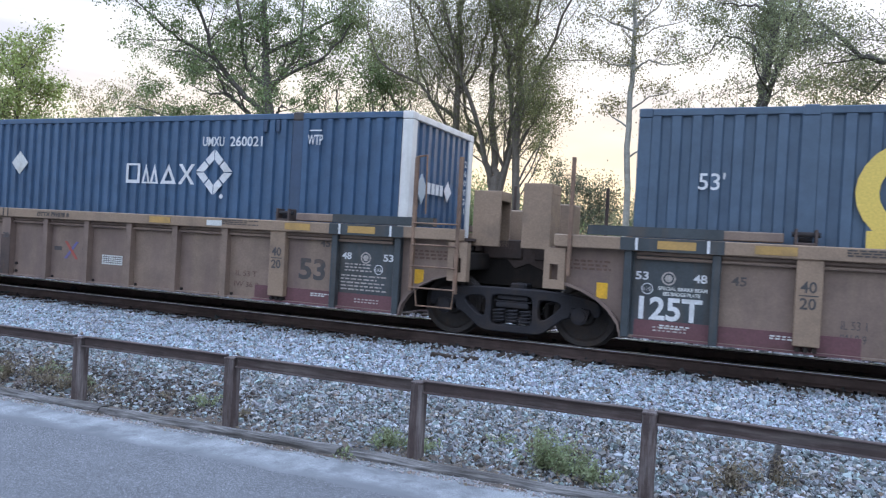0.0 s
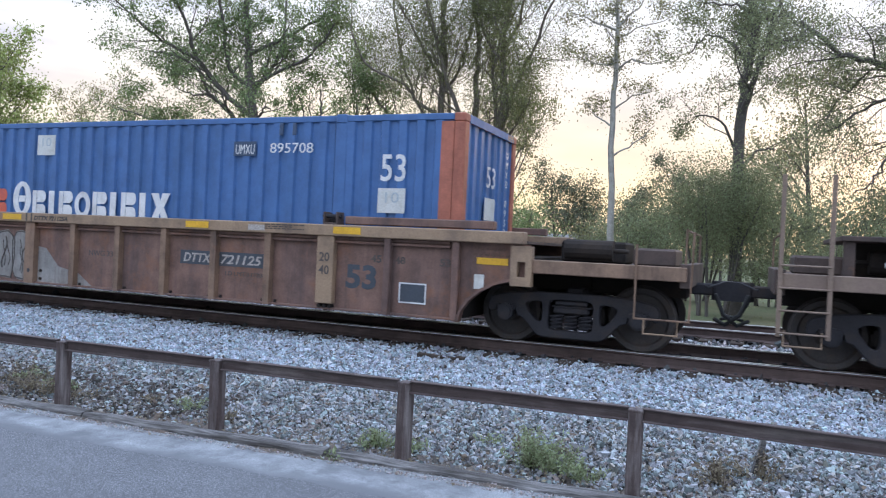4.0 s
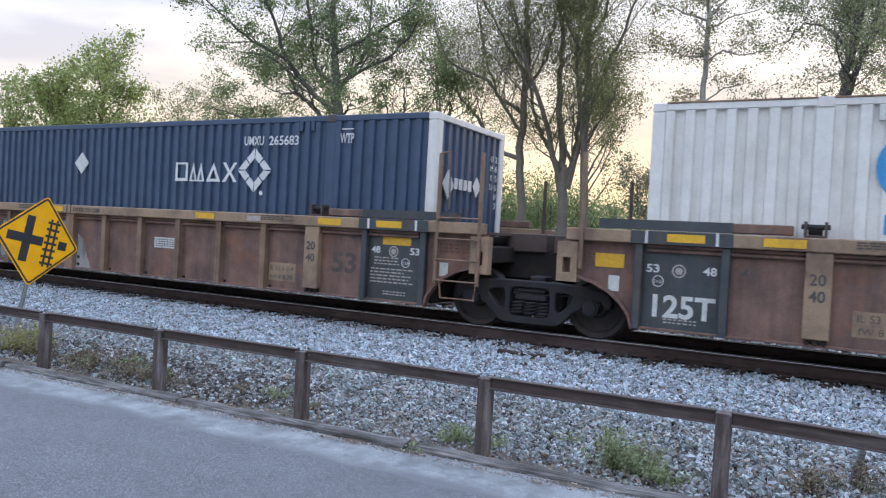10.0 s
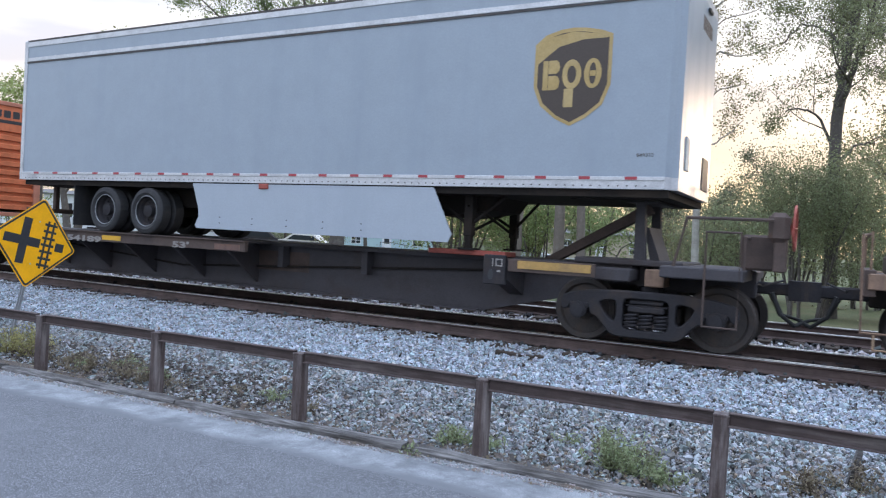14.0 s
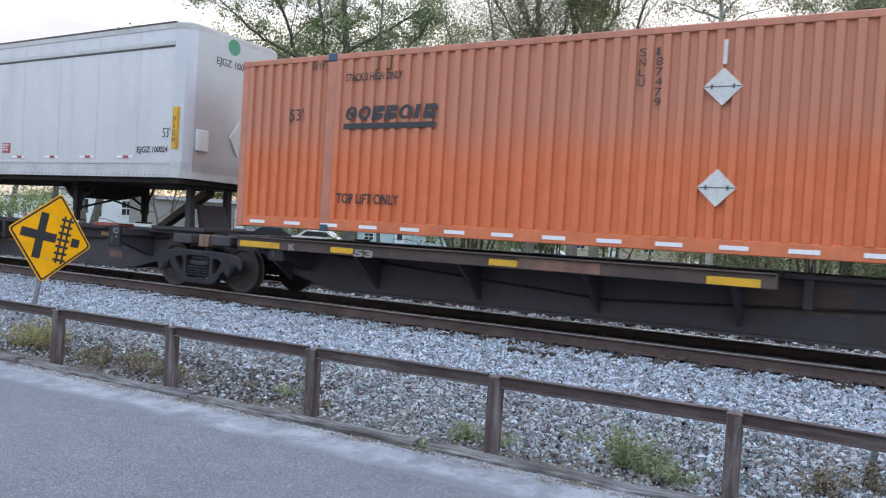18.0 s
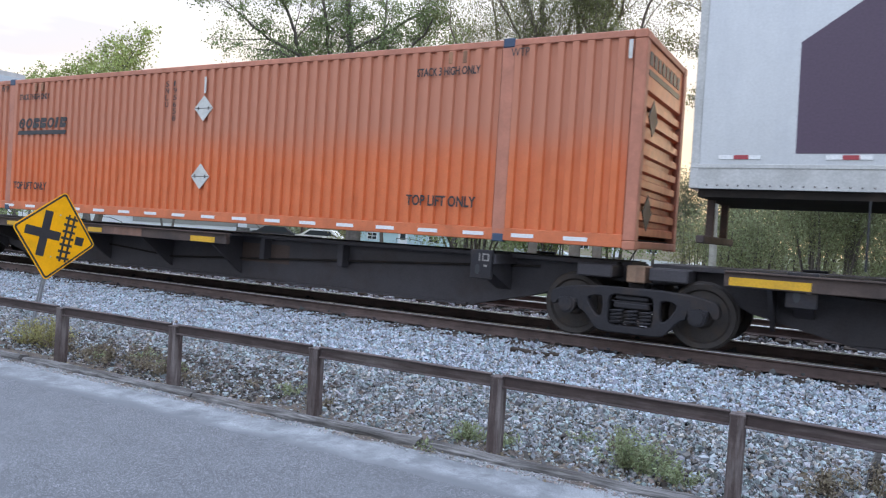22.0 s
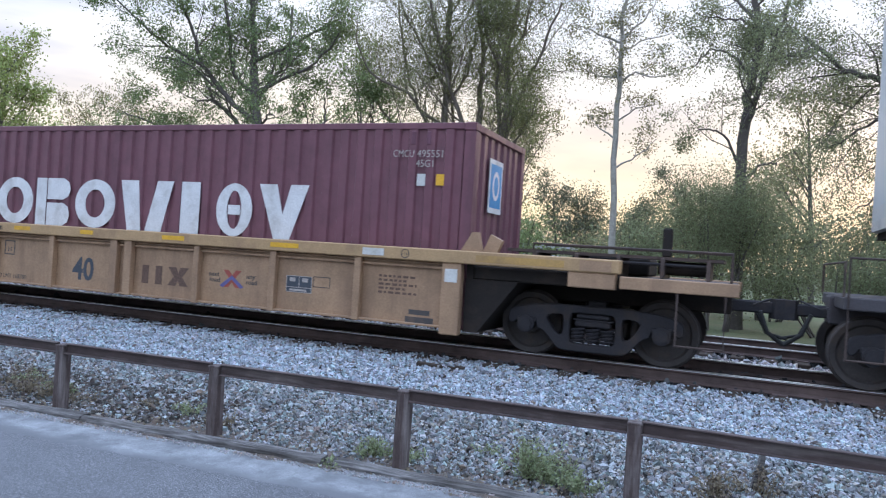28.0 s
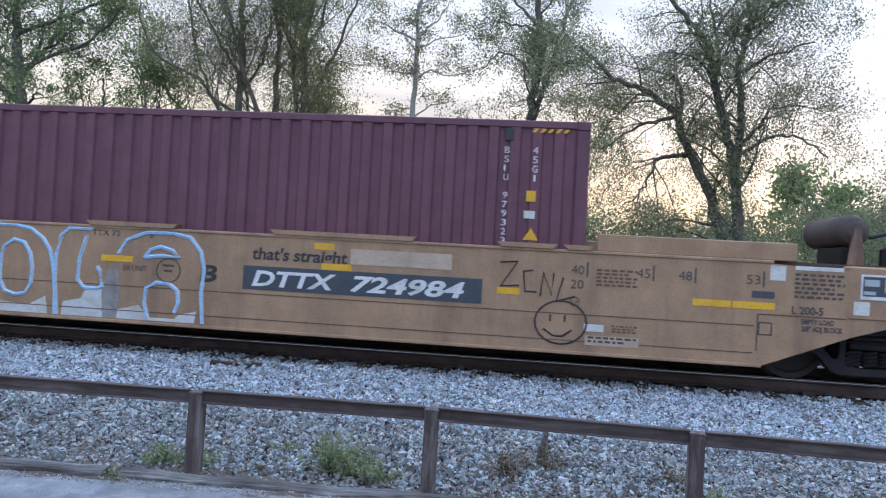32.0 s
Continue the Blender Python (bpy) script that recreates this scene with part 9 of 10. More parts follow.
def grow(rng, start, way, length, radius, spec, level=0, out=None, twigs=None):
    """Branches by level: spec rows of (children, angle, length share, crook, lift)."""
    steps = (9, 6, 4, 3, 2)[level]
    p, d, r = Vector(start), Vector(way).normalized(), radius
    kids, angle, share, crook, lift = spec[min(level, len(spec) - 1)]
    line = [(p.copy(), r)]
    for i in range(steps):
        d = (d + Vector(rng.normal(size=3)) * crook + Vector((0, 0, lift))).normalized()
        p = p + d * (length / steps)
        r = radius * (1 - 0.78 * (i + 1) / steps)
        line.append((p.copy(), max(r, 0.005)))
    out.append((level, line))
    if level >= len(spec) - 2:
        twigs.append(line)
    if level < len(spec) - 1:
        lo = (0.28, 0.2, 0.15, 0.1)[level]
        for k in range(kids):
            u = lo + (1 - lo) * (k + rng.uniform(0.1, 0.9)) / kids
            f = u * steps
            i = min(int(f), steps - 1)
            q = line[i][0].lerp(line[i + 1][0], f - i)
            ax = (line[i + 1][0] - line[i][0]).normalized()
            side = ax.orthogonal().normalized()
            side.rotate(Matrix.Rotation(rng.uniform(0, 2 * math.pi), 3, ax))
            a = radians(angle * rng.uniform(0.75, 1.25))
            w = ax * math.cos(a) + side * math.sin(a)
            grow(rng, q, w, length * share * (1.15 - 0.6 * u) * rng.uniform(0.75, 1.2), line[i][1] * rng.uniform(0.34, 0.55), spec, level + 1, out, twigs)
    return out, twigs


def branch_mesh(name, branches):
    vs, fs = [], []
    for level, line in branches:
        k = (9, 5, 3, 3, 3)[level]
        base = len(vs)
        for j, (p, r) in enumerate(line):
            q = line[min(j + 1, len(line) - 1)][0] - line[max(j - 1, 0)][0]
            ax = q.normalized()
            a = ax.cross(Vector((0.3, 0.9, 0.31))).normalized()
            b = ax.cross(a)
            vs += [tuple(p + r * (a * math.cos(2 * math.pi * i / k) + b * math.sin(2 * math.pi * i / k))) for i in range(k)]
        for j in range(len(line) - 1):
            fs += [(base + j * k + i, base + j * k + (i + 1) % k, base + (j + 1) * k + (i + 1) % k, base + (j + 1) * k + i) for i in range(k)]
    me = bpy.data.meshes.new(name)
    me.from_pydata(vs, [], fs)
    me.polygons.foreach_set("use_smooth", [True] * len(fs))
    return me


def tree(x, y, height, radius, seed, spec, leaves, size, leaf, label, bark=None, lean=(0, 0), spread=0.22, stems=((0, 0, 1.0),), base=-0.5, cut=0.0):
    rng = np.random.default_rng(seed)
    t = thing("tree", label, "tree", pose(x, y, base), group="trees behind the tracks")
    out, twigs = [], []
    for sx, sy, k in stems:
        grow(rng, (0.25 * sx, 0.25 * sy, 0), (lean[0] + 0.35 * sx, lean[1] + 0.35 * sy, 1), height * k, radius * (0.6 + 0.4 * k), spec, 0, out, twigs)
    part("trunk", branch_mesh("trunk", [o for o in out if o[0] == 0]), bark or M_BARK, t)
    limb = []
    for o in [o for o in out if o[0] > 0] + [(1, None)]:
        if o[0] == 1 and limb:
            part("limb", branch_mesh("limb", limb), bark or M_BARK, t)
            limb = []
        limb.append(o)
    pts = np.array([p for line in twigs for p, _ in line[1:]])
    pts = pts[pts[:, 2] > cut]
    # leaves hang in loose clumps about the twigs
    m = max(1, leaves // 24)
    clumps = pts[rng.integers(0, len(pts), m)] + rng.normal(size=(m, 3)) * spread * 0.4
    c = np.repeat(clumps, 24, axis=0) + rng.normal(size=(m * 24, 3)) * spread * rng.uniform(0.3, 0.95, (m, 1)).repeat(24, axis=0)
    c[:, 2] = np.maximum(c[:, 2], 0.3)
    part("crown", quads("crown", c, size, rng), leaf, t)
    return t


OAK = ((12, 60, 0.62, 0.06, 0.03), (8, 48, 0.55, 0.13, 0.05), (6, 45, 0.5, 0.18, 0.03), (2, 40, 0.5, 0.2, 0.0))
TALL = ((15, 40, 0.40, 0.03, 0.04), (7, 40, 0.55, 0.1, 0.06), (5, 42, 0.5, 0.15, 0.03), (2, 40, 0.5, 0.2, 0.0))


def limb_line(rng, pts, r0, r1, y0, y1):
    """A bending limb through a few knees in x and z, drifting in depth, thick to thin."""
    p = [Vector((x, 0, z)) for x, z in pts]
    p = [p[0] * 2 - p[1]] + p + [p[-1] * 2 - p[-2]]
    line, n = [], (len(pts) - 1) * 5
    for k in range(len(pts) - 1):
        a, b, c, d = p[k:k + 4]
        for i in range(5 if k < len(pts) - 2 else 6):
            u = i / 5
            q = 0.5 * (2 * b + (c - a) * u + (2 * a - 5 * b + 4 * c - d) * u * u + (3 * b - a - 3 * c + d) * u ** 3)
            f = (5 * k + i) / n
            q.y = y0 + (y1 - y0) * f
            line.append((q + Vector(rng.normal(size=3)) * 0.035 * min(1, 3 * f), r0 + (r1 - r0) * f ** 0.8))
    return line


TWIG = ((0, 0, 0, 0, 0), (6, 46, 0.52, 0.15, 0.05), (4, 45, 0.52, 0.2, 0.03), (2, 40, 0.5, 0.2, 0.0))
HANG = ((0, 0, 0, 0, 0), (6, 50, 0.52, 0.16, -0.04), (4, 48, 0.55, 0.2, -0.09), (2, 45, 0.5, 0.2, -0.1))


def limbed_tree(x, y, seed, limbs, label, leaves, size, leaf, bark=None, spread=0.2, per=2.2, reach=1.8, depth=2.0, spec=TWIG, first=0.5, clump=26, base=-0.5, rise=0.35, strands=0):
    """A tree with named limbs: rows of thick and thin radius and knees; the first is the trunk. Branches and twigs grow along each of them."""
    rng = np.random.default_rng(seed)
    t = thing("tree", label, "tree", pose(x, y, base), group="trees behind the tracks")
    known, twigs = [], []
    for k, (r0, r1, pts) in enumerate(limbs):
        y0 = 0.0
        if known:
            y0 = min((q for line in known for q, _ in line), key=lambda q: (q.x - pts[0][0]) ** 2 + (q.z - pts[0][1]) ** 2).y
        line = limb_line(rng, pts, r0, r1, y0, y0 + (rng.uniform(-depth, depth) if k else 0.3))
        known.append(line)
        out = []
        run_on = sum((b[0] - a[0]).length for a, b in zip(line, line[1:]))
        lo = first if k == 0 else 0.12
        n = max(3, int(per * run_on * (1 - lo)))
        for j in range(n):
            u = lo + (1 - lo) * (j + rng.uniform(0.1, 0.9)) / n
            f = u * (len(line) - 1)
            i = min(int(f), len(line) - 2)
            q = line[i][0].lerp(line[i + 1][0], f - i)
            ax = (line[i + 1][0] - line[i][0]).normalized()
            side = ax.orthogonal().normalized()
            side.rotate(Matrix.Rotation(rng.uniform(0, 2 * math.pi), 3, ax))
            a = radians(rng.uniform(35, 65))
            w = ax * math.cos(a) + side * math.sin(a) + Vector((0, 0, rise))
            grow(rng, q, w, reach * (1.15 - 0.45 * u) * rng.uniform(0.55, 1.25), min(line[i][1] * 0.5, 0.05) * rng.uniform(0.6, 1.0), spec, 1, out, twigs)
        if k == 0:
            part("trunk", branch_mesh("trunk", [(0, line)]), bark or M_BARK, t)
            tagged(part("twig_mass", branch_mesh("twig_mass", out), bark or M_BARK, t), kind="stuff")
        else:
            part("limb", branch_mesh("limb", [(1, line)] + out), bark or M_BARK, t)
    pts = np.array([p for line in twigs for p, _ in line[-2:]])
    if strands:
        # ivy clings to the stems and hangs off them
        stem = np.array([tuple(q) for line in known[:3] for q, _ in line])
        more = stem[rng.integers(0, len(stem), strands)] + rng.normal(size=(strands, 3)) * 0.28
        pts = np.concatenate([pts, more])
    m = max(1, leaves // clump)
    clumps = pts[rng.integers(0, len(pts), m)] + rng.normal(size=(m, 3)) * spread * 0.4
    c = np.repeat(clumps, clump, axis=0) + rng.normal(size=(m * clump, 3)) * spread * rng.uniform(0.3, 1.0, (m, 1)).repeat(clump, axis=0) * np.array([1, 1, 0.75])
    c[:, 2] = np.maximum(c[:, 2], 0.3)
    part("crown", quads("crown", c, size, rng), leaf, t)
    return t


limbed_tree(-19.22, 26.0, 5, (
    (0.36, 0.10, ((0, 0), (-0.1, 2.5), (-0.2, 4.0), (-0.5, 6.8), (-0.8, 8.1), (-0.9, 9.5), (-1.1, 11.0), (-1.4, 13.5))),
    (0.15, 0.05, ((-0.5, 6.8), (-1.5, 7.6), (-2.9, 9.2), (-3.1, 10.4), (-3.8, 12.0))),
    (0.13, 0.05, ((-0.8, 8.1), (-1.7, 8.9), (-2.0, 10.5), (-2.4, 12.5))),
    (0.15, 0.04, ((-0.4, 5.2), (-1.2, 6.3), (-2.0, 7.2), (-3.2, 8.0), (-4.1, 9.2), (-5.6, 9.9), (-7.0, 10.2))),
    (0.09, 0.03, ((-1.2, 6.3), (-2.5, 6.3), (-3.1, 6.1), (-5.0, 6.6), (-7.4, 7.3))),
    (0.12, 0.03, ((-0.3, 4.2), (-1.0, 4.5), (-1.8, 4.8), (-3.2, 5.0), (-5.8, 5.3), (-7.6, 5.0))),
    (0.13, 0.035, ((-0.2, 4.3), (0.9, 5.4), (1.9, 6.2), (3.1, 6.5), (3.9, 6.7), (4.1, 7.3), (3.9, 8.3))),
    (0.07, 0.03, ((1.9, 6.2), (2.2, 7.1), (1.9, 8.2))),
    (0.07, 0.02, ((-0.4, 6.7), (0.4, 6.9), (1.1, 7.0), (1.9, 6.7))),
    (0.12, 0.05, ((-0.7, 7.8), (-0.3, 8.9), (0.0, 10.1), (-0.2, 12.3))),
    (0.10, 0.04, ((-0.7, 8.2), (0.6, 8.7), (2.2, 9.4), (3.3, 10.6))),
    (0.10, 0.04, ((-0.9, 9.5), (0.9, 10.5), (2.6, 11.6))),
    (0.07, 0.02, ((-3.2, 8.0), (-5.0, 8.2), (-7.2, 8.9))),
    (0.09, 0.03, ((-2.9, 9.2), (-4.2, 10.0), (-5.4, 11.4)))), "broad oak with heavy low limbs and fresh green leaves", 58000, 0.105, L_OAK, spread=0.34, per=2.0, reach=2.3, depth=2.6, clump=40)
limbed_tree(-11.3, 27.0, 12, (
    (0.20, 0.09, ((0, 0), (0.0, 3.0), (-0.2, 5.0), (-0.2, 7.2), (-0.2, 9.5), (-0.3, 11.7), (-0.2, 14.5))),
    (0.08, 0.03, ((-0.2, 6.0), (-1.0, 7.0), (-2.2, 9.2), (-2.8, 11.5), (-3.2, 13.2))),
    (0.11, 0.04, ((-0.2, 5.0), (-1.2, 5.4), (-2.3, 6.5), (-3.4, 7.6), (-4.2, 8.4), (-5.0, 9.6))),
    (0.09, 0.035, ((-0.3, 6.9), (-1.1, 7.4), (-1.7, 8.1), (-3.2, 8.9), (-3.8, 10.4))),
    (0.08, 0.03, ((-0.2, 8.3), (-0.9, 9.7), (-1.7, 11.4))),
    (0.08, 0.03, ((-0.2, 7.7), (0.5, 9.0), (0.6, 10.5), (0.9, 12.0)))), "tall straight tree with one long low bough", 46000, 0.066, L_FINE, bark=M_BARK_MID, spread=0.42, per=2.2, reach=2.8, clump=20, rise=0.6)
limbed_tree(-9.69, 27.3, 23, (
    (0.25, 0.06, ((0, 0), (0.0, 2.6), (-0.1, 4.4), (-0.2, 5.3), (-0.5, 8.0), (-0.5, 10.0), (-1.1, 13.0))),
    (0.13, 0.05, ((-0.2, 3.8), (-0.6, 5.1), (-1.3, 6.2), (-1.8, 7.3), (-2.3, 9.0))),
    (0.14, 0.05, ((-0.2, 4.2), (-0.5, 5.3), (-0.8, 6.8), (-1.4, 8.4), (-1.8, 10.0), (-2.4, 12.4))),
    (0.13, 0.05, ((0.0, 4.2), (0.2, 5.2), (0.3, 6.8), (0.0, 9.1), (0.1, 12.2))),
    (0.13, 0.05, ((0.1, 3.9), (0.4, 5.1), (0.6, 6.4), (0.3, 8.2), (0.7, 10.6)))), "clump of several slender stems from one root", 38000, 0.066, L_FINE, bark=M_BARK_MID, spread=0.42, per=1.7, reach=2.6, first=0.65, clump=20, rise=0.6)
limbed_tree(-8.72, 27.2, 34, (
    (0.19, 0.07, ((0, 0), (-0.1, 3.0), (-0.3, 6.2), (-0.2, 7.7), (-0.4, 9.7), (-0.1, 11.6), (0.1, 14.0))),
    (0.10, 0.04, ((-0.2, 6.6), (0.4, 7.9), (1.2, 9.2), (2.0, 11.0))),
    (0.09, 0.04, ((-0.3, 8.8), (-1.0, 10.1), (-1.3, 12.2))),
    (0.08, 0.03, ((-0.3, 9.5), (0.5, 10.5), (1.0, 12.0))),
    (0.06, 0.02, ((-0.2, 5.6), (0.6, 6.4), (1.4, 7.6)))), "tree with a forked crown and upswept limbs", 40000, 0.066, L_FINE, bark=M_BARK_MID, spread=0.42, per=1.9, reach=2.7, first=0.6, clump=20, rise=0.6)
limbed_tree(-4.38, 26.2, 44, (
    (0.14, 0.05, ((0, 0), (-0.1, 3.4), (-0.2, 6.8), (-0.2, 9.1), (-0.2, 11.1), (-0.1, 15.0))),
    (0.05, 0.015, ((-0.2, 8.2), (0.4, 8.5), (0.9, 8.3), (1.9, 8.3))),
    (0.04, 0.012, ((-0.2, 6.8), (0.5, 7.2), (1.1, 7.3))),
    (0.05, 0.015, ((-0.2, 9.6), (-1.0, 9.9), (-1.8, 10.2))),
    (0.05, 0.015, ((-0.2, 9.7), (0.4, 10.5), (0.9, 11.5))),
    (0.04, 0.012, ((-0.2, 8.4), (-0.9, 8.4), (-1.6, 8.7))),
    (0.04, 0.012, ((-0.2, 9.3), (0.6, 9.7), (1.6, 9.9))),
    (0.04, 0.012, ((-0.2, 6.2), (-0.9, 6.7), (-1.3, 7.2))),
    (0.04, 0.012, ((-0.1, 5.2), (0.7, 5.7), (1.2, 6.2)))), "slim pale-barked tree with short side branches", 9000, 0.08, L_BUD, bark=M_BARK_PALE, spread=0.26, per=2.0, reach=0.95, first=0.45, clump=10, depth=1.0)
limbed_tree(-0.28, 25.2, 57, (
    (0.22, 0.08, ((0, 0), (-0.1, 3.0), (-0.1, 6.6), (0.1, 8.2), (0.2, 9.5), (0.0, 10.8), (0.2, 13.5))),
    (0.12, 0.05, ((-0.1, 6.3), (0.2, 7.2), (0.5, 8.2), (0.8, 9.4), (1.3, 11.0))),
    (0.06, 0.02, ((0.0, 8.0), (-0.5, 8.6), (-1.2, 8.8), (-1.7, 8.2))),
    (0.06, 0.02, ((-0.1, 5.0), (-0.7, 6.1), (-1.5, 6.3))),
    (0.06, 0.02, ((0.2, 9.5), (-0.6, 10.0), (-1.5, 10.2))),
    (0.06, 0.02, ((0.5, 8.3), (1.3, 8.5), (2.0, 8.3))),
    (0.06, 0.02, ((0.0, 9.9), (-0.9, 11.0), (-1.6, 11.6))),
    (0.06, 0.02, ((-0.1, 4.6), (0.5, 5.3), (1.0, 5.4)))), "tall leaning tree hung with dark ivy", 30000, 0.075, L_DARK, spread=0.26, per=1.6, reach=1.8, spec=HANG, first=0.3, depth=1.4, rise=0.1, strands=300, clump=18)
limbed_tree(5.22, 20.5, 63, (
    (0.19, 0.05, ((0, 0), (0.0, 1.5), (-0.2, 2.6), (-0.7, 4.0), (-1.3, 5.2), (-1.6, 6.0), (-2.3, 6.6), (-3.3, 7.0), (-4.2, 7.9))),
    (0.18, 0.06, ((0.3, 0.0), (0.1, 3.3), (0.0, 4.5), (-0.3, 5.7), (-0.7, 7.1), (-0.8, 7.8), (-1.2, 8.4), (-2.0, 9.4))),
    (0.13, 0.05, ((0.0, 4.5), (0.15, 6.0), (0.1, 7.5), (0.3, 8.7), (0.2, 11.0))),
    (0.07, 0.02, ((0.0, 5.1), (0.4, 5.7), (0.7, 6.1), (1.4, 6.1))),
    (0.06, 0.02, ((0.1, 5.0), (0.7, 5.4), (1.2, 5.3), (1.7, 4.8))),
    (0.07, 0.015, ((-1.2, 5.0), (-2.0, 4.8), (-2.2, 4.4), (-2.5, 3.8), (-2.9, 3.5))),
    (0.08, 0.02, ((-1.5, 6.0), (-1.5, 6.8), (-1.8, 7.1), (-2.1, 6.8))),
    (0.08, 0.03, ((-0.6, 7.1), (-0.5, 8.0), (-0.7, 9.6))),
    (0.07, 0.02, ((0.1, 7.3), (0.8, 7.7), (1.8, 8.0))),
    (0.07, 0.02, ((-1.6, 6.0), (-2.5, 5.7), (-3.5, 5.1))),
    (0.07, 0.02, ((0.2, 8.5), (1.0, 9.2), (2.0, 9.4)))), "wide double-stemmed tree with drooping fine twigs", 84000, 0.06, L_DARK, spread=0.3, per=3.2, reach=2.1, spec=HANG, first=0.22, depth=1.8, rise=0.0, clump=26, strands=600)
tree(-48.5, 34.0, 12.6, 0.3, 71, TALL, 22000, 0.2, L_SPRING, "full yellow-green tree beyond the tracks", spread=0.42, stems=((-0.8, 0, 0.9), (0.6, 0.3, 1.0)))
tree(-55.5, 36.0, 10.5, 0.3, 75, TALL, 10000, 0.22, L_SPRING, "smaller yellow-green tree beside a larger one", spread=0.42)
tree(-30.6, 45.0, 6.6, 0.16, 84, OAK, 16000, 0.13, L_MID, "small round green tree beyond the tracks", spread=0.42, cut=1.9)
tree(-42.8, 36.0, 6.2, 0.10, 86, OAK, 2600, 0.12, L_BUD, "bare leaning young tree before a mobile home", spread=0.34, cut=3.4, stems=((-0.8, 0, 0.9), (0.5, 0.2, 1.0)))
tree(-71.0, 66.5, 14.5, 0.3, 82, OAK, 11000, 0.22, L_BUD, "twiggy tree with young leaves behind a mobile home", spread=0.6, cut=4.0)
for i, (x, y, h) in enumerate(((-66.0, 69.5, 10.5), (-71.5, 64.5, 11.5), (-77.0, 60.0, 11.0), (-61.0, 73.0, 9.5), (-56.0, 76.0, 9.5))):
    tree(x, y, h, 0.2, 160 + i, OAK, 16000, 0.27, L_MID, "dense green tree behind a mobile home", spread=0.75, cut=0.5)
tree(-50.5, 55.5, 11.0, 0.18, 88, OAK, 9000, 0.2, L_OLIVE, "leafy young tree beside a mobile home", spread=0.5, cut=3.6)
tree(-22.5, 41.0, 12.0, 0.22, 95, OAK, 8000, 0.17, L_MID, "tree standing farther back", spread=0.4)
tree(-14.0, 44.0, 13.0, 0.2, 96, TALL, 7000, 0.17, L_BUD, "bare-looking tree farther back", spread=0.4)
for i, (x, h) in enumerate(((-9.3, 5.3), (-7.9, 4.6), (-3.4, 5.8), (-5.4, 4.4), (-1.2, 5.2))):
    tree(x, 38.0 + 0.6 * i, h, 0.09, 140 + i, TALL, 5200, 0.11, L_HAZE, "small dark tree against the evening sky", spread=0.34, cut=0.6)
tree(3.0, 42.0, 10.0, 0.18, 97, TALL, 5000, 0.16, L_BUD, "thin bare-looking tree farther back", spread=0.4)
for i, (x, y, s) in enumerate(((-75, 44, 13), (-92, 40, 14), (20, 26, 12), (30, 30, 14), (42, 28, 13), (15, 40, 6))):
    tree(x, y, s, 0.3, 120 + i, OAK, 6000, 0.26, L_MID, "tree at the edge of the wood", spread=0.5)


def bush(x, y, w, h, n, size, leaf, seed, label="dense green bush beyond the tracks", base=-0.5, category="bush", stem=M_BARK, group="bushes beyond the tracks"):
    rng = np.random.default_rng(seed)
    t = thing("bush", label, category, pose(x, y, base), group=group)
    tips = []
    for k in range(9):
        a = rng.uniform(0, 2 * math.pi)
        d = rng.uniform(0.1, 0.95)
        p = Vector((0.08 * w * math.cos(a), 0.08 * w * math.sin(a), 0))
        q = Vector((0.5 * w * d * math.cos(a), 0.5 * w * d * math.sin(a), h * (1 - 0.55 * d * d) * rng.uniform(0.75, 1.0)))
        m = (p + q) / 2 + Vector((0, 0, 0.12 * h))
        part("stem", branch_mesh("stem", [(2, [(p, 0.012 * h + 0.004), (m, 0.008 * h + 0.003), (q, 0.003 * h)])]), stem, t)
        tips.append((m, q))
    k = max(6, n // 40)
    which = rng.integers(0, 9, k)
    c = np.array([tips[i][0].lerp(tips[i][1], float(rng.uniform(0.1, 1.05))) for i in which])
    c = np.repeat(c, n // k, axis=0) + rng.normal(size=((n // k) * k, 3)) * np.array([w, w, h]) * 0.105
    c[:, 2] = np.maximum(c[:, 2], 0.03 * h)
    part("foliage", quads("foliage", c, size, rng), leaf, t)
    return t


bush(-15.6, 30.5, 6.0, 5.6, 17000, 0.105, L_MID, 1, "rounded green bush behind the tracks")
bush(-12.0, 31.5, 5.0, 4.4, 9000, 0.105, L_MID, 2)
bush(-0.9, 24.0, 5.2, 4.9, 36000, 0.066, L_DARK, 3, "tall dark bush round the foot of a tree")
bush(2.2, 24.5, 4.8, 2.9, 16000, 0.07, L_DARK, 4)
bush(-3.2, 29.0, 4.4, 3.4, 7000, 0.09, L_DARK, 5)
bush(-17.6, 33.0, 5.0, 6.0, 8000, 0.12, L_MID, 31)
bush(-13.6, 34.0, 5.0, 5.6, 7500, 0.12, L_MID, 32)
bush(-10.3, 34.0, 4.8, 5.0, 7000, 0.12, L_MID, 33)
bush(-6.2, 33.0, 4.0, 3.2, 4500, 0.1, L_BUD, 6)
bush(9.8, 23.0, 5.4, 4.1, 18000, 0.08, L_DARK, 7, "tall green thicket behind the tracks")
bush(6.6, 25.0, 5.4, 3.3, 17000, 0.075, L_DARK, 8)
bush(4.4, 26.0, 5.4, 2.9, 17000, 0.075, L_DARK, 9)
bush(13.5, 24.0, 6.0, 4.6, 9000, 0.11, L_MID, 10)
bush(-20.6, 27.5, 2.2, 2.6, 1500, 0.1, L_BUD, 13, "twiggy bush at the foot of an oak")
bush(-66.0, 40.0, 8.0, 4.2, 2600, 0.25, L_MID, 18)
bush(20.0, 24.0, 7.0, 4.0, 2600, 0.2, L_MID, 19)


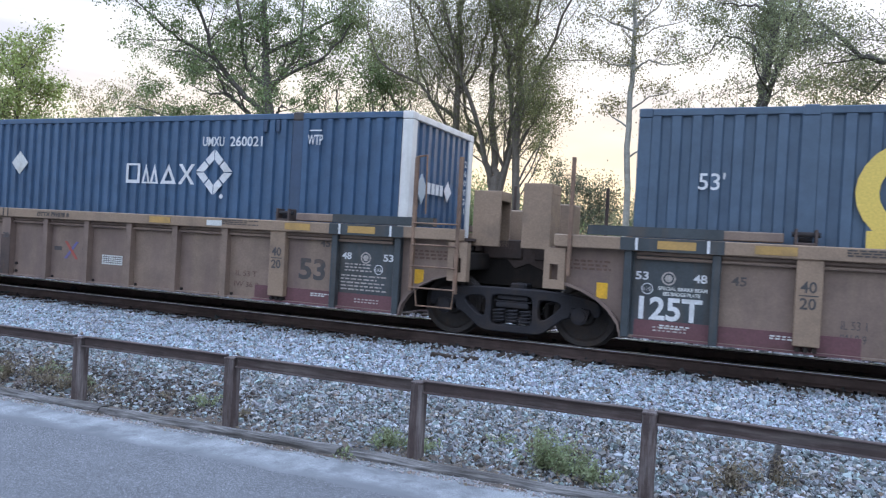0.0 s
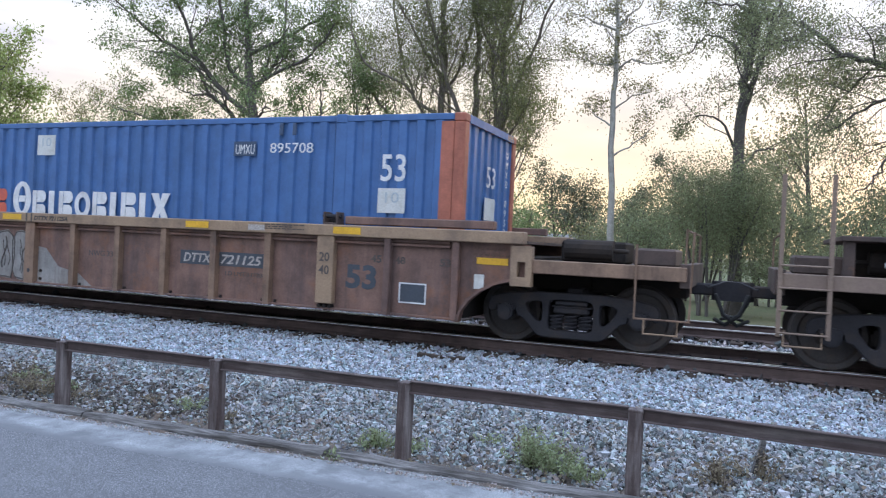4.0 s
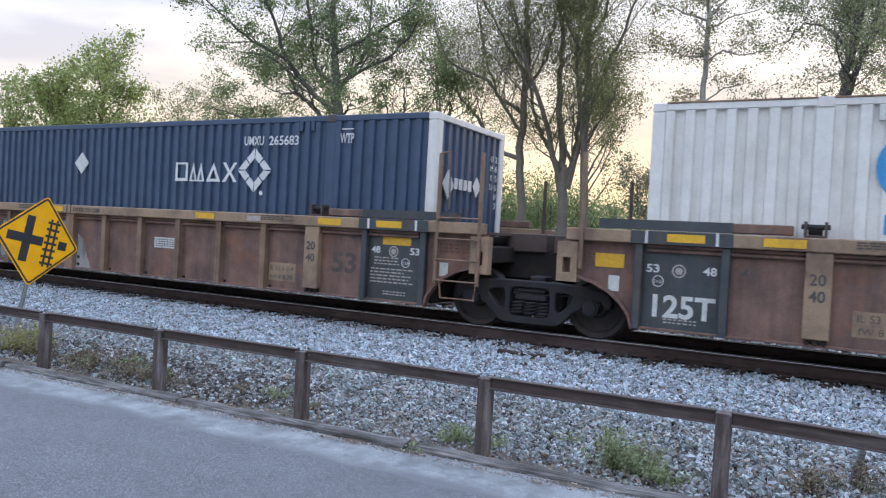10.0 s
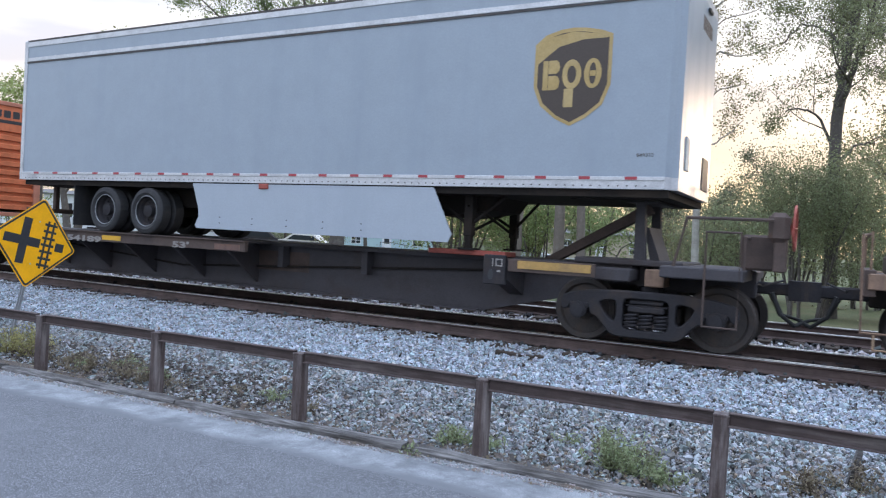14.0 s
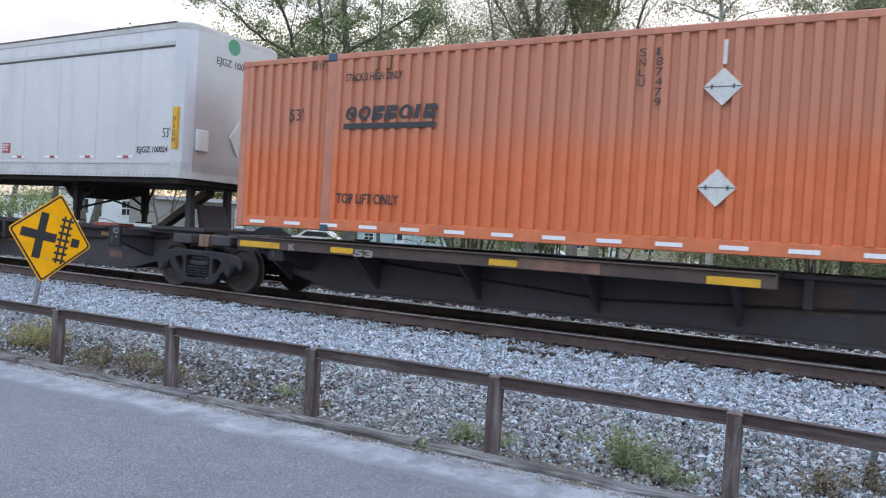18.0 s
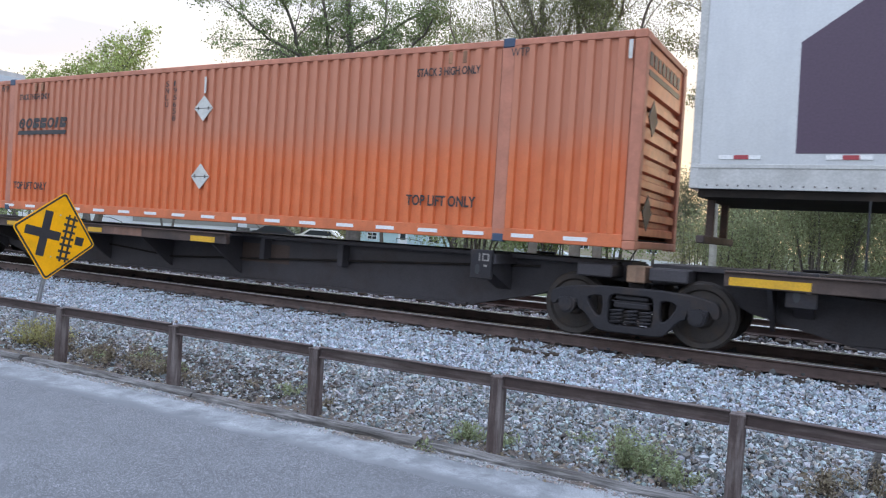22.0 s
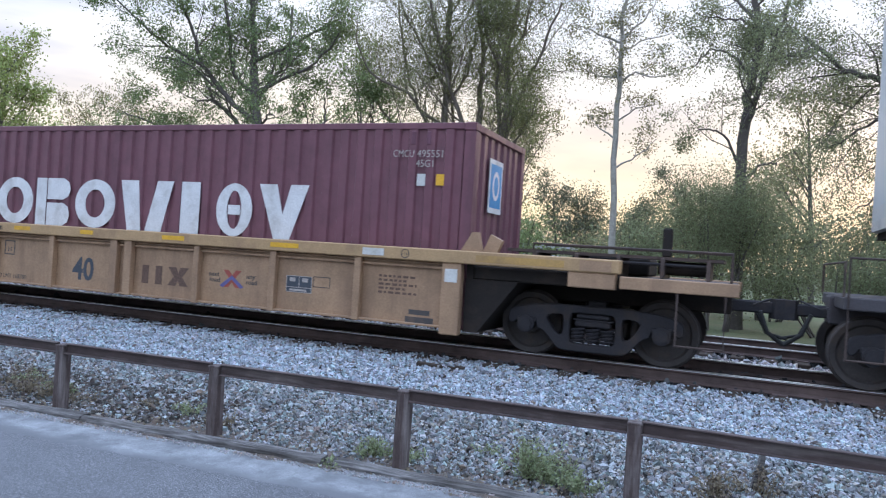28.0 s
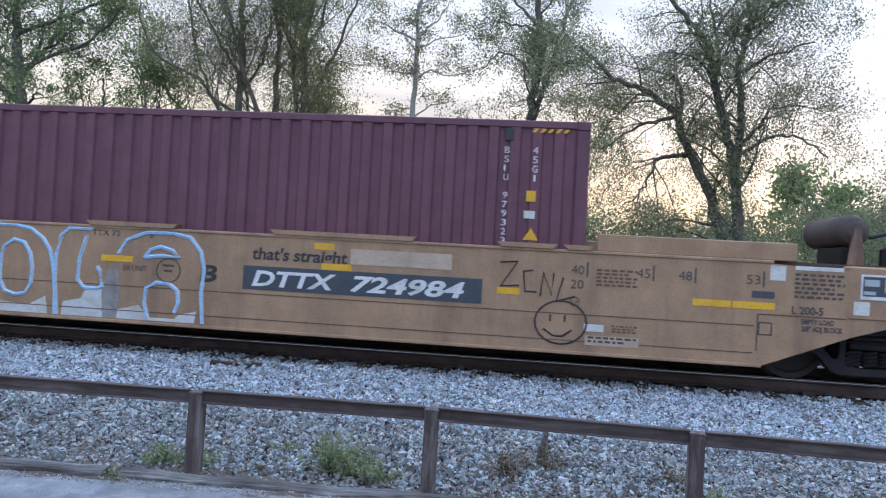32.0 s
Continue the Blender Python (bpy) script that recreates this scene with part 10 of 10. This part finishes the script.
for i, (x, y, h, n) in enumerate(((-4.6, 30.0, 4.4, 10000), (-1.8, 31.0, 4.6, 10000), (0.8, 31.0, 4.6, 12000), (4.2, 31.0, 4.6, 14000), (7.6, 30.0, 4.7, 17000), (10.8, 29.0, 5.0, 18000), (13.8, 29.5, 6.4, 12000), (17.0, 29.0, 6.6, 8000))):
    bush(x, y, 5.6, h, n, 0.095, L_DARK, 50 + i, "tangled grey-green brush behind the tracks")


def far_woods():
    """A ragged belt of woodland on the horizon."""
    rng = np.random.default_rng(77)
    n = 55000
    x = rng.uniform(-260, 160, n)
    y = rng.uniform(78, 112, n)
    top = np.array([(2.4 if a < -38 else 6.2) + 2.2 * noise.noise((a * 0.045, 0, 3)) + 1.8 * noise.noise((a * 0.17, 0, 9)) for a in x]) + (y - 78) * 0.05
    top = np.maximum(top, 0.8)
    z = -0.45 + top * rng.uniform(0, 1, n) ** 1.5
    tagged(part("far_woods", quads("far_woods", np.stack([x, y, z], 1), 0.5, rng, 0.9), L_HAZE), "belt of woodland in the distance", "woodland", kind="stuff")


far_woods()


def tuft(x, y, h, n, leaf, seed, label, w=0.25, z=-0.40):
    """A weed: thin stalks with small leaves."""
    rng = np.random.default_rng(seed)
    t = thing("weed", label, "weed", pose(x, y, z), group="weeds along the fence")
    g, c = Geo(), []
    for k in range(max(5, n // 40)):
        a, d = rng.uniform(0, 2 * math.pi), rng.uniform(0.1, 1) * w
        q = Vector((d * math.cos(a), d * math.sin(a), h * rng.uniform(0.55, 1.0) * (1 - 0.35 * d / w)))
        p = Vector((0.25 * d * math.cos(a), 0.25 * d * math.sin(a), 0))
        g.cyl(p, q, 0.004, 3, 0.0015, False)
        for i in range(40):
            c.append(p.lerp(q, float(rng.uniform(0.15, 1.0))) + Vector(rng.normal(size=3)) * 0.022)
    tagged(part("stalk", g, leaf, t), kind="stuff")
    part("foliage", quads("foliage", np.array(c), 0.034, rng, 0.45), leaf, t)


for i, (x, y, h, n, leaf, w, label) in enumerate((
    (-1.5, 5.62, 0.42, 1000, L_WEED, 0.28, "bushy green weed growing through the gravel"), (-1.25, 5.55, 0.28, 700, L_WEED, 0.22, "bushy green weed growing through the gravel"),
    (-1.05, 5.5, 0.2, 400, L_WEED, 0.2, "low green weed at the road's edge"), (-2.75, 5.45, 0.2, 500, L_WEED, 0.24, "low green weed at the road's edge"), (-2.45, 5.5, 0.14, 260, L_WEED, 0.2, "low green weed at the road's edge"),
    (-8.55, 5.55, 0.46, 1300, L_STRAW, 0.34, "yellow-green weed at the foot of a road sign"), (-8.95, 5.5, 0.4, 900, L_STRAW, 0.3, "yellow-green weed at the foot of a road sign"), (-8.1, 5.4, 0.28, 600, L_DRY, 0.3, "dry straw-coloured weed by the fence"),
    (-7.35, 5.4, 0.26, 600, L_DRY, 0.3, "dry straw-coloured weed by the fence"), (-6.4, 5.42, 0.24, 500, L_DRY, 0.26, "dry straw-coloured weed by the fence"), (-6.75, 5.5, 0.2, 400, L_DRY, 0.28, "dry straw-coloured weed by the fence"),
    (-4.3, 5.45, 0.16, 350, L_DRY, 0.24, "dry straw-coloured weed by the fence"), (-2.85, 4.99, 0.09, 260, L_WEED, 0.12, "small grass tuft on the kerb"), (-0.1, 5.9, 0.26, 600, L_DRY, 0.26, "dry reddish weed in the gravel"), (0.15, 6.15, 0.3, 500, L_DRY, 0.2, "dry reddish weed in the gravel"), (1.4, 5.6, 0.2, 400, L_WEED, 0.24, "low green weed at the road's edge"), (-9.9, 5.45, 0.3, 700, L_DRY, 0.35, "dry straw-coloured weed by the fence"), (-11.2, 5.5, 0.35, 700, L_STRAW, 0.4, "yellow-green weed by the fence"))):
    tuft(x, y, h, n, leaf, 300 + i, label, w)
r = random.Random(61)
for i in range(16):
    tuft(r.uniform(-9.0, -5.3) if i < 11 else r.uniform(-5, 2.5), r.uniform(5.45, 6.1), r.uniform(0.09, 0.17), r.choice((200, 280, 360)), L_DRY if i % 3 else L_WEED, 400 + i, "low dry weed among the stones", r.uniform(0.15, 0.3))
st = thing("stake", "short broken grey wooden stake in the gravel", "stake", pose(0.12, 6.25, -0.42, 4, 9, 20))
part("stick", Geo().prism([(-0.03, 0), (0.03, 0), (0.026, 0.33), (-0.01, 0.38)], -0.018, 0.018), M_TIMBER, st)
rng_litter = np.random.default_rng(9)
cl = np.stack([rng_litter.uniform(-14, 4, 1700), rng_litter.normal(5.17, 0.14, 1700), np.full(1700, ROAD_Z + 0.022)], 1)
cl[:, 2] = np.where(cl[:, 1] > 4.98, ROAD_Z + 0.03, ROAD_Z + 0.02)
cl[:, 1] += SKEW * (cl[:, 0] - FENCE_X)
tagged(part("leaf_litter", quads("leaf_litter", cl, 0.036, rng_litter, 0.5, 0.9), L_DRY), "scattered dry leaves along the kerb", "leaf litter", kind="stuff")
jb = thing("scrap_timber", "dark scrap of timber lying on the gravel", "scrap", pose(-3.75, 9.25, -0.25, 0, 4, 12))
part("scrap", Geo().box(-0.32, 0.32, -0.04, 0.04, -0.01, 0.06, 0.01).box(0.2, 0.34, -0.06, 0.05, 0.0, 0.08, 0.01), M_TIE, jb)


# ---- road sign ----
def road_sign():
    x, y = -9.93, 6.146
    t = thing("road_sign", "yellow diamond warning sign with black crossroad and rail symbol, leaning", "road sign", pose(x, y, -0.42, 0, 0, 91) @ pose(0, 0, 0, 0, 11.5, 0))
    c, k = 1.376, 0.646

    def outline(rad, soft):
        """A square on its corner, each corner rounded."""
        out, m = [], rad - soft * math.sqrt(2)
        for i, (u, w) in enumerate(((1, 0), (0, 1), (-1, 0), (0, -1))):
            for q in range(5):
                a = math.pi / 2 * i + math.pi / 4 * (q / 2 - 1)
                out.append((m * u + soft * math.cos(a), c + m * w + soft * math.sin(a)))
        return out

    def dia(rad, y0, y1):
        return Geo().prism(outline(rad, 0.057), y0, y1)

    part("plate", dia(k, -0.004, 0.0), M_SIGN, t)
    part("border", Geo().frame_of(outline(k - 0.022, 0.045), outline(k - 0.058, 0.03), -0.004, -0.0055), M_BLACK, t)
    part("back", dia(k - 0.002, 0.0, 0.003), M_ALU, t)
    d = -0.0045
    part("cross_upright", Geo().box(-0.23, -0.11, d - 0.002, d, c - 0.32, c + 0.32), M_BLACK, t)
    part("cross_arm", Geo().box(-0.46, 0.07, d - 0.0025, d - 0.0005, c - 0.062, c + 0.062), M_BLACK, t)
    part("stub_arm", Geo().box(0.31, 0.44, d - 0.002, d, c - 0.06, c + 0.06), M_BLACK, t)
    for u in (0.14, 0.225):
        part("rail_bar", Geo().box(u - 0.016, u + 0.016, d - 0.002, d, c - 0.34, c + 0.34), M_BLACK, t)
    for i in range(7):
        z = c - 0.29 + i * 0.096
        part("tie_bar", Geo().box(0.085, 0.28, d - 0.003, d - 0.001, z - 0.017, z + 0.017), M_BLACK, t)
    part("post", Geo().box(-0.02, 0.02, 0.004, 0.03, -0.3, c + 0.35, 0.004).box(-0.034, -0.02, 0.026, 0.034, -0.3, c + 0.35).box(0.02, 0.034, 0.026, 0.034, -0.3, c + 0.35), M_GALV, t, "grey steel channel post")
    for z in (c - 0.3, c + 0.3):
        part("bolt", Geo().cyl((0, -0.01, z), (0, 0.0, z), 0.012, 8), M_ALU, t)


M_SIGN = mat("sign_yellow", (0.97, 0.45, 0.002), 0.4, stain=(0.7, 0.36, 0.02), amount=0.2, scale=3.0, bump=0.02, vary=0.03)
road_sign()


# ---- houses and parked cars beyond the trees ----
M_SIDING = mat("house_siding_grey", (0.30, 0.29, 0.275), 0.7, vary=0.06)
M_SIDING_W = mat("house_siding_white", (0.68, 0.70, 0.72), 0.7, vary=0.05)
M_SIDING_T = mat("house_siding_tan", (0.45, 0.39, 0.30), 0.7, vary=0.06)
M_SIDING_B = mat("shed_siding_pale_blue", (0.42, 0.56, 0.60), 0.7, vary=0.06)
M_ROOF = mat("roof_shingle_grey", (0.16, 0.155, 0.15), 0.9, vary=0.2)


def house(x, y, w, d, h, wall, label, turn=0.0, windows=(0.25, 0.75), door=0.5, base=0.6, tall=2.08):
    t = thing("house", label, "house", pose(x, y, -0.47, 0, 0, turn), group="houses beyond the trees")
    part("skirting", Geo().box(-w / 2, w / 2, -d / 2, d / 2, 0, base), M_SIDING_W, t)
    body = part("wall", Geo().box(-w / 2, w / 2, -d / 2 - 0.02, d / 2 + 0.02, base, h), wall, t)
    n = int((h - base) / 0.2)
    for i in range(n):
        z = base + (h - base) * i / n
        part("siding_board", Geo().box(-w / 2, w / 2, -d / 2 - 0.045, -d / 2 - 0.02, z, z + 0.17), wall, body)
    part("roof", Geo().prism([(-d / 2 - 0.3, h), (d / 2 + 0.3, h), (d / 2 + 0.3, h + 0.08), (0, h + 0.5), (-d / 2 - 0.3, h + 0.08)], -w / 2 - 0.25, w / 2 + 0.25, "x"), M_ROOF, t)
    for u in windows:
        cx = -w / 2 + u * w
        win = part("window", Geo().box(cx - 0.5, cx + 0.5, -d / 2 - 0.09, -d / 2 - 0.04, h * 0.42, h * 0.82, 0.01), M_SIDING_W, t)
        for a, b in ((-0.42, -0.03), (0.03, 0.42)):
            for p, q in ((0.45, 0.6), (0.63, 0.79)):
                part("pane", Geo().box(cx + a, cx + b, -d / 2 - 0.1, -d / 2 - 0.09, h * p, h * q), glass(), win)
    cx = -w / 2 + door * w
    dr = part("door", Geo().box(cx - 0.45, cx + 0.45, -d / 2 - 0.09, -d / 2 - 0.04, base + 0.02, base + tall, 0.01), M_SIDING_W, t)
    part("door_light", Geo().box(cx - 0.25, cx + 0.25, -d / 2 - 0.1, -d / 2 - 0.09, base + 0.52 * tall, base + 0.91 * tall), glass(), dr)
    for i in range(4):
        part("step", Geo().box(cx - 0.6 + 0.3 * i, cx + 0.7 + 0.3 * i, -d / 2 - 1.2, -d / 2 - 0.1, 0.0, base - base / 4 * i), M_TIMBER, t)
    part("stair_rail", Geo().tube([(cx - 0.6, -d / 2 - 1.2, base), (cx - 0.6, -d / 2 - 1.2, base + 0.9), (cx + 0.7, -d / 2 - 1.2, base + 0.9), (cx + 1.8, -d / 2 - 1.2, base * 0.25 + 0.8), (cx + 1.8, -d / 2 - 1.2, 0)], 0.04, 6), M_TIMBER, t)


house(-61.4, 56.05, 13.3, 4.3, 3.55, M_SIDING, "long grey mobile home with white trim and steps", windows=(0.436,), door=0.805, turn=47.6, base=1.05)
house(-68.3, 49.2, 7.0, 5.0, 4.0, M_SIDING_W, "white house beside a grey mobile home", windows=(0.3, 0.86), turn=53, base=0.4)
house(-92.0, 60.0, 12.0, 7.0, 3.4, M_SIDING_W, "white house beyond the trees")
house(-40.4, 63.0, 10.0, 4.0, 1.75, M_SIDING_B, "low pale blue shed beyond the trees", windows=(0.2, 0.8), turn=32, base=0.1, tall=1.5)
house(-18.5, 66.0, 12.0, 6.0, 2.7, M_SIDING_T, "tan house half hidden by trees")


def utility_pole(x, y, h):
    """A plain wooden pole with one cross arm."""
    t = thing("utility_pole", "dark wooden utility pole beyond the tracks", "utility pole", pose(x, y, -0.47), group="poles beyond the tracks")
    part("pole", Geo().cyl((0, 0, -0.3), (0, 0, h), 0.14, 10, 0.10), M_TIE, t)
    part("cross_arm", Geo().box(-0.9, 0.9, -0.06, 0.06, h - 0.7, h - 0.58, 0.01), M_TIE, t)


utility_pole(-45.9, 54.0, 7.4)
utility_pole(-46.4, 56.5, 7.2)


def parked_car(x, y, paint, label, turn=0.0):
    t = thing("parked_car", label, "car", pose(x, y, -0.47, 0, 0, turn), group="cars parked by the houses")
    prof = [(-2.2, 0.35), (2.2, 0.35), (2.25, 0.7), (1.4, 0.92), (0.75, 1.42), (-1.0, 1.45), (-1.75, 1.0), (-2.2, 0.92)]
    part("body", Geo().prism(prof, -0.85, 0.85), paint, t)
    for s in (-1, 1):
        part("side_window", Geo().prism([(-1.45, 0.98), (1.15, 0.96), (0.68, 1.34), (-0.95, 1.36)], s * 0.85, s * 0.865), glass(), t)
        for q in (-1.35, 1.4):
            w = part("wheel", Geo().cyl((q, s * 0.7, 0.33), (q, s * 0.88, 0.33), 0.33, 18), M_RUBBER, t)
            part("hubcap", Geo().cyl((q, s * 0.88, 0.33), (q, s * 0.895, 0.33), 0.2, 12), M_ALU, w)


parked_car(-38.0, 47.5, M_CWHITE, "white car parked under a small tree", 20)
parked_car(-47.6, 52.5, M_TRUCK, "dark car parked beside a mobile home", 35)
parked_car(-22.0, 55.0, M_TRAILER_W, "pale car parked near a tan house", 4)


def motions():
    for ob, s in MOVING:
        walk(ob, [(t, pose(s + run(t), TRACK_Y, 0)) for t in range(33)])
    for ob, dx, r in ROLLING:
        walk(ob, [(k / 10, pose(dx, 0, r, 0, math.degrees(run(k / 10) / r) % 360, 0)) for k in range(321)])


motions()
